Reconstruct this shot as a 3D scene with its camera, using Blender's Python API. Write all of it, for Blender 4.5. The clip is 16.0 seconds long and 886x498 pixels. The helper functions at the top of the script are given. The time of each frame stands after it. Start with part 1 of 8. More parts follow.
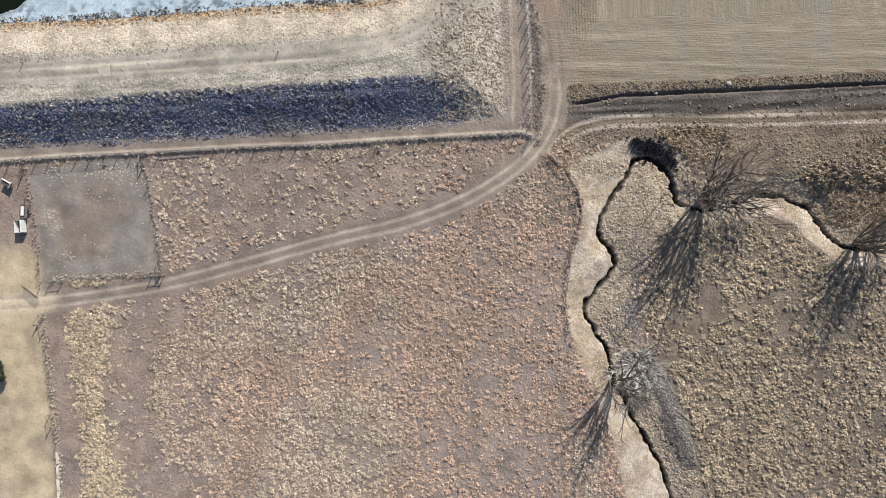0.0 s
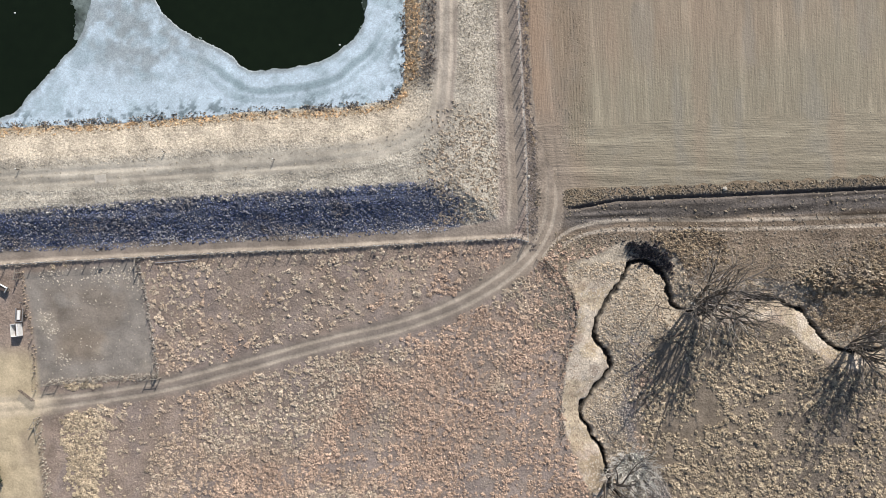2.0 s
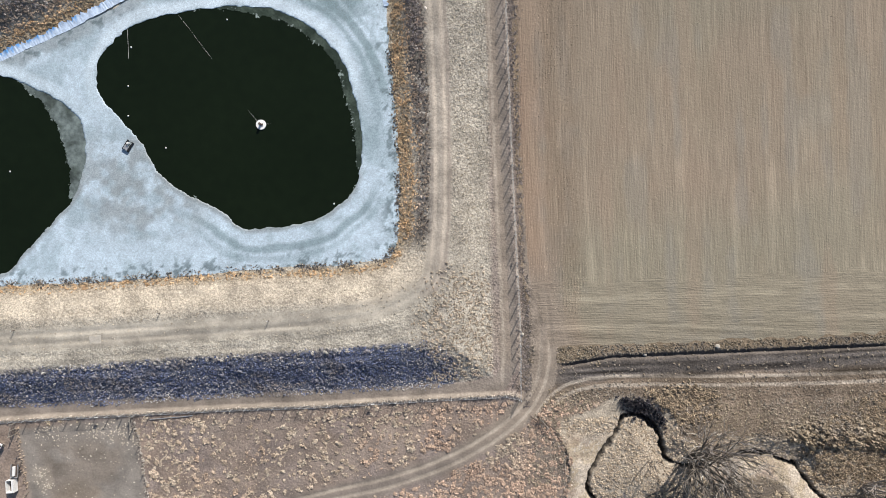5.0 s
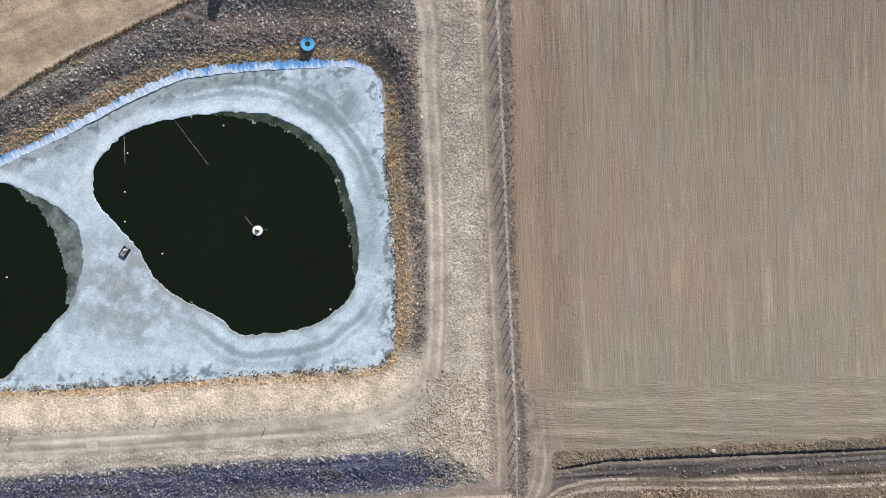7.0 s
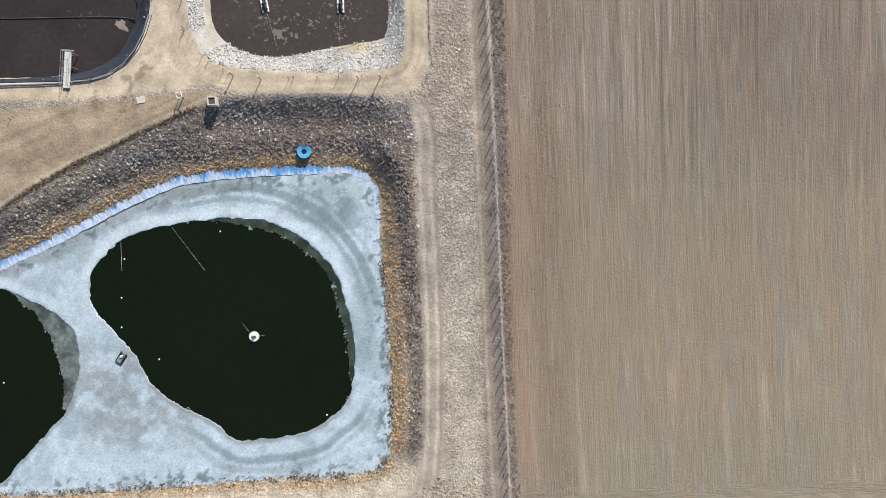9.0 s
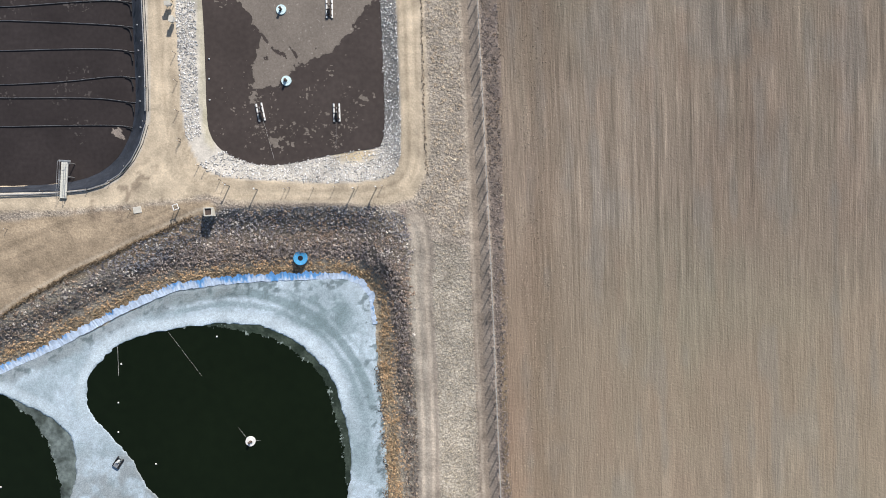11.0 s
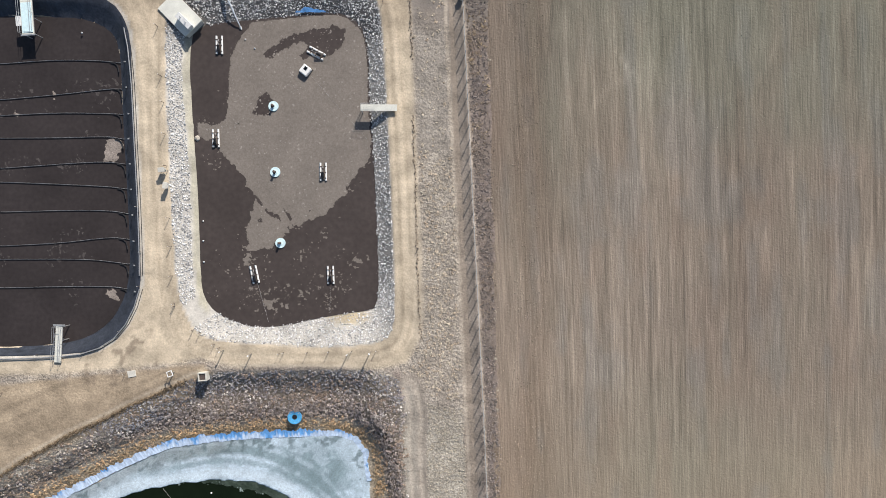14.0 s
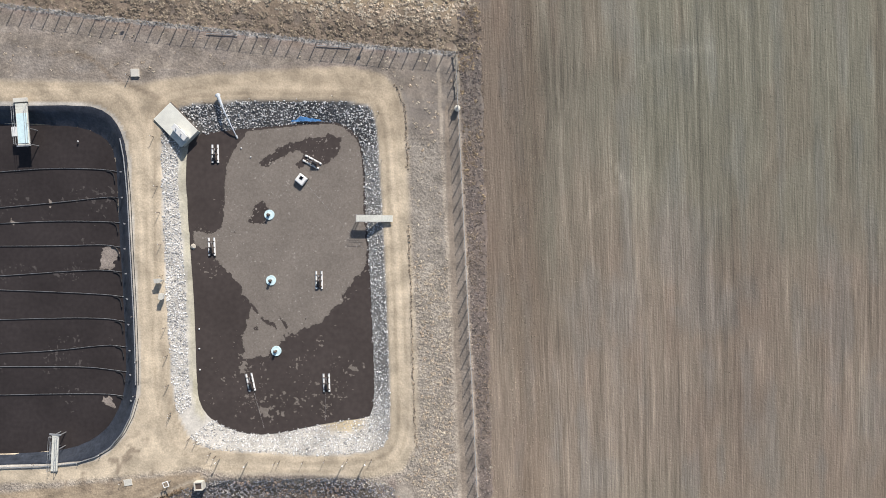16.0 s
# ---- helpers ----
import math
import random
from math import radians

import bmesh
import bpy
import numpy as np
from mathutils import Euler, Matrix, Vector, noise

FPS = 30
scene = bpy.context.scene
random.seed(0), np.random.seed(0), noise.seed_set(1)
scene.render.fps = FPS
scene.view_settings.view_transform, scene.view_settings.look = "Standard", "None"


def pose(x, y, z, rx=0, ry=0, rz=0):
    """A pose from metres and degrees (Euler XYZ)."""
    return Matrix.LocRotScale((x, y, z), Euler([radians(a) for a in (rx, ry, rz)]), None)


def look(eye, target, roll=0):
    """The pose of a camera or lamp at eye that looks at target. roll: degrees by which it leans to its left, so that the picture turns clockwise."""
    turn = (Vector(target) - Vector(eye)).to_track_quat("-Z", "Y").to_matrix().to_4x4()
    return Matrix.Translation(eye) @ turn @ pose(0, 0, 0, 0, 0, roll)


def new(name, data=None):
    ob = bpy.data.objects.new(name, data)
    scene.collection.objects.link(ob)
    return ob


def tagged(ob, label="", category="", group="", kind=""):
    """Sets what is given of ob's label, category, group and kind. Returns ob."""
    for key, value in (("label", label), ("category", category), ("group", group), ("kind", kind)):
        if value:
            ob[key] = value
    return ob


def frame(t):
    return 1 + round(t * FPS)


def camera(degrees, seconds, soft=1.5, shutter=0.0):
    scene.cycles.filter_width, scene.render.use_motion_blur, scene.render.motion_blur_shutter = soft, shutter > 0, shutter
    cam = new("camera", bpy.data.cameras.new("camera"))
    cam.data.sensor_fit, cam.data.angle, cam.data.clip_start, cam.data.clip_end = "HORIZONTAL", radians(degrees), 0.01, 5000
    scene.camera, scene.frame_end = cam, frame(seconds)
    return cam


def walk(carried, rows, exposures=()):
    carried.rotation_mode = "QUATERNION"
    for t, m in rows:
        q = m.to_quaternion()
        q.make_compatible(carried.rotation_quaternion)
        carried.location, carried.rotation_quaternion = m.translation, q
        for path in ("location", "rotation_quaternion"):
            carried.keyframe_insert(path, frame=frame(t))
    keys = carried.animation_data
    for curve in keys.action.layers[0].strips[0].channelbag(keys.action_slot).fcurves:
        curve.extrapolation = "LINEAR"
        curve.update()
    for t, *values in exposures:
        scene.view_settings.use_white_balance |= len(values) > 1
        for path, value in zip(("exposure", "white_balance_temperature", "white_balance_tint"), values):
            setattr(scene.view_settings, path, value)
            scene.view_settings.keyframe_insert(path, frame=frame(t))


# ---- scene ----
cam = camera(73.0, 16.0, soft=0.7)
METRES, EYE, TILT, LEAN, TURN = 150.0, 101.0, -90.0, 0.0, 0.0
ROWS = [
    (0.0, 0.0, 0.0, 0.0, 0.0, 0.0, -0.0),
    (0.5, 0.0013, -0.0002, 0.0309, -0.0, -0.01, -0.0),
    (1.0, 0.0023, -0.0005, 0.0613, -0.02, 0.02, -0.02),
    (1.5, 0.0033, -0.0006, 0.0927, -0.03, -0.04, -0.05),
    (2.0, 0.0045, -0.0007, 0.1237, -0.02, -0.07, -0.07),
    (2.5, 0.0057, -0.001, 0.1546, -0.03, -0.07, -0.08),
    (3.0, 0.0068, -0.0013, 0.1856, -0.02, -0.1, -0.09),
    (3.5, 0.0077, -0.0016, 0.217, -0.04, -0.13, -0.11),
    (4.0, 0.0089, -0.0019, 0.2483, -0.04, -0.16, -0.12),
    (6.5, 0.0133, -0.0031, 0.4044, -0.1, -0.29, -0.15),
    (7.0, 0.0145, -0.003, 0.4363, -0.08, -0.37, -0.15),
    (7.5, 0.0155, -0.0031, 0.467, -0.08, -0.33, -0.17),
    (8.0, 0.0169, -0.0028, 0.4981, -0.03, -0.35, -0.18),
    (8.5, 0.0176, -0.0031, 0.5293, -0.07, -0.37, -0.18),
    (9.0, 0.0187, -0.0031, 0.5605, -0.06, -0.39, -0.18),
    (11.5, 0.0238, -0.0037, 0.7168, -0.06, -0.57, -0.23),
    (12.0, 0.0248, -0.0036, 0.7484, -0.06, -0.65, -0.23),
    (12.5, 0.0259, -0.0035, 0.7796, -0.07, -0.67, -0.26),
    (13.0, 0.0269, -0.0034, 0.8111, -0.08, -0.73, -0.25),
    (13.5, 0.028, -0.0032, 0.8423, -0.07, -0.77, -0.26),
    (14.0, 0.0289, -0.0031, 0.8739, -0.08, -0.82, -0.28),
    (14.5, 0.0302, -0.0029, 0.905, -0.07, -0.85, -0.28),
    (15.0, 0.0312, -0.0029, 0.9367, -0.08, -0.94, -0.28),
    (15.5, 0.0319, -0.0026, 0.9683, -0.11, -0.98, -0.31),
    (16.0, 0.0327, -0.0026, 0.9994, -0.13, -1.0, -0.32),
]
walk(cam, [(t, pose(0, 0, EYE, TILT, LEAN, TURN) @ pose(METRES * x, METRES * y, METRES * z, 90 + pitch, roll, yaw)) for t, x, y, z, yaw, pitch, roll in ROWS])

# ---- light ----
SUN_TO = Vector((0.42, 0.907, 0.0)).normalized()
SUN_UP = radians(34)
scene.view_settings.exposure = 0.35
world = bpy.data.worlds.new("sky")
scene.world = world
world.use_nodes = True
sky = world.node_tree.nodes.new("ShaderNodeTexSky")
sky.sky_type, sky.sun_disc = "NISHITA", False
sky.sun_elevation = SUN_UP
sky.sun_rotation = math.atan2(SUN_TO.x, SUN_TO.y)
background = world.node_tree.nodes["Background"]
background.inputs["Strength"].default_value = 0.08
world.node_tree.links.new(sky.outputs[0], background.inputs["Color"])
sun = new("sun", bpy.data.lights.new("sun", "SUN"))
sun.data.energy, sun.data.angle, sun.data.color = 4.2, radians(0.53), (1.0, 0.95, 0.89)
sun_from = SUN_TO * math.cos(SUN_UP) + Vector((0, 0, math.sin(SUN_UP)))
sun.matrix_world = look(sun_from * 300, (0, 0, 0))


# ---- materials ----
def mat(name, color, rough=0.85, metal=0.0, var=0.3, scale=0.6, fine=6.0, bump=0.3, spec=0.3, attr="", island=0.0, stretch=(1, 1, 1), second=None, depth=0.05, mottle=0.0, flow="", rows=0.0, relief=0.0):
    """A worn surface: base colour (or a colour attribute), varied at a broad and a fine scale, with relief."""
    m = bpy.data.materials.new(name)
    m.use_nodes = True
    n, link = m.node_tree.nodes, m.node_tree.links.new
    b = n["Principled BSDF"]
    b.inputs["Roughness"].default_value, b.inputs["Metallic"].default_value = rough, metal
    b.inputs["Specular IOR Level"].default_value = spec
    at = n.new("ShaderNodeTexCoord")
    mp = n.new("ShaderNodeMapping")
    mp.inputs["Scale"].default_value = stretch
    spot = at.outputs["Object"]
    if flow:
        at = n.new("ShaderNodeAttribute")
        at.attribute_name = flow
        spot = at.outputs["Vector"]
    link(spot, mp.inputs["Vector"])

    def grain(s, detail=4.0, dist=0.0, plain=False):
        t = n.new("ShaderNodeTexNoise")
        t.inputs["Scale"].default_value, t.inputs["Detail"].default_value, t.inputs["Distortion"].default_value = s, detail, dist
        link(spot if plain else mp.outputs[0], t.inputs["Vector"])
        return t.outputs["Fac"]

    def ranged(v, lo, hi, a=0.3, z=0.7):
        r = n.new("ShaderNodeMapRange")
        r.inputs["From Min"].default_value, r.inputs["From Max"].default_value = a, z
        r.inputs["To Min"].default_value, r.inputs["To Max"].default_value = lo, hi
        link(v, r.inputs["Value"])
        return r.outputs[0]

    def times(col, v, much=None):
        x = n.new("ShaderNodeMix")
        x.data_type, x.blend_type = "RGBA", "MULTIPLY"
        x.inputs["Factor"].default_value = 1.0
        if much:
            link(much, x.inputs["Factor"])
        link(col, x.inputs["A"]), link(v, x.inputs["B"])
        return x.outputs["Result"]

    much = None
    if attr:
        c = n.new("ShaderNodeAttribute")
        c.attribute_name = attr
        much, c = c.outputs["Alpha"], c.outputs["Color"]
    else:
        c = n.new("ShaderNodeRGB")
        c.outputs[0].default_value = (*color, 1)
        c = c.outputs[0]
    if second:
        x = n.new("ShaderNodeMix")
        x.data_type = "RGBA"
        x.inputs["B"].default_value = (*second, 1)
        link(ranged(grain(scale * 0.7, 5.0, 0.6), 0, 1, 0.45, 0.58), x.inputs["Factor"]), link(c, x.inputs["A"])
        c = x.outputs["Result"]
    c = times(c, ranged(grain(scale), 1 - var, 1 + var), much if flow else None)
    f = grain(fine, 5.0)
    c = times(c, ranged(f, 1 - var, 1 + var), much)
    if mottle:
        speck = grain(fine * (0.9 if flow else 2.0), 4.0, 0.3, True)
        c = times(c, ranged(speck, 1 - mottle, 1 + mottle, 0.35, 0.65), None if flow else much)
    if rows:
        k = n.new("ShaderNodeTexWave")
        k.inputs["Scale"].default_value, k.inputs["Distortion"].default_value = 0.7, 1.2
        k.inputs["Detail"].default_value, k.inputs["Detail Scale"].default_value = 3.0, 0.6
        link(mp.outputs[0], k.inputs["Vector"])
        c = times(c, ranged(k.outputs["Fac"], 1 - rows, 1 + rows, 0, 1), much)
    if island:
        g = n.new("ShaderNodeNewGeometry")
        c = times(c, ranged(g.outputs["Random Per Island"], 1 - island, 1 + island, 0, 1))
    link(c, b.inputs["Base Color"])
    if bump:
        k = n.new("ShaderNodeBump")
        k.inputs["Strength"].default_value, k.inputs["Distance"].default_value = bump, depth
        up = f
        if relief:
            s = n.new("ShaderNodeMath")
            s.operation = "MULTIPLY_ADD"
            s.inputs[1].default_value = 1.0
            link(grain(relief, 3.0, 0.4, True), s.inputs[0]), link(f, s.inputs[2])
            up = s.outputs[0]
        link(up, k.inputs["Height"]), link(k.outputs[0], b.inputs["Normal"])
        if much and not flow:
            link(ranged(much, 0, bump, 0, 1), k.inputs["Strength"])
    return m


GROUND = mat("ground", (0.3, 0.25, 0.2), attr="tint", var=0.25, scale=0.3, fine=2.4, bump=0.95, depth=0.2, mottle=0.22, spec=0.1, relief=1.5)
FIELD = mat("field", (0.3, 0.25, 0.2), attr="tint", var=0.18, scale=2.2, fine=5.4, bump=0.9, depth=0.1, stretch=(1, 0.04, 1), mottle=0.11, spec=0.1, flow="flow", rows=0.05, relief=2.2)
WATER = mat("pond_water", (0.007, 0.0115, 0.005), rough=0.12, var=0.1, scale=0.05, fine=0.6, bump=0.02, spec=0.17)
SLUDGE = mat("lagoon_water", (0.068, 0.055, 0.05), rough=0.35, var=0.12, scale=0.12, fine=1.2, bump=0.05, spec=0.15)
MURK = mat("murky_water", (0.042, 0.035, 0.034), rough=0.35, var=0.15, scale=0.15, fine=1.5, bump=0.05, spec=0.15)
SCUM = mat("scum", (0.205, 0.177, 0.152), rough=0.8, var=0.09, scale=0.25, fine=2.0, bump=0.2, mottle=0.07, spec=0.1)
CRUST = mat("scum_crust", (0.3, 0.265, 0.235), rough=0.8, var=0.12, scale=0.5, fine=4.0, bump=0.2, spec=0.1)
ICE = mat("ice", (0.46, 0.54, 0.6), rough=0.5, var=0.1, scale=0.5, fine=2.6, bump=0.1, mottle=0.13, attr="tint", spec=0.3)
DARK_ICE = mat("dark_ice", (0.03, 0.042, 0.03), rough=0.3, var=0.35, scale=0.4, fine=2.5, bump=0.05, second=(0.06, 0.078, 0.06))
ICE_LACE = mat("ice_lace", (0.2, 0.24, 0.22), rough=0.5, var=0.3, scale=0.8, fine=5, bump=0.05)
THIN_ICE = mat("thin_ice", (0.15, 0.18, 0.17), rough=0.3, var=0.35, scale=0.3, fine=1.5, bump=0.1, second=(0.07, 0.085, 0.075))
STONE = mat("stone", (0.53, 0.52, 0.505), var=0.15, scale=0.5, fine=8, bump=0.4, island=0.55)
CYAN = mat("pale_cyan_plastic", (0.62, 0.78, 0.8), rough=0.5, var=0.08, scale=1.5, fine=10, bump=0.05)
STEEL = mat("galvanised_steel", (0.5, 0.5, 0.5), rough=0.45, metal=0.6, var=0.15, scale=2, fine=15, bump=0.05)
RUST = mat("rusty_steel", (0.13, 0.1, 0.085), rough=0.75, metal=0.3, var=0.3, scale=3, fine=20, bump=0.15)
WHITE = mat("white_paint", (0.78, 0.77, 0.74), rough=0.55, var=0.08, scale=1.5, fine=12, bump=0.06)
CONCRETE = mat("concrete", (0.6, 0.57, 0.5), var=0.1, scale=0.8, fine=10, bump=0.15)
SLAB = mat("pale_concrete", (0.66, 0.65, 0.58), var=0.1, scale=0.6, fine=9, bump=0.15)
PALE_PIPE = mat("pale_pipe", (0.56, 0.6, 0.64), rough=0.5, var=0.12, scale=1.5, fine=10, bump=0.05)
BLACK = mat("black_rubber", (0.02, 0.02, 0.022), rough=0.5, var=0.3, scale=2, fine=15, bump=0.1)
LINER = mat("liner", (0.04, 0.045, 0.058), rough=0.42, var=0.25, scale=0.8, fine=3, bump=0.45)
BLUE = mat("blue_plastic", (0.09, 0.37, 0.66), rough=0.4, var=0.12, scale=1.5, fine=8, bump=0.08)
FROST = mat("frosted_liner", (0.66, 0.72, 0.84), rough=0.5, var=0.1, scale=2.2, fine=5, bump=0.3, attr="tint")
WOOD = mat("grey_wood", (0.27, 0.24, 0.2), var=0.25, scale=2, fine=14, bump=0.3)
BARK = mat("bark", (0.15, 0.13, 0.11), var=0.3, scale=2, fine=14, bump=0.4)
GREY_BARK = mat("grey_bark", (0.3, 0.265, 0.235), var=0.3, scale=2, fine=14, bump=0.3)
PALE_BARK = mat("pale_bark", (0.62, 0.58, 0.52), var=0.2, scale=2, fine=14, bump=0.3)
STRAW = mat("straw_grass", (0.42, 0.33, 0.22), var=0.15, scale=0.12, fine=1.5, bump=0, attr="tint", island=0.3, spec=0.1)
LEAF = mat("juniper_leaf", (0.05, 0.06, 0.035), var=0.3, scale=1, fine=8, bump=0, island=0.4)


# ---- plan arithmetic ----
def smooth(a, b, v):
    s = np.clip((np.asarray(v, float) - a) / (b - a), 0, 1)
    return s * s * (3 - 2 * s)


def rounded(pts, times=2, closed=True):
    """Cuts the corners of an outline."""
    p = np.array(pts, float)
    for _ in range(times):
        q = np.roll(p, -1, 0) if closed else p[1:]
        o = p if closed else p[:-1]
        r = np.empty((2 * len(o), 2))
        r[0::2], r[1::2] = 0.75 * o + 0.25 * q, 0.25 * o + 0.75 * q
        p = r if closed else np.vstack([p[:1], r, p[-1:]])
    return p


def line_dist(x, y, pts, closed=False):
    """Distance to a polyline."""
    best = np.full(np.shape(x), 1e9)
    p = np.array(pts, float)
    for a, b in zip(p, np.roll(p, -1, 0) if closed else p[1:]):
        d = b - a
        s = np.clip(((x - a[0]) * d[0] + (y - a[1]) * d[1]) / max(d @ d, 1e-9), 0, 1)
        best = np.minimum(best, np.hypot(x - a[0] - s * d[0], y - a[1] - s * d[1]))
    return best


def inside_dist(x, y, pts):
    """Distance to an outline, positive inside it."""
    p = np.array(pts, float)
    odd = np.zeros(np.shape(x), bool)
    for a, b in zip(p, np.roll(p, -1, 0)):
        cross = (a[1] > y) != (b[1] > y)
        odd ^= cross & (x < (b[0] - a[0]) * (y - a[1]) / (b[1] - a[1] + 1e-12) + a[0])
    return np.where(odd, 1, -1) * line_dist(x, y, p, True)


def grain(x, y, size, seed=0):
    """Smooth value noise, 0 to 1."""
    u, v = np.asarray(x, float) / size + 1000.0, np.asarray(y, float) / size + 1000.0
    i, j = np.floor(u).astype(np.int64), np.floor(v).astype(np.int64)
    f, g = u - i, v - j
    f, g = f * f * (3 - 2 * f), g * g * (3 - 2 * g)

    def h(a, b):
        k = (a * 374761393 + b * 668265263 + seed * 982451653) & 0xFFFFFFFF
        k = ((k ^ (k >> 13)) * 1274126177) & 0xFFFFFFFF
        return ((k ^ (k >> 16)) & 0xFFFF) / 65535.0
    return (h(i, j) * (1 - f) + h(i + 1, j) * f) * (1 - g) + (h(i, j + 1) * (1 - f) + h(i + 1, j + 1) * f) * g


def rough_grain(x, y, size, seed=0):
    return 0.55 * grain(x, y, size, seed) + 0.3 * grain(x, y, size / 2.3, seed + 1) + 0.15 * grain(x, y, size / 5, seed + 2)


# ---- outlines of the plan, in metres ----
POND = rounded([(-107.9, 66.6), (-90.1, 73.5), (-75.3, 79.5), (-65.4, 84), (-57.5, 87.9), (-50.5, 91.4), (-43.6, 94.4), (-35.7, 95.6), (-27.8, 96.2), (-19.9, 96.6), (-14, 96.7), (-10.5, 95.7), (-9, 92.5), (-8.3, 86.6), (-7.8, 78.7), (-7, 68.8), (-6.3, 58.9), (-6.3, 49), (-7, 45.5), (-9.9, 44), (-15.9, 43.2), (-25.8, 42.8), (-35.7, 42.3), (-45.6, 41.5), (-55.5, 40.9), (-65.4, 40.1), (-75.3, 39.9), (-90.2, 39), (-108, 38.3)], 1)
OPEN_WATER = rounded([(-45.6, 87.2), (-40.7, 88.2), (-32.8, 88.9), (-27.8, 88.2), (-22.9, 86), (-18.4, 82.4), (-15.6, 78.7), (-14.4, 74.7), (-12.9, 69.8), (-12.4, 65.8), (-12.7, 59.9), (-13.9, 56.4), (-16.9, 53.4), (-19.9, 51.4), (-22.8, 50.6), (-27.8, 49.9), (-32.7, 49.4), (-34.7, 50.4), (-37.2, 52.9), (-41.7, 54.8), (-46.1, 57.3), (-49.1, 60.8), (-51.1, 64.7), (-54, 68.2), (-57.5, 71.6), (-59.2, 74.6), (-59, 78.6), (-57, 81.5), (-54, 84.5), (-50.1, 86.3)])
FAR_WATER = rounded([(-75.3, 76.5), (-69.3, 74), (-64.4, 71.4), (-61.4, 68.2), (-60.7, 63.7), (-61.5, 58.8), (-62.6, 55.3), (-67.4, 49.8), (-70.4, 46.8), (-72.9, 43.9), (-74.8, 41.4), (-81.3, 40.9), (-103.1, 41.6), (-103, 70.5), (-81.2, 76.7)])
THIN_A = rounded([(-73.3, 76), (-69.3, 74.3), (-64.4, 71.8), (-61.1, 68.2), (-60.3, 63.7), (-61.1, 58.8), (-62.4, 55.3), (-63.8, 54.8), (-63.2, 58.8), (-63.9, 61.7), (-64.9, 64.7), (-66.2, 68.2), (-67.9, 71.6), (-71.3, 73.8)])
POND_BANK = [(-110.8, 15.9), (-97.9, 16.6), (-78, 17.6), (-58.1, 18.8), (-38.2, 20), (-18.3, 21.1), (6.6, 22.7), (10.8, 23.6), (10.8, 30.9), (10.3, 43.9)] + [(10.5, 45.1), (9.8, 78.7), (8.3, 102.4)] + [(1.4, 103.7), (-0.8, 106.1)] + [(-4.6, 108.6), (-7.8, 109.3), (-16, 109.3), (-26.1, 109), (-34.7, 108.7), (-38.8, 107.2), (-42.4, 105.5), (-44.7, 104.4), (-48.9, 102.6), (-52.5, 100.7), (-58.7, 97.8), (-66.8, 93.2), (-71.8, 89.7), (-90.9, 80.3), (-110, 70.7)]
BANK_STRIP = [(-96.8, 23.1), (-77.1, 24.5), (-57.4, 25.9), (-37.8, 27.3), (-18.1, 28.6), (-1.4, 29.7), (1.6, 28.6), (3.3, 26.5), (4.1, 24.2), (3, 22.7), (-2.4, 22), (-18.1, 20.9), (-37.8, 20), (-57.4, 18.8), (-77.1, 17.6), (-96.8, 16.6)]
E_WATER = rounded([(-37.8, 167.2), (-30, 168), (-22.3, 168.8), (-16.5, 169.5), (-12.7, 169.4), (-10, 167.6), (-8.7, 165), (-8.3, 158.7), (-8, 152), (-7.6, 147.2), (-7.3, 140.4), (-7, 132.7), (-6.7, 124.9), (-7, 119.7), (-8.7, 119.2), (-12.5, 118.7), (-17.4, 117.8), (-22.2, 116.6), (-27.1, 116.2), (-31, 117), (-34.3, 118.7), (-36.2, 121.3), (-36.7, 124.7), (-36.9, 132.5), (-37.2, 140.3), (-37.7, 147), (-38.2, 153.8), (-38.6, 161.5)], 1)
E_RIM = rounded([(-42.6, 166.9), (-42.4, 159.4), (-42.2, 151.8), (-41.9, 142.3), (-41.2, 132.7), (-40.8, 124.1), (-39.6, 119.3), (-37.2, 114.8), (-31.4, 113.3), (-12.3, 112.7), (-5.1, 113.7), (-3.5, 116.6), (-3.5, 123.3), (-4.1, 137.7), (-4.8, 152), (-5.4, 161.5), (-6, 170), (-7.7, 173), (-21.9, 173.2), (-31.4, 172.9), (-39, 172.2), (-41.8, 170.3)], 1)
W_WATER = rounded([(-99.4, 169.6), (-80.2, 169.5), (-70.6, 169.2), (-60.9, 168.9), (-56.1, 168.4), (-52.8, 166.9), (-51, 164.3), (-50.6, 158.5), (-50.2, 146.9), (-49.7, 136.3), (-49.3, 128.5), (-49.6, 123.6), (-50.9, 119.7), (-52.9, 116.7), (-56.4, 114.3), (-61.3, 113), (-71, 112.4), (-100.1, 112)], 1)
SLAB_AT = (-39.7, 168.7)
W_RIM = rounded([(-97.6, 171.1), (-69.2, 171.4), (-55, 171.6), (-51.4, 170.4), (-49.5, 168), (-48.4, 164.8), (-48, 156.5), (-47.6, 147), (-47.1, 136.5), (-46.8, 127.9), (-46.8, 123.1), (-47.9, 119.1), (-49.9, 115.7), (-52.7, 113.3), (-57.2, 111.8), (-69.7, 111.3), (-98.3, 110.8)], 1)
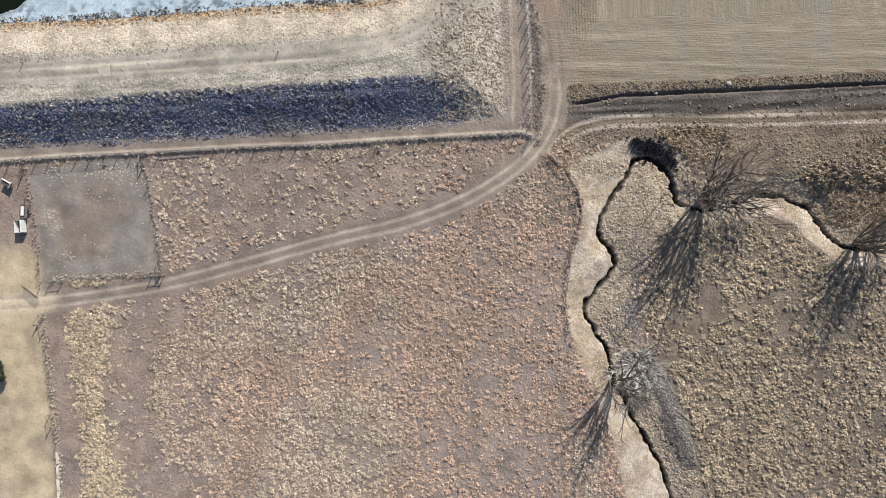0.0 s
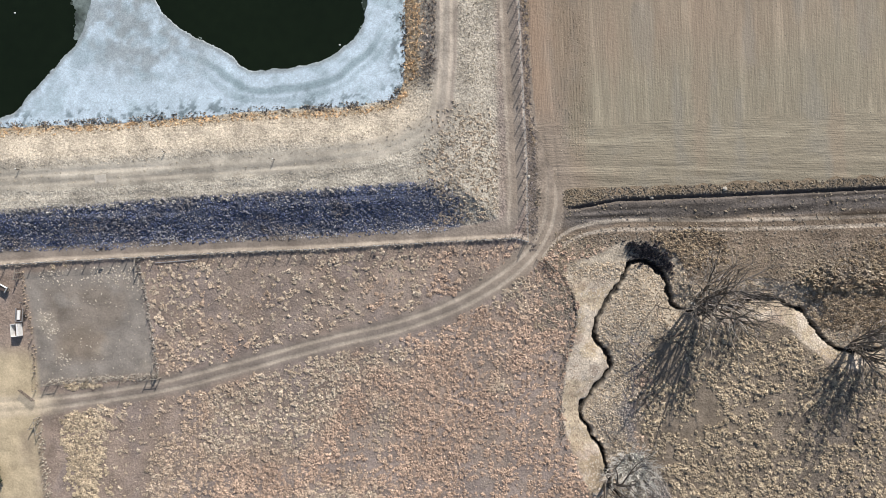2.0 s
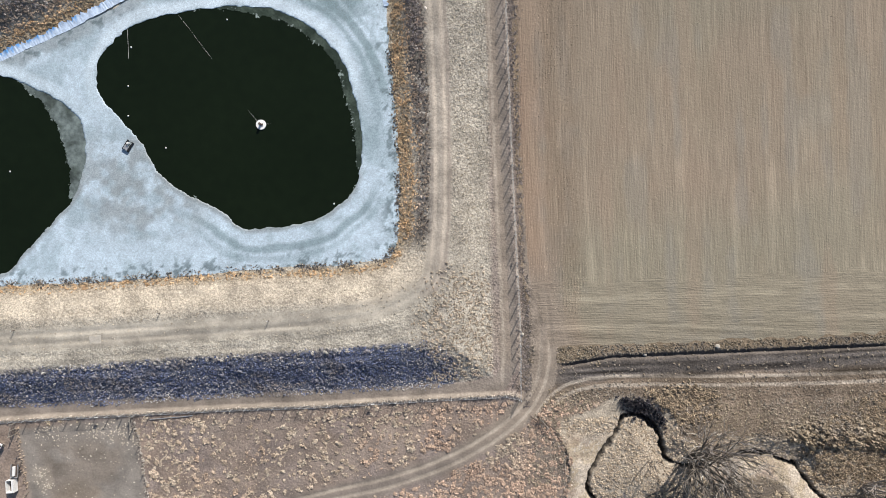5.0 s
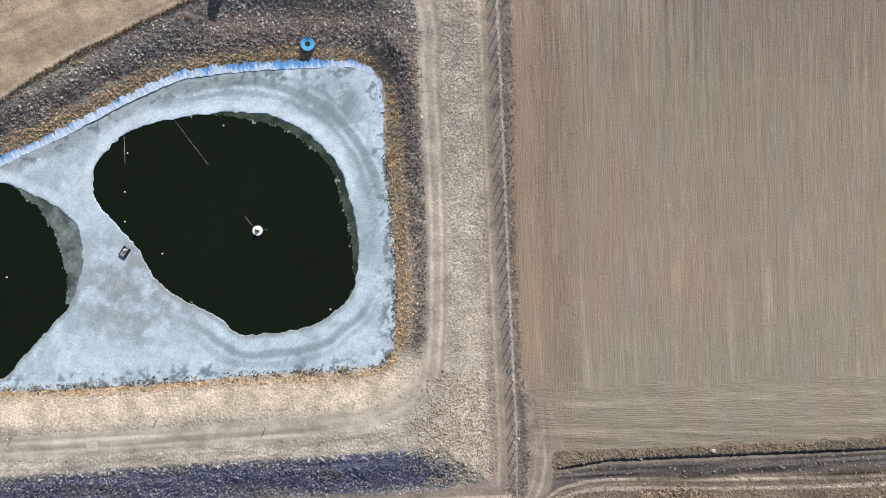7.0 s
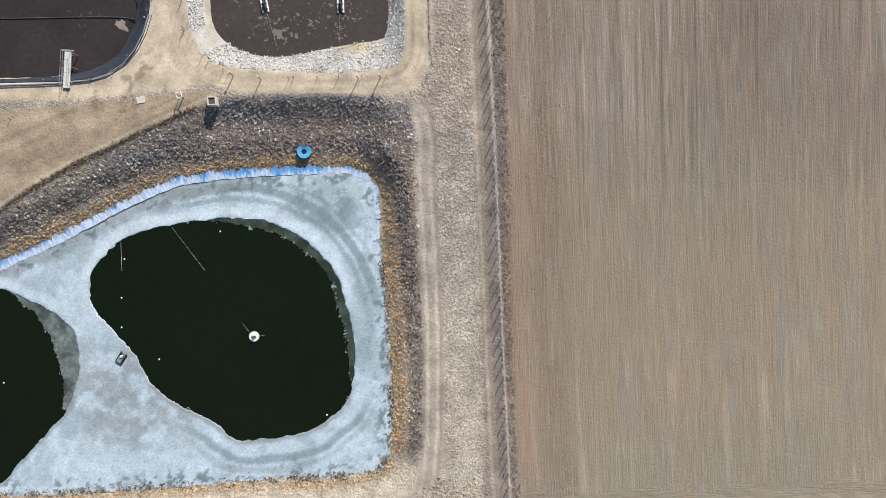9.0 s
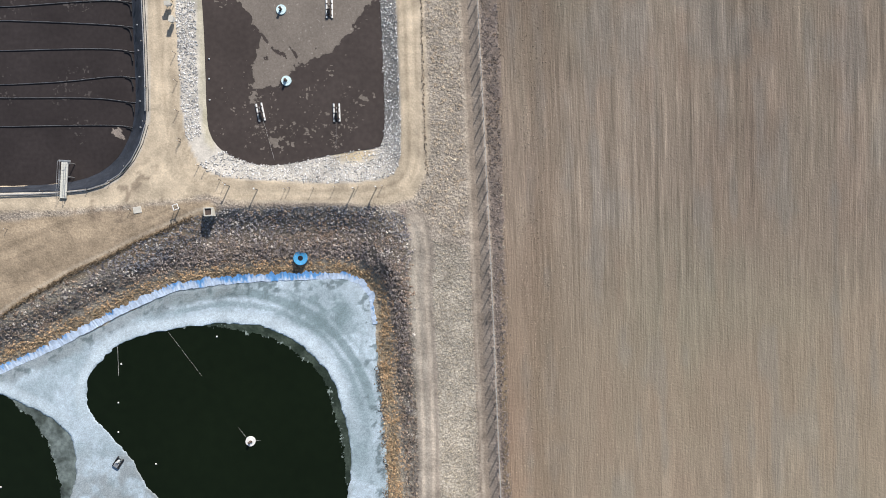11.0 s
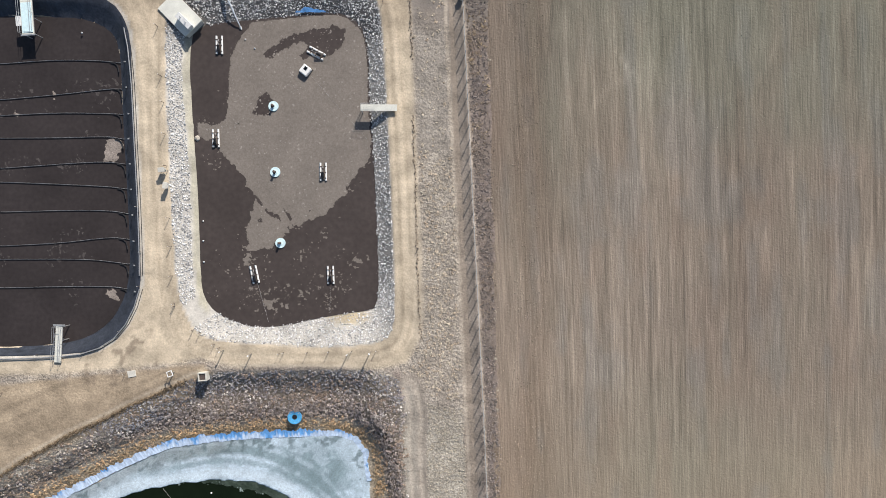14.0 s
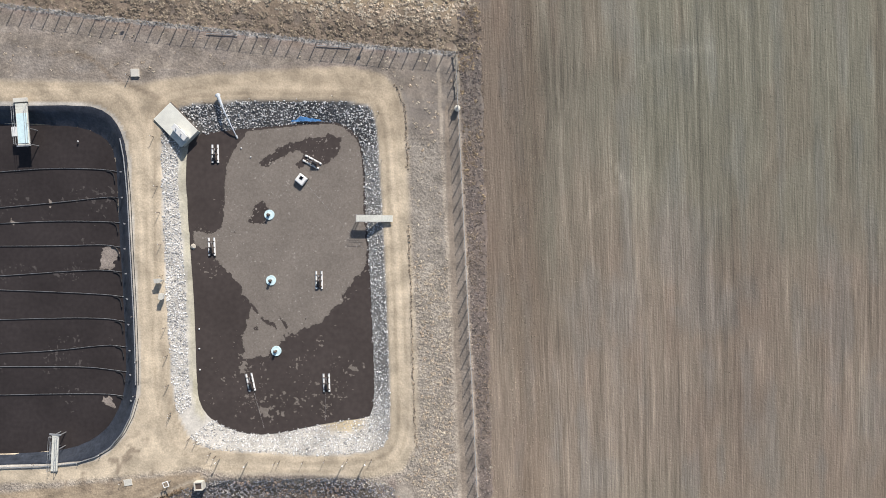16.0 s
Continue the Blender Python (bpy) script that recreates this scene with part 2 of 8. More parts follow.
TAN = [(-97.5, 175.1), (-69.2, 175.9), (-45.6, 175.6), (-40.8, 176.3), (-26.6, 177.7), (-10.6, 178.6), (-4.9, 177.1), (-2.3, 174.3), (-1.2, 170), (-0.5, 152), (0.7, 132.9), (1.3, 121.4), (0.8, 114.7), (-1.5, 110.5), (-7.5, 109.3), (-31.4, 109.6), (-36.2, 110.9), (-42, 109.9), (-50.6, 109.1), (-60.1, 108.3), (-69.7, 108), (-98.3, 107.3)]
YARD = [(-100.4, 106.2), (-71.6, 106.3), (-57.2, 107.8), (-42.8, 109.5), (-35.9, 110.1), (-34.7, 108.4), (-39.9, 103.5), (-47.6, 100.6), (-62.1, 94.8), (-71.7, 90.4), (-100.6, 79.2)]
SOUTH_FENCE = [(-103.1, 14.2), (-78.1, 15.4), (-68.2, 16.1), (-53.2, 16.9), (-36.3, 17.8), (-20.8, 18.4), (-2.4, 19.5), (14.1, 20.4), (15.5, 19.7)]
EAST_FENCE = [(15.5, 19.7), (15.3, 32), (14.55, 45), (13.75, 60), (12.15, 88.5), (10.4, 120), (9.25, 140), (7, 180.5)]
NORTH_FENCE = [(7, 180.5), (-3.9, 181.3), (-16.2, 182.4), (-33.3, 184.2), (-50.3, 185.9), (-69.1, 188.1), (-92.6, 190.5)]
PEN_EAST = [(-53.2, 16.4), (-52.1, 11.2), (-51.2, 4.1), (-50.2, -4.4)]
PEN_SOUTH = [(-50.3, -4.4), (-58.9, -4.8), (-69.5, -5.6)]
PEN_WEST = [(-74, 14.2), (-72.8, 6.1), (-72.2, -0.9), (-72, -6.9)]
YARD_FENCE = [(-71.4, -12.5), (-70.7, -20.1), (-70, -26.2), (-69.3, -32.2), (-68.5, -44.6), (-67.5, -56.5)]
MAIN_TRACK = rounded([(-104.3, -10.5), (-79.1, -10.2), (-64, -8.7), (-48.8, -6.3), (-33.7, -2.2), (-18.6, 2.1)] + [(-6.4, 4.6), (4.6, 8.9), (12.6, 13.9)] + [(17.3, 18.5), (19.8, 24), (20, 32), (18.8, 40)] + [(18.4, 41), (18, 45), (16.8, 63.9), (15.3, 83.8), (14.5, 97.6)] + [(13, 102.8), (11.9, 125)] + [(12.8, 136.8), (11.9, 156.9), (11.3, 175.8), (10.7, 190), (10.3, 204)], 2, False)
EAST_TRACK = rounded([(19.1, 16.6), (21.7, 20.1), (26.7, 22.4), (36.7, 23), (51.7, 22.7), (78.6, 23.6), (111.9, 24.6)], 2, False)
CREST_TRACK = rounded([(-100.4, 28.3), (-76.1, 30), (-47, 31.7), (-17.9, 34.1), (-9.1, 36), (-2.3, 39.4)] + [(0.2, 40.4), (1.2, 49.2), (1.4, 63.9), (0.7, 83.4), (-0.3, 97)] + [(0.4, 100.8), (-1, 106.6)], 2, False)
FENCE_TRACK = [(-102.9, 16.5), (-78, 17), (-48.1, 18.5), (-18.3, 19.8), (7.6, 21.2), (12, 22.5), (13.3, 25), (13.2, 37.9), (11.8, 58.9), (10.7, 78.8), (9.8, 96), (9, 114), (8.4, 127.5), (7.8, 140.9), (7.1, 157.1), (6.6, 171.3)]
CREEK_A = rounded([(34.6, 16), (33, 12.7), (30.2, 9.9), (28.4, 5.8), (28.4, 2.7), (30.5, -0.1), (31.2, -2.5), (29.9, -5), (27.4, -7.6), (25.3, -10.2), (25.7, -12.4), (28.4, -15.8), (30.1, -18.9), (30.7, -22.5), (31.3, -25.1), (33.1, -26.3), (33.7, -29.7), (36.3, -33.3), (38.4, -36.9), (40.5, -41.3), (41.6, -46.2), (43.8, -55.5)], 1, False)
CREEK_B = rounded([(34.6, 16), (37.7, 16), (40.7, 13.3), (41.2, 9.9), (42.3, 7.7), (46.4, 6.9), (51, 7.5), (56.7, 9.8), (63.4, 8.5), (66.7, 6.5), (68.7, 3), (71.8, 0.5), (75.9, -0.1), (81.9, 1.1), (94.2, 2.2)], 1, False)
VALLEY = rounded([(21, 15.4), (25, 9.3), (24, 3.2), (22.3, -4), (22, -10.6), (23.5, -17.2), (27.1, -25.3), (29.6, -32.5), (32.2, -41.6), (35.2, -52.8), (48.4, -52.8), (46.4, -41.6), (43.9, -31.4), (40.3, -22.3), (34.7, -16.2), (34.2, -6), (37.2, 2.1), (42.3, 4.7), (51.5, 4.7), (60.6, 6.2), (65.7, 1.1), (71.8, -3), (85.1, -4), (85.1, 11.3), (66.7, 11.3), (55.6, 13.3), (44.4, 11.3), (43.3, 17.4), (34.2, 21), (28.1, 17.4)], 1)
FIELD_WEST = [(21, 29), (19.1, 34.5), (17.4, 38.5), (16.5, 45), (15.8, 56.9), (15.1, 70.9), (14.6, 83.8), (14.4, 93.7)] + [(14, 101.5), (13.7, 108.2), (13.4, 119.8), (12.9, 131.3), (12.7, 140.9), (12, 161.8), (11.6, 175.1), (10.8, 199.5)]
FIELD_SOUTH = [(22.1, 29.1), (31.6, 29.4), (51.5, 30.2), (78.3, 31.4), (111.4, 32.9)]
DITCH = [(21.6, 25.3), (27.6, 26.3), (31.6, 27.1), (51.6, 28), (78.4, 29.2), (111.7, 30.9)]


def west_of_field(y):
    p = np.array(FIELD_WEST)
    return np.interp(y, p[:, 1], p[:, 0])


def south_of_field(x):
    p = np.array(FIELD_SOUTH)
    return np.interp(x, p[:, 0], p[:, 1])


CREEK_WEEDS = [(37.2, -24.6), (38.7, -27.6), (39.2, -31.6), (40.7, -35.7), (43.2, -39.7), (46.3, -39.9), (43.7, -34.7), (41.2, -29.6), (39.2, -25.6)]


def creek_bend(x, y):
    """Small bends of the creek, as shifts of place."""
    return x + 1.5 * (rough_grain(x, y, 3.2, 55) - 0.5), y + 1.5 * (rough_grain(x, y, 3.2, 58) - 0.5)


def creek_dist(x, y):
    """Distance to the creek's middle; it narrows and widens."""
    a, b = creek_bend(x, y)
    return np.minimum(line_dist(a, b, CREEK_A), line_dist(a, b, CREEK_B)) + 0.5 * (rough_grain(x, y, 1.6, 56) - 0.4) + 0.35 * (grain(x, y, 0.6, 57) - 0.5)


def sunny_bank(x, y):
    """1 on the smooth sun-facing bank below the creek, which is painted lighter."""
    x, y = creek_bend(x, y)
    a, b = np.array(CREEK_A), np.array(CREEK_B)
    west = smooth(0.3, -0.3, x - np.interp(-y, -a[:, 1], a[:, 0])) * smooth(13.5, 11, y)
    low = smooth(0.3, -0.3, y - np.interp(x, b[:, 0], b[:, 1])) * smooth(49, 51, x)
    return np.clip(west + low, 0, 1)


def height(x, y):
    """The height of the ground."""
    x, y = np.asarray(x, float), np.asarray(y, float)
    z = np.interp(y, [-3000, -60, -10, 14, 25, 60, 95, 125, 150, 185, 3000], [-7, -6.6, -6.1, -5.0, -4.5, -3.9, -3.0, -1.0, -0.2, 0.5, 0.5])
    # lagoon platform
    p = inside_dist(x, y, PLATFORM)
    z = z + (0.5 - z) * smooth(-9 - 46 * smooth(-14, -4, x), 0, p)
    # pond bowl and its banks
    e = inside_dist(x, y, POND_BANK)
    d = -inside_dist(x, y, POND)
    crest = 1.85 + 2.0 * smooth(62, 110, y) * smooth(-12, -5, x)
    bowl = np.where(d > 0, -3.65 + crest * smooth(-0.5, 7, d), -3.65 - 1.2 * smooth(0, 4, -d))
    z = np.where(e > 0, z + (bowl - z) * np.clip(e / 6.5, 0, 1) ** (1.3 - 0.45 * smooth(80, 90, y)) * (1 - 0.12 * smooth(5, 6.5, e)) / 0.88 * (0.88 + 0.12 * smooth(6.2, 8, e)), z)
    z = np.where(d < 0.1, bowl, z)
    # creek valley and channel
    v = inside_dist(x, y, VALLEY)
    c = creek_dist(x, y)
    z = z - 0.75 * smooth(-1, 6.0, v) - 1.35 * smooth(0.52, 0.24, c) - 0.75 * smooth(4.5, 0.6, c)
    z = z - 0.3 * smooth(0.5, 0.15, line_dist(x, y, [(18.7, 16.2), (21.8, 13.2), (23.6, 9.7), (24.3, 6), (23.6, 2), (22.4, -4)])) * smooth(-4, 3, y)
    z = z - 0.7 * smooth(0.46, 0.1, line_dist(x, y, DITCH) + 0.3 * (rough_grain(x, y, 3, 34) - 0.5)) * smooth(22, 25, x)
    south = np.interp(x, *np.array(DITCH).T)
    z = z - 0.75 * smooth(south + 0.2, south - 4.4, y) * smooth(south - 17, south - 6, y) * smooth(17, 25, x)
    # lagoons
    for water, rim, low in ((E_WATER, E_RIM, -1.05), (W_WATER, W_RIM, -1.45)):
        r, w = inside_dist(x, y, rim), inside_dist(x, y, water)
        s = np.clip(r, 0, None) / (np.clip(r, 0, None) + np.clip(-w, 0, None) + 1e-6)
        z = np.where(r > 0, z + (low - z) * s, z)
        z = np.where(w > 0, low - 0.9 * smooth(0, 3, w), z)
    # wheel ruts and unevenness
    for line, gauge in ((MAIN_TRACK, 0.85), (CREST_TRACK, 0.85)):
        q = line_dist(x, y, line)
        z = z - 0.07 * smooth(0.5, 0.1, np.abs(q - gauge)) * (1 if line is CREST_TRACK else smooth(44, 34, y))
    z = z + 0.26 * smooth(0.75, 0.1, line_dist(x, y, SOUTH_FENCE)) + 0.2 * smooth(0.6, 0.1, line_dist(x, y, EAST_FENCE[1:]))
    z = z + 0.16 * smooth(50, 44, y) * smooth(1.0, 2.5, d) * smooth(2, 4, e) * (grain(d + 0.5 * rough_grain(x, y, 2, 24), x * 0.12, 0.8, 23) - 0.5)
    lump = smooth(0, 1.5, line_dist(x, y, MAIN_TRACK) - 1.5)
    return z + 0.12 * lump * (rough_grain(x, y, 1.6, 5) - 0.5) + 0.25 * (grain(x, y, 14, 8) - 0.5)


PLATFORM = [(-97.4, 183.6), (-69.2, 180.9), (-45.6, 179.2), (-3, 177.6), (2.7, 171), (5.7, 142.5), (4, 115.7), (1.1, 110.3), (-2.7, 109.1), (-36.2, 109.5), (-40, 105.4), (-55.4, 96.7), (-69.8, 90.5), (-98.7, 80.6)]


def h1(x, y):
    return float(height(np.array([x]), np.array([y]))[0])


# ---- mesh helpers ----
def arrays_mesh(name, verts, faces, material, tints=None, flat=True):
    """One mesh from arrays of corners and of triangles or quads."""
    me = bpy.data.meshes.new(name)
    verts, faces = np.asarray(verts, np.float32), np.asarray(faces, np.int32)
    k = faces.shape[1]
    me.vertices.add(len(verts)), me.loops.add(faces.size), me.polygons.add(len(faces))
    me.vertices.foreach_set("co", verts.ravel())
    me.loops.foreach_set("vertex_index", faces.ravel())
    me.polygons.foreach_set("loop_start", np.arange(0, faces.size, k, dtype=np.int32))
    me.polygons.foreach_set("use_smooth", np.full(len(faces), not flat))
    if tints is not None:
        a = me.attributes.new("tint", "FLOAT_COLOR", "POINT")
        if tints.shape[1] == 3:
            tints = np.hstack([tints, np.ones((len(tints), 1))])
        a.data.foreach_set("color", tints.astype(np.float32).ravel())
    me.update(calc_edges=True)
    me.materials.append(material)
    return me


def grid_faces(nx, ny):
    i = np.arange(nx * ny).reshape(ny, nx)
    return np.stack([i[:-1, :-1], i[:-1, 1:], i[1:, 1:], i[1:, :-1]], -1).reshape(-1, 4)


def steps(*spans):
    """Grid lines: (from, to, step) spans one after another."""
    v = [spans[0][0]]
    for a, b, s in spans:
        v += list(np.linspace(a, b, max(1, round(abs(b - a) / s)) + 1)[1:])
    return np.array(v)


def sheet(name, outline, z, thick, material, label, category="", holes=()):
    """A flat slab with holes, such as ice or a film on water."""
    from mathutils.geometry import tessellate_polygon
    loops = [[Vector((*p, 0)) for p in o] for o in (outline, *holes)]
    flat_pts = [p for o in loops for p in o]
    tris = tessellate_polygon(loops)
    bm = bmesh.new()
    vs = [bm.verts.new((p.x, p.y, z)) for p in flat_pts]
    for t in tris:
        try:
            f = bm.faces.new([vs[i] for i in t])
            f.normal_update()
            if f.normal.z < 0:
                f.normal_flip()
        except ValueError:
            pass
    at = 0
    for o in loops:
        n = len(o)
        low = [bm.verts.new((p.x, p.y, z - thick)) for p in o]
        for i in range(n):
            j = (i + 1) % n
            bm.faces.new((vs[at + i], vs[at + j], low[j], low[i]))
        at += n
    me = bpy.data.meshes.new(name)
    bm.to_mesh(me), bm.free()
    me.materials.append(material)
    return tagged(new(name, me), label, category, kind="structure")


def ice_sheet(name, z, thick):
    """The ice as a fine grid, cut along its ragged holes, with cloudy and dirty bands."""
    q = np.array(POND)
    xs, ys = np.arange(q[:, 0].min() - 0.6, q[:, 0].max() + 0.9, 0.3), np.arange(q[:, 1].min() - 0.6, q[:, 1].max() + 0.9, 0.3)
    x, y = np.meshgrid(xs, ys)
    hole = np.maximum(inside_dist(x, y, OPEN_WATER), inside_dist(x, y, FAR_WATER)) + 0.7 * (rough_grain(x, y, 1.3, 51) - 0.5)
    shore = inside_dist(x, y, POND)
    keep = (hole < 0.3) & (shore > -0.7)
    # slide the rim corners onto the edge
    gy, gx = np.gradient(hole, 0.3)
    g = np.hypot(gx, gy) + 1e-6
    move = np.where((hole > 0) & keep, hole / g, 0)
    vx, vy = x - gx / g * move, y - gy / g * move
    f = grid_faces(len(xs), len(ys))
    f = f[keep.ravel()[f].all(1)]
    used = np.unique(f)
    back = np.full(x.size, -1)
    back[used] = np.arange(len(used))
    d = -np.maximum(inside_dist(x, y, OPEN_WATER), inside_dist(x, y, FAR_WATER))
    n1, n2, n4 = rough_grain(x, y, 6, 52), rough_grain(x, y, 1.6, 53), rough_grain(x, y, 0.8, 62)
    white, cloudy, dirty = np.array((0.47, 0.56, 0.625)), np.array((0.18, 0.245, 0.26)), np.array((0.23, 0.25, 0.25))
    col = np.empty((*x.shape, 3))
    col[:] = white
    wob = 1 + 0.8 * (n1 - 0.5) + 0.5 * (n2 - 0.5)
    northern, eastern = smooth(66, 80, y), smooth(-48, -36, x)
    blot = smooth(1.25, 0.55, np.hypot((x + 17.2) / 8.0, (y - 91.0 + 0.25 * (x + 17)) / 4.6) * wob)
    east_blot = smooth(1.2, 0.6, np.hypot((x + 11.0) / 2.6, (y - 72) / 11) * wob)
    arc = sum(k * smooth(wide, wide * 0.65, np.abs(d - mid + 1.3 * (n1 - 0.5) + 0.5 * (n4 - 0.5))) for mid, wide, k in ((3.3, 0.55, 0.55), (5.3, 0.95, 0.75), (7.2, 0.4, 0.4))) * northern * smooth(-52, -40, x)
    arc2 = (smooth(1.0, 0.3, np.abs(d - 3.4 + 1.6 * (n1 - 0.5))) * 0.7 + smooth(0.8, 0.2, np.abs(d - 5.2 + 1.6 * (n1 - 0.5))) * 0.35) * smooth(60, 52, y) * smooth(-50, -38, x)
    shore_north = smooth(3.4, 1.4, shore + 2.2 * (n2 - 0.5)) * smooth(74, 78, y - 0.42 * (x + 75)) * smooth(-26, -34, x)
    spots = smooth(0.6, 0.66, rough_grain(x, y, 1.1, 63)) * smooth(4.0, 1.2, shore)
    trodden = smooth(14, 6, np.hypot((x + 51) * 0.8, y - 57.5)) * smooth(0.36, 0.62, n2 * 0.55 + n1 * 0.45)
    rim = smooth(1.1, 0.2, d + 0.8 * (n2 - 0.5)) * smooth(64, 56, y)
    flecks = smooth(0.6, 0.72, n4) * (0.5 + n1)
    for m, c in ((smooth(0.45, 0.68, rough_grain(x, y, 3.5, 61)) * 0.38, cloudy), (arc, cloudy), (arc2, cloudy), (blot * (0.38 + 0.45 * smooth(0.45, 0.57, n2)), cloudy), (east_blot * 0.5, cloudy), (shore_north * 0.6, dirty), (trodden * 0.75, dirty), (rim * 0.75, dirty), (spots * 0.75, cloudy * 0.6), (flecks * 0.22, cloudy)):
        col = col + (c - col) * np.clip(m, 0, 1)[..., None]
    glow = smooth(0.0, 0.8, d) * smooth(2.6, 1.4, d + 1.2 * (n1 - 0.5)) * northern
    col = col + (np.array((0.55, 0.635, 0.69)) - col) * (glow * 0.8)[..., None]
    col *= (0.8 + 0.16 * n1 + 0.14 * n2 + 0.16 * n4)[..., None]
    v = np.stack([vx, vy, np.full(x.shape, z)], -1).reshape(-1, 3)[used]
    ob = new(name, arrays_mesh(name, v, back[f], ICE, col.reshape(-1, 3)[used], flat=False))
    low = ob.modifiers.new("thickness", "SOLIDIFY")
    low.thickness, low.offset = thick, -1
    return tagged(ob, "pale blue-white melting ice sheet on the pond", "ice", kind="structure")


def ragged(outline, step=0.5, amount=0.4, size=1.5, seed=3):
    """An outline with small irregular bays."""
    p = np.array(outline, float)
    out = []
    for a, b in zip(p, np.roll(p, -1, 0)):
        n = max(1, int(np.hypot(*(b - a)) / step))
        t = np.linspace(0, 1, n, endpoint=False)[:, None]
        out.append(a + (b - a) * t)
    p = np.vstack(out)
    d = np.roll(p, -1, 0) - np.roll(p, 1, 0)
    d /= np.hypot(d[:, 0], d[:, 1])[:, None] + 1e-9
    k = (rough_grain(p[:, 0], p[:, 1], size, seed) - 0.5) * 2 * amount
    return p + np.stack([d[:, 1], -d[:, 0]], 1) * k[:, None]


# ---- ground ----
C = {
    "pasture": (0.295, 0.225, 0.178), "grey_soil": (0.277, 0.229, 0.194), "straw": (0.36, 0.28, 0.17), "pale": (0.46, 0.395, 0.31), "tan": (0.53, 0.44, 0.325), "shade_bed": (0.13, 0.125, 0.12), "strip": (0.345, 0.3, 0.248),
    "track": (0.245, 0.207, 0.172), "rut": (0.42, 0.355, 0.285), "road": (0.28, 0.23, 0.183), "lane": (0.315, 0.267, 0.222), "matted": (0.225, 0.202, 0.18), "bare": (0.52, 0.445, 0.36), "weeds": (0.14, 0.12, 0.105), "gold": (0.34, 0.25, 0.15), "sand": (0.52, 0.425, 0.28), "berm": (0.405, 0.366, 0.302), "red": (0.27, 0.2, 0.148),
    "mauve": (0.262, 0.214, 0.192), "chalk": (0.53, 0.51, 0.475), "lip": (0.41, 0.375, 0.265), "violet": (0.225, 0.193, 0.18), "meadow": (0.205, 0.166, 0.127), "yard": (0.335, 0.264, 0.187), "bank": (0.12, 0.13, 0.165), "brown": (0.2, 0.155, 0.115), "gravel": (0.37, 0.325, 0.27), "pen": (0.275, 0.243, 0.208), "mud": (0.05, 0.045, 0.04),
}
C = {k: np.array(v) for k, v in C.items()}


def pasture_bare(x, y):
    """1 where the grazed pasture is trodden bare."""
    k = 0.45 * smooth(0.52, 0.66, rough_grain(x, y, 9, 11))
    wob = 1 + 0.7 * (rough_grain(x, y, 4, 12) - 0.5)
    for cx, cy, rx, ry, much in ((-12.6, -18.0, 6.0, 5.0, 0.55), (7.7, -24.5, 3.2, 2.6, 0.85), (11.5, -37.5, 11, 6.5, 0.75), (1.5, -33, 5, 3, 0.5), (-40, 13.5, 5, 1.4, 0.8), (-41, 8, 5, 3, 0.3), (-19, 8, 3.5, 2.5, 0.4), (-63, -42, 4, 5, 0.3), (21, 9, 3.5, 6.5, 0.6), (-31, -11, 4, 2, 0.4), (-27, 0.5, 5, 1.6, 0.5)):
        k = np.maximum(k, much * smooth(1.15, 0.7, np.hypot((x - cx) / rx, (y - cy) / ry) * wob))
    return k


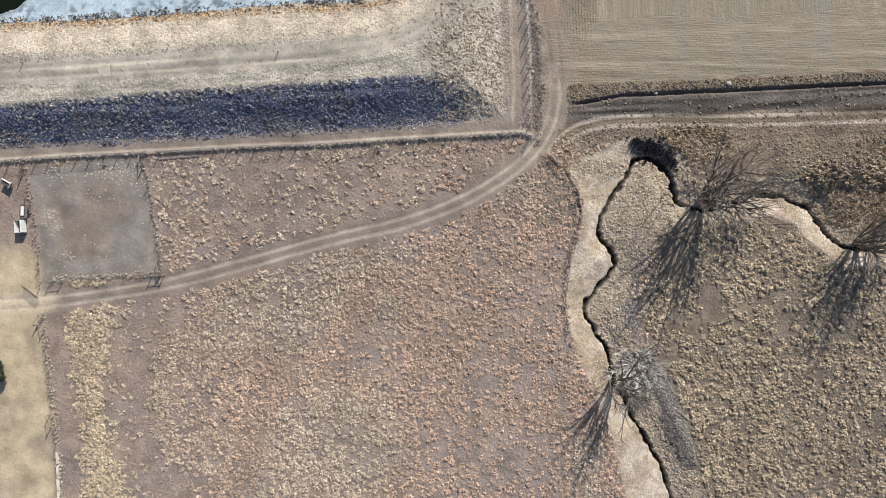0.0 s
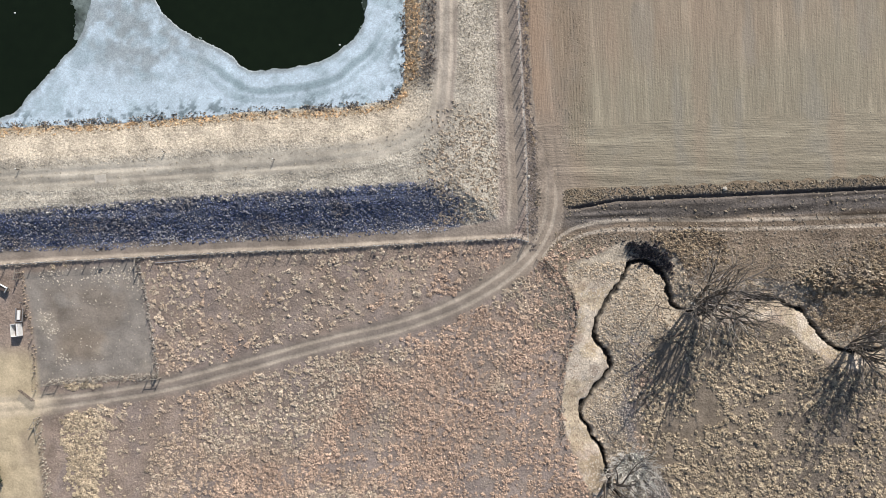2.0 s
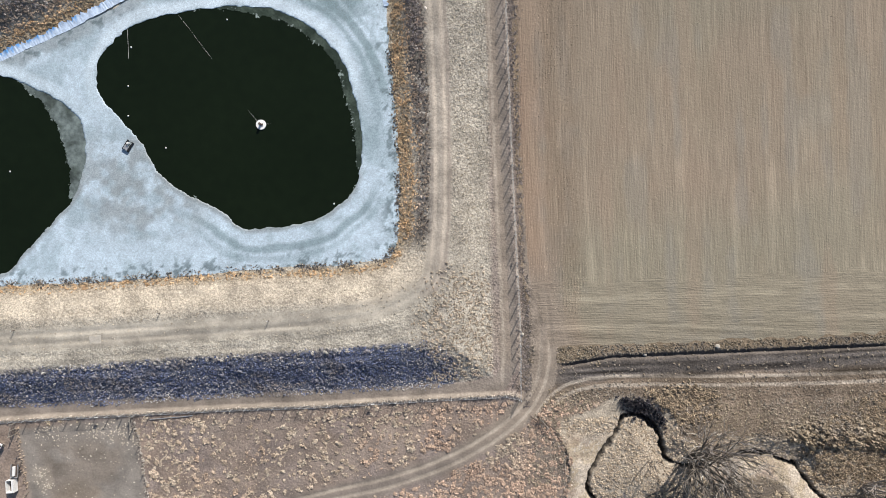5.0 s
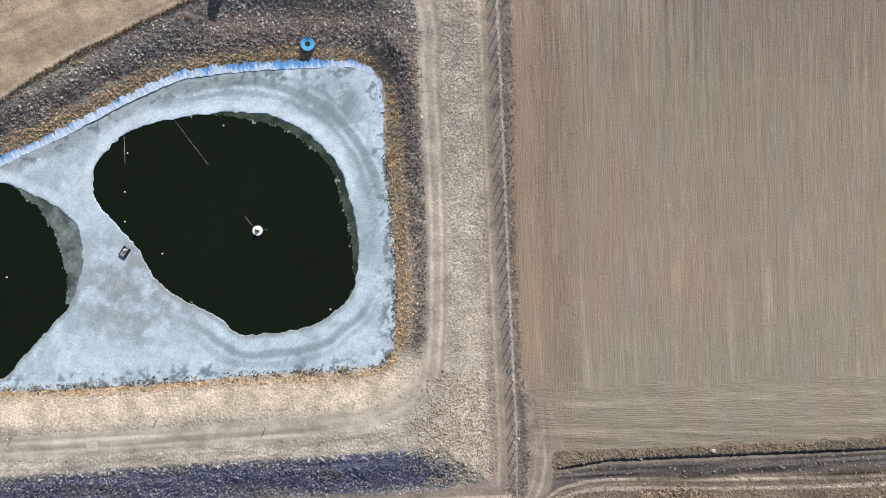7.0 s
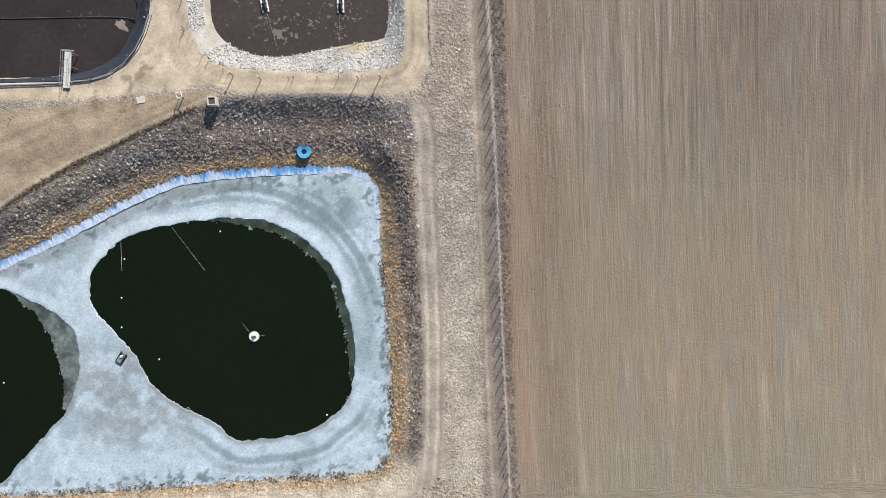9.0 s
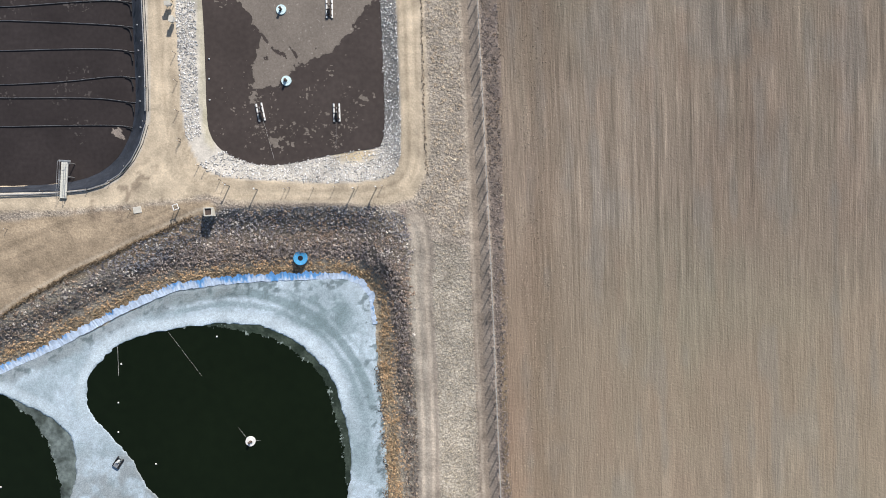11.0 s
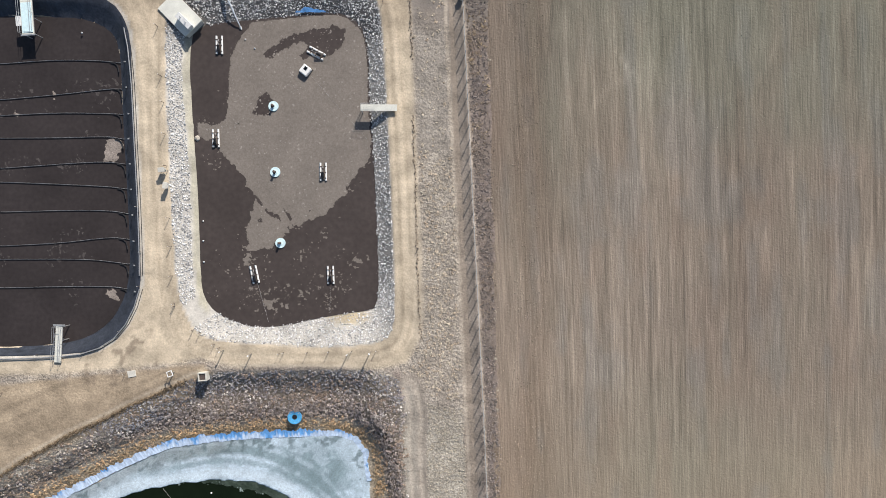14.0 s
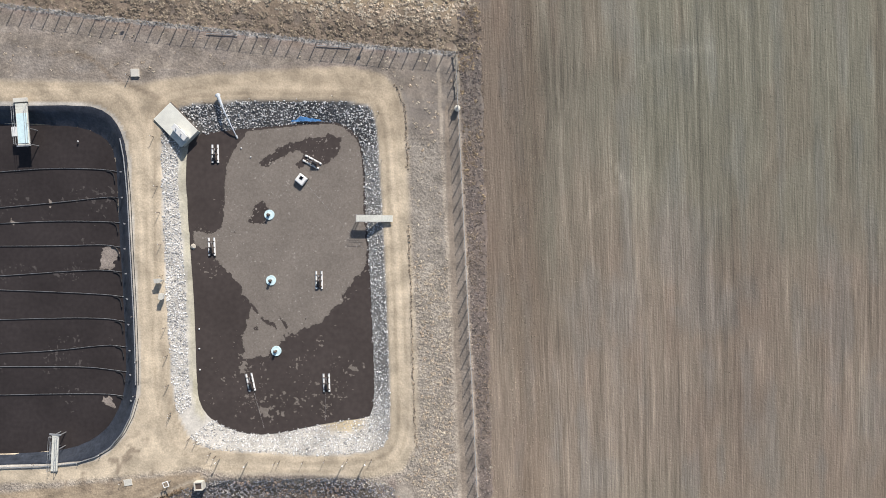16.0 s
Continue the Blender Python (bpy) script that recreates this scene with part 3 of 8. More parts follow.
def ground_tint(x, y):
    """The colour of soil and short dead grass, place by place, with some slope light and shade painted in."""
    n1, n2, n3 = rough_grain(x, y, 9, 11), rough_grain(x, y, 2.5, 21), rough_grain(x, y, 30, 31)
    w = (n2 - 0.5) * 2.2
    col = np.empty((*np.shape(x), 3))
    col[:] = C["pasture"]

    def lay(k, mask):
        col[:] = col + (C[k] - col) * np.clip(mask, 0, 1)[..., None]

    lay("grey_soil", 0.25 + 0.75 * pasture_bare(x, y))
    lay("mauve", smooth(0.42, 0.62, rough_grain(x, y, 5, 18)) * 0.6)
    lay("meadow", smooth(30, 36, x + w) * smooth(22, 14, y))
    lay("meadow", smooth(17, 20, x) * smooth(4, 8, y) * 0.65)
    lay("brown", smooth(20, 23, x) * smooth(5, 9, y) * smooth(23, 20.5, y + w) * (0.45 + 0.5 * smooth(0.4, 0.6, n2)))
    lay("weeds", smooth(52, 68, x + 3 * w) * smooth(2, -12, y) * (0.2 + 0.25 * smooth(0.4, 0.6, n1)))
    # field margins and ditch
    lay("brown", smooth(14, 17, x) * smooth(18, 22, y + w))
    ditch = line_dist(x, y, DITCH)
    south = np.interp(x, *np.array(DITCH).T)
    lay("weeds", smooth(18, 24, x) * smooth(south - 4.5, south - 3.0, y + w * 0.6) * smooth(south + 1.0, south + 0.3, y) * 0.95)
    lay("straw", smooth(18, 22, x) * smooth(south + 0.5, south + 1.0, y) * 0.22)
    # pond banks
    e, d = inside_dist(x, y, POND_BANK), -inside_dist(x, y, POND)
    lay("berm", smooth(-0.5, 1.0, e + w * 0.4))
    south_side = smooth(50, 44, y)
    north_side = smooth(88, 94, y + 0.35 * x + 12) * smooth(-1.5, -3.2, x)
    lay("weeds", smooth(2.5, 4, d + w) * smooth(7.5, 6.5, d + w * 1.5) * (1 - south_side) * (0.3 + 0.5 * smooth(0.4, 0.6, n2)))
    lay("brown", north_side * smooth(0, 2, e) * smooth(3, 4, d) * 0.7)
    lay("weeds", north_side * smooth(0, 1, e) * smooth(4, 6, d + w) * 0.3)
    lay("gold", smooth(0, 0.5, d) * smooth(3.4, 2.0, d + w * 0.9) * (1 - 0.35 * south_side) * (0.45 + 0.55 * smooth(0.35, 0.6, n2)))
    # the south inner slope faces the sun; that brightness is painted into the straw
    lay("pale", smooth(1.0, 2.0, d) * smooth(8, 5.5, d + w * 0.6) * south_side * 0.8)
    lines = smooth(6, 8, d) * smooth(3, 5, e) * south_side
    col[:] = col * (1 + lines * 0.55 * (0.6 * grain(d, x * 0.03, 0.75, 59) + 0.4 * grain(d, x * 0.05, 0.4, 60) - 0.5))[..., None]
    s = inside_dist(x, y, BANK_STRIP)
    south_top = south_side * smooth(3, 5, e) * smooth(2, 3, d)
    # the outer bank's sky-lit shade is painted into the ground as dark blue
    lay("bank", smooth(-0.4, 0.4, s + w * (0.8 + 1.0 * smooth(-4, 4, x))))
    # creek valley
    v, c = inside_dist(x, y, VALLEY), creek_dist(x, y)
    sunny_side = sunny_bank(x, y)
    ca = line_dist(x, y, CREEK_A)
    lay("pale", smooth(-0.3, 0.5, v + w * 0.2) * 0.75)
    # dark line along the shallow dip beside the creek fence
    dark_line = line_dist(x, y, [(18.7, 16.2), (21.8, 13.2), (23.6, 9.7), (24.3, 6), (23.6, 2), (22.4, -4), (22.2, -10)])
    lay("weeds", smooth(0.45, 0.2, dark_line + w * 0.08) * smooth(-12, 4, y) * 0.8)
    lay("matted", smooth(-0.5, 0.8, v + w * 0.3) * (1 - sunny_side) * smooth(4.4, 6.0, np.minimum(ca, line_dist(x, y, CREEK_B)) + w * 0.5) * 0.85 * smooth(-2, -8, y))
    lay("violet", smooth(1.6, 0.6, line_dist(x, y, [(35, 1.5), (34.4, -5), (34, -11), (34.6, -16)]) + w * 0.3) * 0.8)
    lay("weeds", smooth(-0.6, 0.8, inside_dist(x, y, CREEK_WEEDS) + w * 0.5) * 0.9)
    # sunlight on the bank that faces the sun is put into a lighter soil
    lay("bare", smooth(-0.2, 0.3, v + w * 0.15) * sunny_side * 0.9)
    lay("pasture", smooth(-0.2, 0.3, v) * sunny_side * smooth(0.48, 0.6, rough_grain(x, y, 4, 19)) * smooth(0.8, 1.6, c) * 0.65)
    lay("straw", smooth(-0.2, 0.3, v) * sunny_side * smooth(0.45, 0.6, rough_grain(x, y, 3, 20)) * 0.5)
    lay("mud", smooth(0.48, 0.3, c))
    # lagoon platform
    p = inside_dist(x, y, PLATFORM)
    lay("gravel", smooth(-1, 1, p + w * 0.5) * (0.55 + 0.3 * n1))
    lay("yard", smooth(-0.3, 0.5, inside_dist(x, y, YARD) + w * 0.3))
    yard = smooth(0, 1, inside_dist(x, y, YARD)) * smooth(0, -1, e)
    col[:] = col * (1 + yard * (0.38 * (grain((x + y) * 0.05, y - 0.44 * x, 0.8, 25) - 0.5) + 0.16 * (rough_grain(x, y, 6, 26) - 0.5)))[..., None]
    lay("tan", smooth(-0.6, 0.5, inside_dist(x, y, TAN) + w * 0.35))
    lay("pale", smooth(0.35, 0.15, np.abs(e + 0.7 + w * 0.1)) * smooth(85, 88, y + 0.3 * (x + 75)) * smooth(-8, -12, x) * 0.6)
    lay("yard", smooth(-0.6, 0.5, inside_dist(x, y, TAN) + w * 0.35) * smooth(160, 172, y) * 0.5)
    r = inside_dist(x, y, E_RIM)
    # north and east slopes get a dark bed: their shade is painted in
    shade_sides = np.clip(smooth(164, 168, y) + 0.6 * smooth(-14, -11, x) * smooth(120, 125, y), 0, 1)
    lay("gravel", smooth(0, 0.3, r) * 0.6)
    lay("chalk", smooth(0, 0.4, r) * 0.75)
    lay("lip", smooth(0, 0.3, r) * smooth(1.5, 1.0, -inside_dist(x, y, E_WATER) + 0.4 * w) * smooth(-35, -36, x) * (0.4 + 0.5 * n2))
    lay("sand", smooth(0, 0.3, r) * smooth(1.2, 0.5, np.hypot((x + 11.5) / 4, (y - 118) / 2) + 0.3 * w) * 0.9)
    lay("shade_bed", smooth(0.1, 0.5, r) * shade_sides)
    for far in (1.1, 2.7):
        lay("yard", smooth(0.4, 0.1, np.abs(-r - far + 0.5 * (grain(x, y, 6, 15) - 0.5))) * (0.15 + 0.3 * grain(x, y, 2, 16)))
    # strip inside the east fence and beyond the north fence
    lay("strip", smooth(-3.2, -2.2, x) * smooth(95, 106, y) * smooth(14.5, 13.5, x + 0.05 * (y - 25)) * smooth(0, 1, -inside_dist(x, y, TAN)) * smooth(178, 174, y) * 0.8)
    lay("matted", smooth(-3.2, -2.2, x) * smooth(143, 147, y) * smooth(14.5, 13.5, x + 0.05 * (y - 25)) * smooth(0, 1, -inside_dist(x, y, TAN)) * smooth(190, 178, y) * 0.55)
    lay("gravel", smooth(-2, 1, x) * smooth(24, 28, y) * smooth(16.5, 15.5, x + 0.05 * (y - 25)) * 0.3)
    north = np.interp(x, *np.array(NORTH_FENCE[::-1]).T)
    lay("straw", smooth(0, 1, y - north) * smooth(14, 8, x) * (0.1 + 0.5 * smooth(3, 8, y - north + w)))
    lay("grey_soil", smooth(0, -2, y - north) * smooth(0, 2, -inside_dist(x, y, TAN)) * smooth(165, 170, y) * smooth(14, 10, x) * 0.8)
    lay("matted", smooth(0, -3, y - north) * smooth(0, 1, -inside_dist(x, y, TAN)) * smooth(165, 170, y) * smooth(14, 10, x) * (0.5 + 0.3 * smooth(0.4, 0.6, n1)))
    inner = smooth(0, -1, y - north) * smooth(0, 1, -inside_dist(x, y, TAN)) * smooth(165, 170, y) * smooth(14, 10, x)
    lay("track", inner * (0.3 + 0.6 * smooth(0.42, 0.62, rough_grain(x * 0.35, y + 0.1 * x, 1.6, 185))))
    lay("bare", inner * smooth(0.6, 0.7, rough_grain(x, y, 0.9, 186)) * 0.25)
    outer = smooth(0.5, 1.5, y - north) * smooth(14, 8, x)
    lay("brown", outer * smooth(8, 4, y - north + 1.5 * w) * 0.8)
    lay("weeds", outer * smooth(0.52, 0.64, rough_grain(x, y, 2.4, 187)) * smooth(7, 4, y - north + w) * 0.6)
    # wheel tracks
    q = line_dist(x, y, FENCE_TRACK)
    # the half next to the east fence stays darker: mesh shade put into the soil
    lay("track", smooth(1.5, 1.25, q + w * 0.12) * 0.95)
    lay("road", smooth(1.5, 1.25, q + w * 0.12) * smooth(-1.3, -1.7, x - np.interp(y, *np.array(EAST_FENCE[1:])[:, ::-1].T)) * smooth(24, 28, y) * 0.9)
    lay("bare", smooth(0.5, 0.3, line_dist(x, y - 0.35, SOUTH_FENCE)) * 0.4)
    fence_x = np.interp(y, *np.array(EAST_FENCE[1:])[:, ::-1].T)
    beside = smooth(20, 26, y) * smooth(186, 182, y)
    lay("weeds", smooth(0.2, 0.5, x - fence_x) * smooth(0.2, -0.3, x - west_of_field(y) + w * 0.3) * smooth(34, 40, y) * 0.5)
    lay("weeds", smooth(0.2, 0.5, x - fence_x) * smooth(2.4, 1.9, x - fence_x + w * 0.3) * smooth(40, 34, y) * beside * 0.7)
    lay("bare", smooth(0.3, 0.12, np.abs(x - fence_x - 0.1)) * beside * 0.4)
    lay("gold", smooth(0.9, 0.3, np.abs(x - west_of_field(y) + 0.5 + w * 0.3)) * smooth(26, 30, y) * smooth(110, 80, y) * 0.6)
    lay("rut", smooth(0.4, 0.2, np.abs(x - fence_x + 2.9 + w * 0.1)) * beside * 0.8)
    lay("chalk", smooth(0.36, 0.2, line_dist(x, y - 0.35, NORTH_FENCE)) * 0.6)
    q = line_dist(x, y, CREST_TRACK)
    lay("lane", smooth(2.1, 1.6, q + w * 0.2) * (0.05 + 0.9 * smooth(-3, 3, x)))
    q = line_dist(x, y, MAIN_TRACK)
    lay("track", smooth(2.3, 1.3, q + w * 0.5) * smooth(40, 34, y) * 0.8)
    lay("road", smooth(2.1, 1.5, q + w * 0.35 - 0.6 * smooth(10, 18, y)) * smooth(5, 16, y) * smooth(60, 44, y))
    for line in (MAIN_TRACK, EAST_TRACK):
        q = line_dist(x, y, line)
        lay("rut", smooth(0.42, 0.22, np.abs(q - 0.8 + w * 0.12)) * smooth(34, 24, y) * (0.55 + 0.6 * grain(x, y, 2.5, 33)))
    q = line_dist(x, y, CREST_TRACK)
    lay("gravel", smooth(0.5, 0.3, q) * 0.5 * smooth(-5, 1, x))
    lay("bare", smooth(0.45, 0.2, np.abs(q - 0.85 + w * 0.06)) * (0.15 + 0.7 * smooth(-5, 3, x)) * (0.5 + 0.7 * grain(x, y, 4, 22)))
    q = line_dist(x, y, MAIN_TRACK)
    pen = inside_dist(x, y, PEN)
    lay("pen", smooth(-0.5, 1.0, pen + w * 0.3))
    lay("matted", smooth(0, 1.0, pen + w * 0.3) * 0.25)
    lay("yard", smooth(1.2, 0.4, np.hypot((x + 64) / 5, (y - 1.5) / 3.5) + 0.35 * w) * 0.4)
    lay("track", smooth(1.2, 0.5, np.hypot((x + 62) / 3, (y - 0.5) / 2.5) + 0.3 * w) * 0.5)
    lay("sand", smooth(0, 1.5, -70.5 - x + w * 0.5 - 0.06 * (y + 15)) * smooth(2, -2, y) * 0.85 * (0.6 + 0.4 * smooth(0.3, 0.5, n1)))
    lay("tan", smooth(2.6, 1.2, line_dist(x, y, MAIN_TRACK) + w * 0.3) * smooth(-66, -72, x) * 0.8)
    lay("brown", smooth(2, 5, pen) * smooth(0.45, 0.6, rough_grain(x, y, 7, 13)) * 0.4)
    lay("pale", smooth(0.5, 2, pen) * smooth(0.55, 0.7, rough_grain(x, y, 5, 14)) * 0.3)
    lay("chalk", smooth(-0.1, 0.1, -inside_dist(x, y, W_RIM)) * smooth(1.0, 0.75, -inside_dist(x, y, W_RIM) + w * 0.1) * 0.7)
    till = smooth(20, 26, x) * (smooth(south - 6, south - 4.5, y) * smooth(south, south - 0.6, y) + 0.35 * smooth(south - 14, south - 8, y) * smooth(south - 5, south - 6, y))
    col *= (1 + till * (grain(x * 0.04, y - 0.05 * x, 0.6, 57) - 0.5) * 1.5)[..., None]
    spill = smooth(0.62, 0.72, rough_grain(x, y, 1.6, 17)) * smooth(9, 4, np.hypot((x + 50) * 0.6, y - 110)) * (r < -0.3)
    lay("brown", spill * 0.7)
    lane = smooth(0, 1, inside_dist(x, y, TAN)) * (r < 0)
    ring = np.minimum(np.abs(r), np.abs(inside_dist(x, y, W_RIM))) + 0.5 * (grain(x, y, 9, 27) - 0.5)
    wear = grain(ring, x * 0, 0.7, 28) * 0.6 + grain(ring, (x + y) * 0.02, 0.4, 29) * 0.4 - 0.5
    col *= (1 + lane * (0.1 * (rough_grain(x, y, 1.2, 58) - 0.5) + 0.5 * wear * (0.4 + 0.8 * grain(x, y, 5, 30))))[..., None]
    trail = line_dist(x, y, [(-60.7, 180.3), (-57.1, 180.8), (-55.9, 180.4), (-54.1, 179.8), (-52.4, 178.4), (-50.8, 176.7), (-48.9, 175.8), (-46.5, 174.9), (-44.4, 174.1), (-42.9, 173.2)])
    lay("brown", smooth(0.45, 0.15, trail + w * 0.15) * (0.3 + 0.6 * grain(x, y, 3, 32)))
    lanes = np.minimum(line_dist(x, y, CREST_TRACK), line_dist(x, y, FENCE_TRACK) + 0.5)
    calm = 1 - 0.6 * smooth(2.2, 1.6, lanes) - 0.55 * smooth(2.4, 1.6, line_dist(x, y, MAIN_TRACK)) - 0.75 * smooth(-0.5, 0.5, inside_dist(x, y, TAN)) - 0.6 * smooth(-0.3, 0.5, inside_dist(x, y, YARD)) - 0.55 * smooth(-0.5, 1, pen) - 0.3 * smooth(21, 15, y) * smooth(60, 50, x) * 1.5 - 0.15 * south_top * (1 - smooth(-0.5, 0.5, s)) - 0.4 * smooth(18, 24, x) * smooth(south - 6, south - 4.5, y) - 0.6 * smooth(-69, -71, x) * smooth(2, -2, y)
    return np.concatenate([col * (0.9 + 0.2 * n3)[..., None], np.clip(calm - 0.5 * smooth(166, 170, y) - 0.3 * smooth(143, 147, y) * smooth(-3, -2, x), 0.25, 1)[..., None]], -1)


PEN = PEN_WEST + PEN_SOUTH[::-1] + PEN_EAST[::-1]

xs = steps((-4000, -400, 600), (-400, -95, 30), (-95, -12, 0.46), (-12, 18, 0.29), (18, 48, 0.22), (48, 85, 0.36), (85, 400, 30), (400, 4000, 600))
ys = steps((-4000, -400, 600), (-400, -55, 30), (-55, 22, 0.27), (22, 33, 0.2), (33, 200, 0.48), (200, 500, 30), (500, 4000, 600))
gx, gy = np.meshgrid(xs, ys)
gx, gy = gx.ravel(), gy.ravel()
quads = grid_faces(len(xs), len(ys))
# the field's own sheet takes over a few metres inside its edge
quads = quads[(np.minimum(gx - west_of_field(gy), gy - south_of_field(gx))[quads] < 3.5).any(1)]
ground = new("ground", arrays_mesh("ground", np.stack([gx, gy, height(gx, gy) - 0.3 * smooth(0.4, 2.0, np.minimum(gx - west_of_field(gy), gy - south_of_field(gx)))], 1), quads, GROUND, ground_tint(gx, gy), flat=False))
tagged(ground, "dry winter prairie soil with short dead grass and bare patches", "ground", kind="structure")

# ploughed field, lying just above the ground sheet
us, vs = steps((0, 70, 0.26), (70, 90, 2), (90, 400, 40), (400, 3000, 500)), steps((0, 12, 0.24), (12, 170, 1.3), (170, 500, 30), (500, 3000, 500))
fu, fv = np.meshgrid(us, vs)
fx0 = 22 + fu
fy = south_of_field(fx0) + fv
fx = west_of_field(fy) + fu
fy = np.maximum(south_of_field(fx), 0) + fv
fy = fy + 1.6 * (rough_grain(fx, fy * 0, 2.5, 91) - 0.5) * smooth(1.5, 0, fv)
fx = fx + 1.2 * (rough_grain(fx * 0, fy, 2.5, 92) - 0.5) * smooth(1.5, 0, fu)
fx, fy = fx.ravel(), fy.ravel()


def field_tint(x, y):
    brown, grey = np.array((0.305, 0.246, 0.182)), np.array((0.29, 0.253, 0.187))
    edge = x - west_of_field(y)
    k = rough_grain(x, y, 45, 44) + 0.25 * smooth(62, 40, y) - 0.18 * smooth(52, 70, y) * smooth(150, 120, y) + 0.25 * smooth(135, 170, y) * smooth(10, 30, edge) - 0.3 * smooth(9, 2, edge)
    col = brown + (grey - brown) * smooth(0.35, 0.65, k)[..., None]
    u = x + 0.051 * y
    streak = 0.5 * grain(u, y * 0.015, 1.4, 41) + 0.5 * grain(u, y * 0.01, 5, 42)
    south = y - south_of_field(x)
    head = smooth(13, 9, south)
    col = col * (1 + (streak - 0.5) * (0.12 + 0.08 * smooth(85, 130, y)) * (1 - head))[..., None]
    lines = smooth(0.58, 0.8, grain(u, y * 0.012, 0.42, 34)) * smooth(0.42, 0.62, rough_grain(x, y * 0.5, 13, 35)) - 0.8 * smooth(0.6, 0.82, grain(u, y * 0.014, 0.44, 36)) * smooth(0.4, 0.6, rough_grain(x, y * 0.5, 11, 48))
    col = col * (1 - lines * (0.1 + 0.17 * smooth(75, 120, y)) * (1 - head))[..., None]
    for hue, size, seed, much in (((0.32, 0.235, 0.17), 3.0, 131, 0.3), ((0.27, 0.252, 0.215), 2.2, 132, 0.4), ((0.275, 0.248, 0.17), 4.0, 133, 0.15)):
        m = smooth(0.52, 0.74, 0.6 * grain(u, y * 0.16, size, seed) + 0.4 * rough_grain(x, y, size * 2, seed + 3)) * much
        col = col + (np.array(hue) - col) * m[..., None]
    rough_band = smooth(3.6, 5.0, edge + 0.8 * (grain(y, x * 0, 8, 137) - 0.5)) * smooth(11, 8, edge) * smooth(38, 48, y) * (0.35 + 0.65 * rough_grain(x, y * 0.4, 3, 138))
    col = col * (1 - 0.1 * rough_band)[..., None]
    col = col + (np.array((0.27, 0.2, 0.14)) - col) * (0.55 * rough_band)[..., None]
    wisp = smooth(0.62, 0.75, grain(u, y * 0.05, 0.9, 49)) * smooth(0.45, 0.6, rough_grain(x, y, 20, 50))
    col = col * (1 + 0.2 * wisp * (1 - head))[..., None]
    rows = grain(x * 0.02, y + 0.03 * x, 0.5, 45) - 0.5
    col = col * (1 + head * rows * 0.4 * (0.15 + smooth(5, 3, south)))[..., None]
    red = np.array((0.34, 0.232, 0.162))
    margin = smooth(6, 1.5, edge + 3 * (rough_grain(x, y, 4, 43) - 0.5)) * smooth(36, 44, y) * (0.15 + 0.45 * smooth(95, 70, y))
    col = col + (red - col) * margin[..., None]
    worn = smooth(6, 2, edge) * smooth(46, 38, y)
    col = col + (np.array((0.285, 0.232, 0.182)) - col) * (worn * 0.8)[..., None]
    lane = (smooth(0.9, 0.2, np.abs(south - 9.0 + grain(x, y, 9, 39))) + smooth(0.6, 0.2, np.abs(south - 3.2))) * 0.3 * grain(x, y, 3, 46)
    lane = lane + smooth(0.45, 0.15, np.abs(edge - 3.4 + 0.8 * grain(y, x * 0, 12, 38))) * smooth(85, 60, y) * 0.25 * grain(x, y, 4, 37)
    loop = smooth(0.7, 0.2, np.abs(np.hypot(x - 38, y - 150) - 9)) + smooth(0.7, 0.2, np.abs(np.hypot(x - 47, y - 168) - 14)) + smooth(0.6, 0.2, np.abs(y - 172 + 1.2 * (x - 26))) * smooth(12, 18, x) * smooth(40, 34, x)
    col = col * (1 + lane + 0.22 * loop * grain(x, y, 5, 47))[..., None]
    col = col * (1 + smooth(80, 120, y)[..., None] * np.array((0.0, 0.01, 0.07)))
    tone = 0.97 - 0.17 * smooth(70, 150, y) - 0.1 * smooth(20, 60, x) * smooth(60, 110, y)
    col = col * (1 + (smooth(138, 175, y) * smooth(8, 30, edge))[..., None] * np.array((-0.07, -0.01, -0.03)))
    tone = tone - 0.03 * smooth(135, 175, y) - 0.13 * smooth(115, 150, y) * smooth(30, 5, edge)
    return np.concatenate([col * tone[..., None], (0.56 + 0.28 * smooth(70, 115, y))[..., None]], -1)


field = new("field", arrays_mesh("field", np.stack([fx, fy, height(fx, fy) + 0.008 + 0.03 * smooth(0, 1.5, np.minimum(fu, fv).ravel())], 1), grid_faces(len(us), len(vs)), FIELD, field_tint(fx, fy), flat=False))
flow = field.data.attributes.new("flow", "FLOAT_VECTOR", "CORNER")
quads = grid_faces(len(us), len(vs))
turned = (fv.ravel()[quads[:, 0]] < 9.5 + 3 * rough_grain(fx, fy, 5, 40)[quads[:, 0]])[:, None, None]
cx, cy = fx[quads], fy[quads]
flow.data.foreach_set("vector", np.where(turned, np.stack([cy + 0.03 * cx, cx, 0 * cx], -1), np.stack([cx + 0.051 * cy, cy, 0 * cx], -1)).astype(np.float32).ravel())
tagged(field, "harvested brown crop field with fine drill rows", "field", kind="structure")


# ---- water and ice ----
def swell(pts, by):
    """An outline pushed outwards."""
    p = np.array(pts, float)
    d = np.roll(p, -1, 0) - np.roll(p, 1, 0)
    d /= np.hypot(d[:, 0], d[:, 1])[:, None] + 1e-9
    area = np.sum(p[:, 0] * np.roll(p[:, 1], -1) - p[:, 1] * np.roll(p[:, 0], -1))
    return p + np.stack([d[:, 1], -d[:, 0]], 1) * by * np.sign(area)


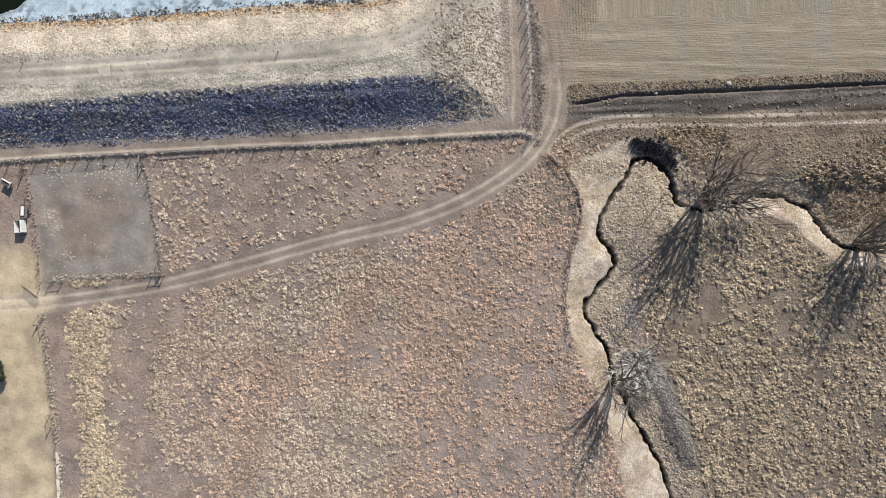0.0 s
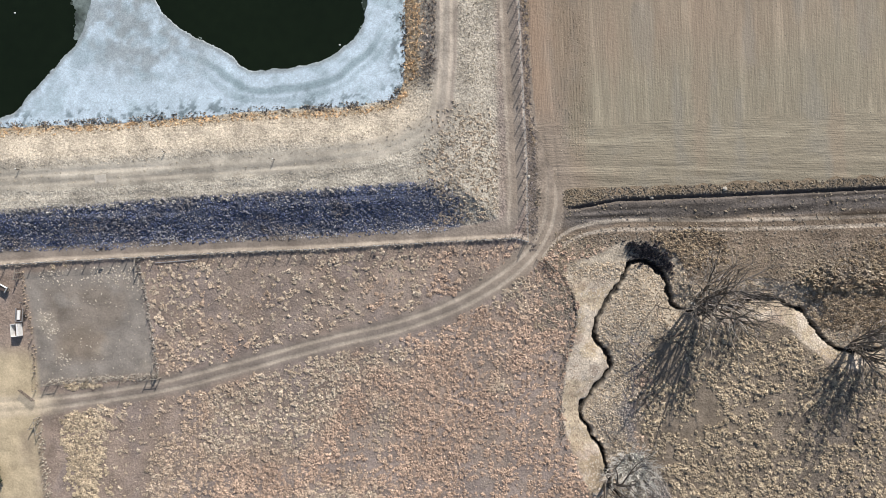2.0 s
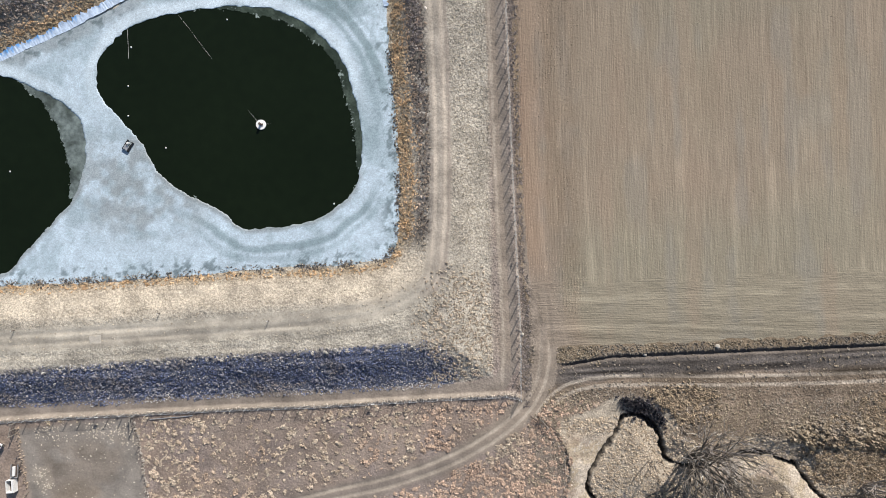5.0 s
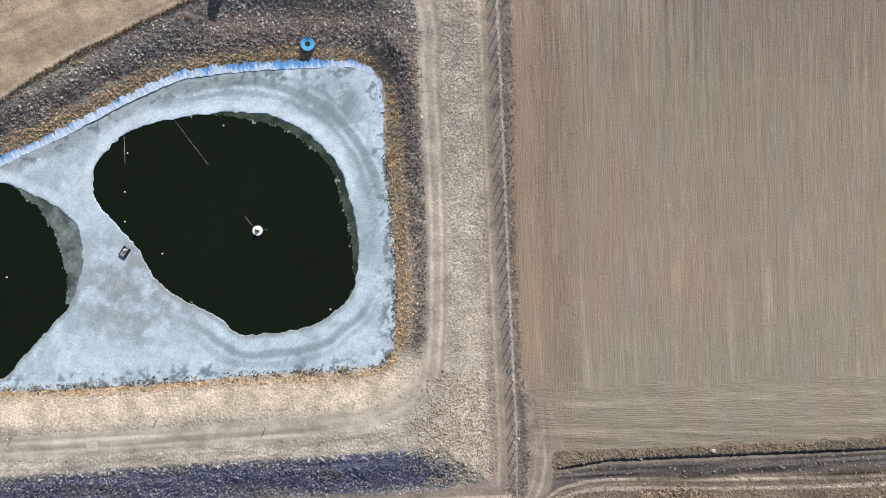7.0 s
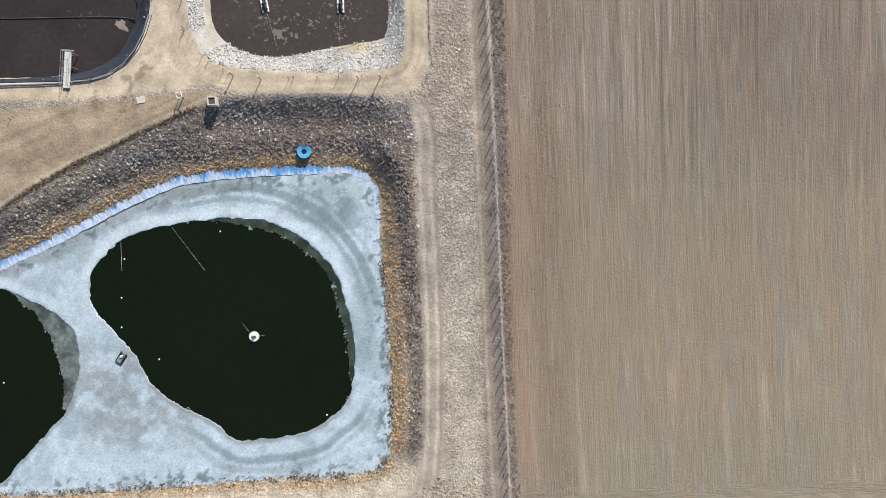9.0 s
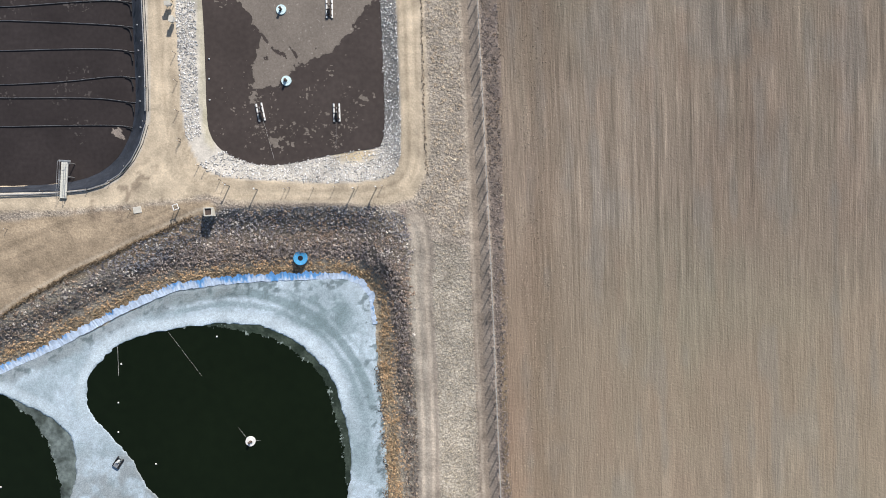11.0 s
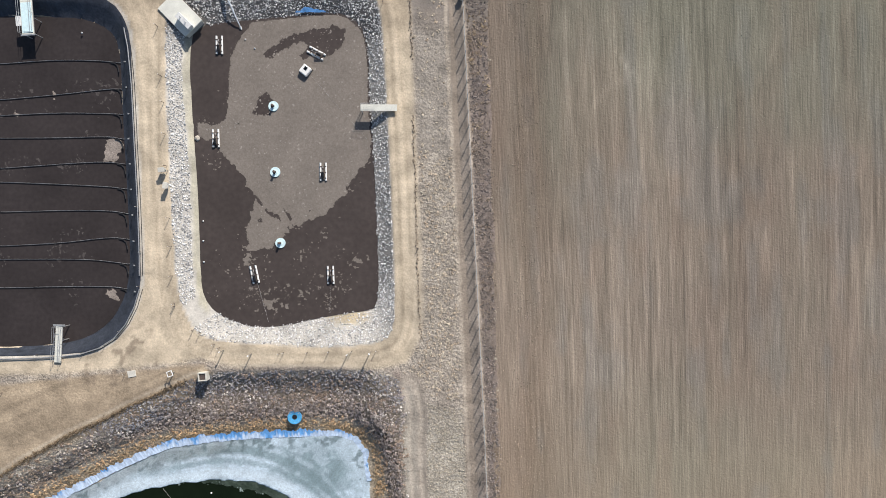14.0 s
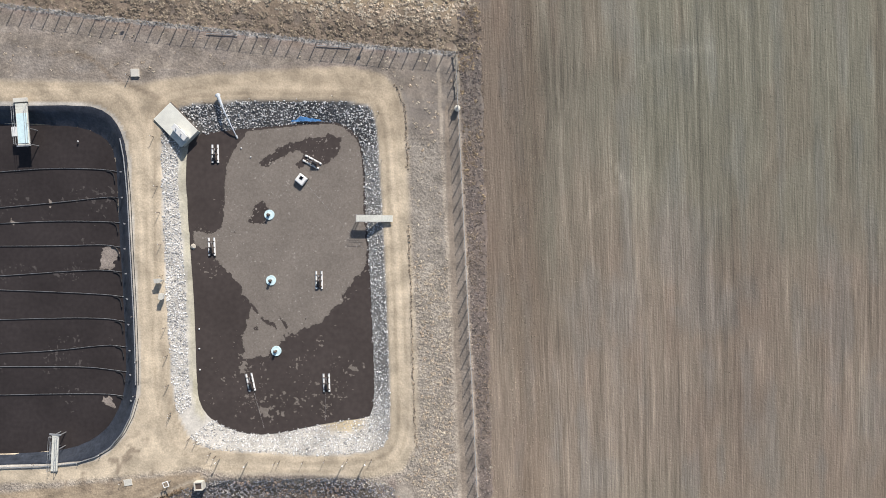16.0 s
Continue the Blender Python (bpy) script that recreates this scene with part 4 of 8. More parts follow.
def film(name, where, z, cell, box, material, label, category, seed=1):
    """A thin broken layer on water: every cell of a fine grid where the function is positive, with ragged corners."""
    r = np.random.default_rng(seed)
    xs, ys = np.arange(box[0], box[1], cell), np.arange(box[2], box[3], cell)
    x, y = np.meshgrid(xs, ys)
    x, y = x + r.uniform(-0.4, 0.4, x.shape) * cell, y + r.uniform(-0.4, 0.4, y.shape) * cell
    f = grid_faces(len(xs), len(ys))
    f = f[(where(x, y).ravel() > 0)[f].sum(1) > 2]
    used, back = np.unique(f, return_inverse=True)
    v = np.stack([x.ravel()[used], y.ravel()[used], np.full(len(used), z)], 1)
    return tagged(new(name, arrays_mesh(name, v, back.reshape(-1, 4), material)), label, category, kind="stuff")


water = sheet("pond_water", swell(POND, -0.3), -3.66, 0.02, WATER, "dark still open water of the pond", "water")
ice = ice_sheet("ice_sheet", -3.6, 0.04)
def thin_west(x, y):
    return inside_dist(x, y, THIN_A) + 1.1 * (rough_grain(x, y, 2.0, 64) - 0.42) + 0.7 * (rough_grain(x, y, 0.6, 65) - 0.5)


def thin_east(x, y):
    return 1.5 * smooth(-40, -30, x) * smooth(56, 66, y) - inside_dist(x, y, OPEN_WATER) + 1.2 * (rough_grain(x, y, 2.2, 66) - 0.5) + 0.5 * (rough_grain(x, y, 0.6, 67) - 0.5)


def lace(edge):
    """Wavy white seams within half a metre of a film's rim."""
    return lambda x, y: np.minimum(0.035 - np.abs(rough_grain(x, y, 0.8, 68) - 0.5), 0.45 - np.abs(edge(x, y) - 0.1) + 0.5 * (rough_grain(x, y, 1.5, 69) - 0.6))


film("thin_ice", thin_west, -3.63, 0.16, (-75, -59, 53, 78), THIN_ICE, "grey translucent thin ice along the open water", "ice", 3)
film("thin_ice", thin_east, -3.63, 0.16, (-42, -11.5, 55, 90), DARK_ICE, "dark greenish thin ice along the open water", "ice", 4)
film("ice_lace", lace(thin_west), -3.622, 0.12, (-75, -59, 53, 78), ICE_LACE, "broken white lace of ice on the dark water", "ice", 5)
film("ice_lace", lace(thin_east), -3.622, 0.12, (-42, -11.5, 55, 90), ICE_LACE, "broken white lace of ice on the dark water", "ice", 6)
sheet("lagoon_water", swell(E_WATER, 0.25), -0.95, 0.02, SLUDGE, "dark brown murky lagoon water", "water")
sheet("lagoon_water", swell(W_WATER, 0.15), -1.35, 0.02, MURK, "dark brown murky water in the lined lagoon", "water")
SCUM_EDGE = [(-28.1, 168.7), (-22.3, 169), (-12.7, 169.3), (-9.8, 167.4), (-8.6, 164.5), (-8.3, 158.7), (-7.8, 145.3), (-9.7, 142.3), (-11.6, 139.4), (-13.6, 137), (-16.5, 135), (-19.4, 134.1), (-22.3, 132.1), (-25.2, 130.1), (-28.1, 128.7), (-28.8, 131.1), (-28.1, 133.5), (-27.6, 136.4), (-28.2, 138.9), (-29.5, 142.2), (-31.4, 144.2), (-32.9, 145.9), (-34.3, 148), (-36, 148), (-37.2, 149), (-37.5, 151.1), (-34.3, 150.7), (-32.7, 151.4), (-32.2, 155.7), (-32.1, 159.6), (-31.9, 162.5), (-30.5, 164.9), (-28.8, 167.3)]
SCUM_GAP = [(-26.6, 162.5), (-24.2, 164.4), (-21.3, 165.9), (-17.5, 166.9), (-13.6, 167.6), (-12.2, 166.9), (-13.1, 164), (-15.5, 162.6), (-17.9, 163), (-19.4, 161.6), (-19.9, 162.5), (-18.4, 164.5), (-20.8, 164.6), (-23.2, 163.5), (-25.6, 161.8)]
SCUM_GAP_B = [(-28.1, 152.4), (-26.9, 155.3), (-25.9, 156), (-24.4, 154.6), (-24.6, 153.1), (-26.3, 152.3)]


def scum_field(x, y):
    """Positive where scum covers the lagoon."""
    loose = smooth(150, 138, y)
    d = inside_dist(x, y, SCUM_EDGE)
    d = d + (0.8 + 1.6 * loose) * (rough_grain(x, y, 2.6, 171) - 0.5) + (0.5 + 0.9 * loose) * (rough_grain(x, y, 0.8, 172) - 0.5)
    gap = np.maximum(inside_dist(x, y, SCUM_GAP), inside_dist(x, y, SCUM_GAP_B))
    gap = gap + 1.0 * (rough_grain(x, y, 1.8, 173) - 0.5) + 0.8 * (rough_grain(x, y, 0.5, 174) - 0.5)
    d = np.minimum(d, -gap)
    # streaks torn open towards the loose end
    d = d - 32 * np.clip(rough_grain(x + 0.4 * y, y * 0.45, 1.0, 175) - 0.66, 0, 1) * smooth(142, 137, y) * smooth(-16, -20, x)
    # drifting strings and crumbs
    strings = [[(-28.2, 130), (-29.5, 127), (-29.8, 124.5), (-28.8, 122)], [(-26, 128.5), (-24.6, 126.4), (-22.8, 125.8)], [(-22, 123.6), (-21, 122.3), (-19.2, 121.7), (-17.2, 122), (-16, 123), (-16.3, 125.2)], [(-25.6, 121.6), (-24, 120.4), (-22.7, 120), (-26.3, 120.4)], [(-19.8, 128.4), (-17.6, 130), (-16, 133), (-14, 134.2)], [(-14.5, 122.4), (-14.6, 120)], [(-11.8, 122.9), (-10.2, 128.1), (-11.4, 126.5)]]
    near = np.min([line_dist(x, y, q) for q in strings], 0)
    crumbs = 0.07 - near * 0.22 + 1.7 * (rough_grain(x, y, 0.42, 176) - 0.61) + 0.8 * (rough_grain(x, y, 2.5, 179) - 0.5)
    ring = np.abs(np.mod(np.hypot(x + 34.5, y - 145.0) + 1.6 * (rough_grain(x, y, 1.2, 177) - 0.5), 0.62) - 0.3) - 0.05
    ring = np.where(np.hypot(x + 34.5, y - 145.0) < 2.4, -ring + 0.6 * (rough_grain(x, y, 0.6, 178) - 0.58), -1)
    return np.minimum(np.maximum.reduce([d, crumbs, ring]), inside_dist(x, y, E_WATER) - 0.1)


film("scum_film", scum_field, -0.925, 0.14, (-39, -6, 115, 171), SCUM, "dull brown broken scum film floating on the lagoon", "scum", 7)
FILM = mat("thin_foam", (0.092, 0.08, 0.076), rough=0.7, var=0.2, scale=0.8, fine=4.0, bump=0.1, spec=0.1)
FOAM = mat("foam", (0.27, 0.23, 0.2), rough=0.8, var=0.2, scale=0.8, fine=4.0, bump=0.2, mottle=0.2, spec=0.1)
for k, spots in enumerate(([(-53.3, 148.1), (-50.8, 148.1), (-50.1, 146.9), (-50.9, 145.8), (-51.7, 144.2), (-53.9, 144.1), (-53.5, 146.4)], [(-53.1, 122.4), (-51.5, 122.2), (-51.3, 121.2), (-50.7, 120.5), (-51.6, 120.3), (-52.3, 121), (-53.4, 121.4)], [(-62.4, 156.3), (-61.6, 155.8), (-62, 155), (-62.6, 155.6)], [(-68.8, 152.8), (-67.4, 152.1), (-68.2, 151.5), (-69.2, 152.3)])):
    lo, hi = np.min(spots, 0) - 1, np.max(spots, 0) + 1
    film("foam_patch", lambda x, y: inside_dist(x, y, spots) + 0.9 * (rough_grain(x, y, 0.9, 181) - 0.5) + 0.6 * (rough_grain(x, y, 0.4, 182) - 0.5), -1.325, 0.12, (lo[0], hi[0], lo[1], hi[1]), FOAM, "pale foam patch drifting on the lined lagoon", "foam", 20 + k)
r = np.random.default_rng(77)
flakes, k = [], 0
edge = ragged(SCUM_EDGE, 0.25, 0.5, 1.2)
c = edge[r.integers(0, len(edge), 500)] + r.normal(0, 0.5, (500, 2)) * r.uniform(0.2, 2.0, (500, 1))
c = np.vstack([c, np.stack([r.uniform(-36, -12, 500), r.uniform(117, 134, 500)], 1)])
trails = np.array([(-25.9, 123.8), (-24.2, 122.9), (-22.2, 122.3), (-20.3, 122.1), (-17.9, 122.1), (-16.4, 123.2), (-14.8, 122.9), (-14.8, 121.4), (-14.8, 120), (-13.5, 125.3), (-13, 123.7), (-15, 127.3), (-13.5, 128.7), (-16.4, 126), (-28.1, 122.8), (-27.5, 121.7), (-34.6, 145.1), (-34.6, 145.1)])
c = np.vstack([c, trails[r.integers(0, len(trails), 500)] + r.normal(0, 0.75, (500, 2))])
lumpy = rough_grain(c[:, 0], c[:, 1], 1.5, 78)
c = c[(inside_dist(c[:, 0], c[:, 1], E_WATER) > 0.3) & (lumpy > 0.48)]
n = len(c)
a = np.linspace(0, 2 * np.pi, 6, endpoint=False)[None] + r.uniform(0, 6, (n, 1))
rad = (0.03 + 0.2 * r.uniform(0, 1, (n, 1)) ** 4) * r.uniform(0.2, 1.6, (n, 6))
v = np.stack([c[:, :1] + rad * np.cos(a), c[:, 1:] + rad * np.sin(a) * 0.8, np.full((n, 6), -0.918)], -1)
f = np.array([(0, 1, 2), (0, 2, 3), (0, 3, 4), (0, 4, 5)])
f = (f[None] + (np.arange(n) * 6)[:, None, None]).reshape(-1, 3)
tagged(new("scum_flakes", arrays_mesh("scum_flakes", v.reshape(-1, 3), f, SCUM)), "small ragged flakes of floating scum", "scum", kind="stuff")
c = np.stack([r.uniform(-48, -8, 5200), r.uniform(112, 172, 5200)], 1)
c = c[(inside_dist(c[:, 0], c[:, 1], SCUM_EDGE) > 0.3) & (rough_grain(c[:, 0], c[:, 1], 2.0, 81) > 0.42)]
n = len(c)
a = np.linspace(0, 2 * np.pi, 6, endpoint=False)[None] + r.uniform(0, 6, (n, 1))
rad = (0.03 + 0.16 * r.uniform(0, 1, (n, 1)) ** 4) * r.uniform(0.2, 1.5, (n, 6))
v = np.stack([c[:, :1] + rad * np.cos(a), c[:, 1:] + rad * np.sin(a), np.full((n, 6), -0.912)], -1)
f = (np.array([(0, 1, 2), (0, 2, 3), (0, 3, 4), (0, 4, 5)])[None] + (np.arange(n) * 6)[:, None, None]).reshape(-1, 3)
tagged(new("scum_crust", arrays_mesh("scum_crust", v.reshape(-1, 3), f, CRUST)), "pale crusted flecks on the scum film", "scum", kind="stuff")


def foam_field(x, y):
    """Faint swirls that the diffusers leave beside some of the hoses."""
    near = np.min([np.abs(y - row - 0.9) for row in (155.2, 152.2, 147.9, 142.9, 130.2, 127.2, 122.4)], 0)
    near = np.where((y > 140) | (y < 133), near, 9)
    swirl = 0.03 - np.abs(rough_grain(x, y, 0.9, 80) - 0.5)
    swirl = np.maximum(swirl, 0.4 * (rough_grain(x, y, 0.6, 84) - 0.68))
    lump = rough_grain(x, y, 4.5, 86) - 0.47 - 0.09 * near
    return np.minimum(np.minimum(swirl, lump), inside_dist(x, y, W_WATER) - 0.4)


film("foam_trails", foam_field, -1.325, 0.13, (-84, -51, 113, 160), FILM, "faint grey foam swirls on the lined lagoon", "foam", 30)


# ---- building things ----
def empty(name, x, y, z, turn=0.0, label="", category="", group=""):
    ob = new(name)
    ob.empty_display_size = 0.3
    ob.matrix_world = pose(x, y, z, 0, 0, turn)
    return tagged(ob, label, category, group)


def part(name, bm, material, parent, label=""):
    """One mesh object under a thing or a part."""
    if isinstance(bm, bpy.types.Mesh):
        me = bm
    else:
        bmesh.ops.recalc_face_normals(bm, faces=bm.faces)
        me = bpy.data.meshes.new(name)
        bm.to_mesh(me), bm.free()
    if not me.materials:
        me.materials.append(material)
    ob = new(name, me)
    ob.parent = parent
    return tagged(ob, label)


def block(size, at=(0, 0, 0), turn=(0, 0, 0), bevel=0.02, bm=None):
    bm = bm or bmesh.new()
    made = bmesh.ops.create_cube(bm, size=1.0, matrix=pose(*at, *turn) @ Matrix.Diagonal((*size, 1)))
    if bevel:
        es = list({e for v in made["verts"] for e in v.link_edges})
        bmesh.ops.bevel(bm, geom=es, offset=min(bevel, min(size) * 0.3), segments=1, affect="EDGES")
    return bm


def cyl(r, h, at=(0, 0, 0), turn=(0, 0, 0), top=None, sides=12, bm=None):
    """A cylinder or cone that stands on at."""
    bm = bm or bmesh.new()
    bmesh.ops.create_cone(bm, cap_ends=True, segments=sides, radius1=r, radius2=r if top is None else top, depth=h, matrix=pose(*at, *turn) @ pose(0, 0, h / 2))
    return bm


def tube(points, r, sides=6, end=None, bm=None):
    """A round bar along points; end: its radius at the far end."""
    bm = bm or bmesh.new()
    p = [Vector(q) for q in points]
    rings = []
    for i, q in enumerate(p):
        d = (p[min(i + 1, len(p) - 1)] - p[max(i - 1, 0)]).normalized()
        side = d.orthogonal().normalized() if abs(d.z) > 0.95 else d.cross(Vector((0, 0, 1))).normalized()
        up = side.cross(d)
        k = r if end is None else r + (end - r) * i / (len(p) - 1)
        rings.append([bm.verts.new(q + (side * math.cos(a) + up * math.sin(a)) * k) for a in [2 * math.pi * j / sides for j in range(sides)]])
    for a, b in zip(rings, rings[1:]):
        for j in range(sides):
            bm.faces.new((a[j], a[(j + 1) % sides], b[(j + 1) % sides], b[j]))
    bm.faces.new(rings[0]), bm.faces.new(rings[-1][::-1])
    return bm


def along(pts, step):
    """Points at even steps on a polyline, with the direction in degrees."""
    out, rest = [], 0.0
    for a, b in zip(pts, pts[1:]):
        a, b = Vector(a), Vector(b)
        n = (b - a).length
        s = rest
        while s < n:
            q = a + (b - a) * (s / n)
            out.append((q.x, q.y, math.degrees(math.atan2(b.y - a.y, b.x - a.x))))
            s += step
        rest = s - n
    return out


# ---- fences ----
POST = bpy.data.meshes.new("post")
_b = tube([(0, 0, -0.4), (0, 0, 1.66)], 0.07, 6)
cyl(0.085, 0.05, (0, 0, 1.66), top=0.02, sides=6, bm=_b)
_b.to_mesh(POST), _b.free()
POST.materials.append(STEEL)


def mesh_fence(pts, label, tall=1.62, gap=2.42):
    """A perimeter fence: posts, a top rail and woven wire."""
    x0, y0 = pts[0]
    f = empty("perimeter_fence", x0, y0, h1(x0, y0), 0, label, "fence", "perimeter fences")
    z0 = f.location.z
    spots = along(pts, gap)
    tops = []
    for x, y, _ in spots:
        z = h1(x, y)
        p = part("post", POST, STEEL, f)
        p.location = (x - x0, y - y0, z - z0)
        p.scale = (1, 1, tall / 1.62)
        p.rotation_euler = (random.gauss(0, 0.02), random.gauss(0, 0.02), random.random() * 3)
        tops.append((x - x0, y - y0, z - z0))
    part("top_rail", tube([(x, y, z + tall) for x, y, z in tops], 0.016, 4), STEEL, f)
    bm = bmesh.new()
    for k in range(9):
        tube([(x, y, z + 0.08 + k * 0.2) for x, y, z in tops], 0.004, 3, bm=bm)
    for a, b in zip(tops, tops[1:]):
        for i in range(16):
            s = i / 16
            q = [a[j] + (b[j] - a[j]) * s for j in range(3)]
            tube([(q[0], q[1], q[2] + 0.05), (q[0], q[1], q[2] + tall)], 0.004, 3, bm=bm)
    part("wire_mesh", bm, STEEL, f, "woven galvanised wire mesh")
    return f


mesh_fence(SOUTH_FENCE, "galvanised wire mesh fence on steel posts below the bank")
mesh_fence(EAST_FENCE, "long galvanised wire mesh fence between track and field", tall=2.1)
mesh_fence(NORTH_FENCE, "galvanised wire mesh fence behind the lagoons", tall=2.0, gap=1.95)


def wire_fence(pts, label, gap=5.0, tall=1.3, group="paddock fences"):
    """A paddock fence: wooden posts and strands of wire."""
    x0, y0 = pts[0]
    f = empty("paddock_fence", x0, y0, h1(x0, y0), 0, label, "fence", group)
    z0 = f.location.z
    tops = []
    for x, y, _ in along(pts, gap) + [(*pts[-1], 0)]:
        z = h1(x, y) - z0
        lean = random.gauss(0, 0.06)
        part("post", tube([(x - x0, y - y0, z - 0.4), (x - x0 + lean, y - y0 + lean, z + tall * random.uniform(0.9, 1.1))], 0.075, 6, 0.06), WOOD, f)
        tops.append((x - x0, y - y0, z))
    for k in range(4):
        part("wire", tube([(x, y, z + 0.25 + 0.3 * k) for x, y, z in tops], 0.008, 3), RUST, f)
    return f


wire_fence(PEN_EAST, "weathered wooden post and wire fence of the pen", 5.2)
wire_fence(PEN_SOUTH, "weathered post and wire fence along the dirt track", 6.4)
wire_fence(PEN_WEST, "weathered post and wire fence beside the pen", 6.0)
wire_fence(YARD_FENCE, "old post and wire fence between yard and pasture", 6.5)
CREEK_FENCE = [(19.2, 15.9), (21.7, 12.7), (23.5, 9.7), (24.1, 5.1), (23.2, 1.1), (22, -3.9), (21.7, -10), (22.3, -15)]
wire_fence(CREEK_FENCE, "old sagging post and wire fence above the creek", 7.0, 1.1)


def brace(x, y, turn, label):
    """An H brace of two posts with a cross rail."""
    f = empty("fence_brace", x, y, h1(x, y), turn, label, "fence brace", "fence braces")
    for k in (-1.1, 1.1):
        part("post", tube([(k, 0, -0.4), (k, 0, 1.7)], 0.09, 7, 0.08), WOOD, f)
    part("rail", tube([(-1.1, 0, 1.4), (1.1, 0, 1.4)], 0.06, 6), WOOD, f)
    part("stay", tube([(-1.1, 0.05, 0.2), (1.1, 0.05, 1.4)], 0.02, 4), RUST, f)


for spot, turn in (((-50.8, -4.7), 5), ((-50.4, -2.9), 95), ((-68.9, -5.7), 8), ((-71.9, -12.6), 60), ((-71.4, -13.4), 100), ((-53.1, 15.7), 95), ((-74.2, 14.1), 80), ((19.7, 15.4), 130), ((-70.2, -30.7), 95)):
    brace(*spot, turn, "weathered wooden H brace at a fence end")


def farm_gate(x, y, turn, lean, label):
    """A tubular gate."""
    f = empty("farm_gate", x, y, h1(x, y), turn, label, "gate", "farm gates")
    bm = tube([(0, 0, 0.2), (0, lean, 1.4)], 0.04)
    tube([(3.2, 0, 0.2), (3.2, lean, 1.4)], 0.04, bm=bm)
    part("gate_frame", bm, RUST, f)
    for k in range(6):
        s = k / 5
        part("bar", tube([(0, lean * s, 0.2 + 1.2 * s), (3.2, lean * s, 0.2 + 1.2 * s)], 0.03), RUST, f)
    for u in (1.05, 2.1):
        part("upright", tube([(u, 0, 0.2), (u, lean, 1.4)], 0.03), RUST, f)


farm_gate(*(-74.6, -6.8), -38, 0.3, "open rusty tubular steel farm gate")
farm_gate(*(20.1, 15.1), 150, 0.2, "rusty tubular steel gate at the creek fence")


# ---- paddock yard ----
def crate(x, y, turn):
    f = empty("stock_crate", x, y, h1(x, y), turn, "open-topped white metal stock crate on bare soil", "crate")
    part("floor", block((1.4, 2.2, 0.08), (0, 0, 0.14)), RUST, f)
    for k in (-0.68, 0.68):
        part("side_panel", block((0.05, 2.2, 1.1), (k, 0, 0.7)), WHITE, f)
    for k in (-1.08, 1.08):
        part("end_panel", block((1.31, 0.05, 1.1), (0, k, 0.7)), WHITE, f)
    part("lid", block((0.3, 2.15, 0.04), (0.5, 0, 1.28)), WHITE, f, "white metal part lid")
    for u in (-0.6, 0.6):
        part("skid", block((0.12, 2.2, 0.1), (u, 0, 0.05)), WOOD, f)


crate(*(-74.7, 4), 4)


def trailer(x, y, turn):
    f = empty("utility_trailer", x, y, h1(x, y), turn, "small pale utility trailer with its drawbar, parked in the yard", "trailer")
    part("bed", block((1.2, 2.3, 0.08), (0, 0, 0.55)), RUST, f)
    for k in (-0.6, 0.6):
        part("side_rail", block((0.06, 2.3, 0.3), (k, 0, 0.75)), STEEL, f)
        w = part("wheel", cyl(0.3, 0.18, (k * 1.25 - 0.09, -0.2, 0.3), (0, 90, 0), sides=16), BLACK, f)
        part("rim", cyl(0.16, 0.2, (k * 1.25 - 0.1, -0.2, 0.3), (0, 90, 0), sides=12), STEEL, w)
    part("drawbar", tube([(0, 1.1, 0.5), (0, 2.4, 0.45)], 0.05), RUST, f)
    part("jack", tube([(0, 2.2, 0), (0, 2.2, 0.9)], 0.04), STEEL, f)
    part("tank", cyl(0.27, 1.6, (0, -0.8, 0.9), (-90, 0, 0), sides=14), WHITE, f, "white plastic tank")
    part("tailboard", block((1.2, 0.05, 0.3), (0, -1.15, 0.75)), STEEL, f)


trailer(*(-74.1, 6.7), -3)


def feeder(x, y, turn):
    f = empty("hay_feeder", x, y, h1(x, y), turn, "dark hay feeder with pale boards beside the fence", "feeder")
    part("trough", block((1.6, 0.8, 0.5), (0, 0, 0.75)), RUST, f)
    for u in (-0.7, 0.7):
        for v in (-0.3, 0.3):
            part("leg", tube([(u, v, 0), (u, v, 0.6)], 0.05), WOOD, f)
    part("board", block((1.8, 0.06, 0.3), (0, 0.45, 1.1), (20, 0, 0)), WHITE, f)
    part("board", block((0.06, 1.2, 0.3), (0.85, 0.1, 1.05)), WHITE, f)


feeder(*(-76.8, 11.5), -30)


def panel_stack(x, y, turn):
    f = empty("panel_stack", x, y, h1(x, y), turn, "pale corrugated metal panels leaning along the fence", "panels")
    for k in range(4):
        part("panel", block((0.5, 2.2, 0.04), (0.05 * k, -3.6 + 2.35 * k, 0.25), (0, 38 + 6 * k, random.uniform(-3, 3)), 0.01), CONCRETE, f)


panel_stack(*(-69, -40.9), 3)


def stake(x, y, tall, label, material=WOOD, plate=False, group="marker stakes", r=0.045):
    f = empty("marker_stake", x, y, h1(x, y), random.uniform(0, 360), label, "stake", group)
    part("shaft", tube([(0, 0, -0.2), (random.gauss(0, 0.04), random.gauss(0, 0.04), tall)], r, 6), material, f)
    part("cap", cyl(r * 1.3, 0.06, (0, 0, tall - 0.03), sides=8), WHITE, f)
    if plate:
        part("plate", block((0.34, 0.04, 0.3), (0, 0.06, tall - 0.15), (6, 0, 0)), WHITE, f, "white sign plate")
    return f


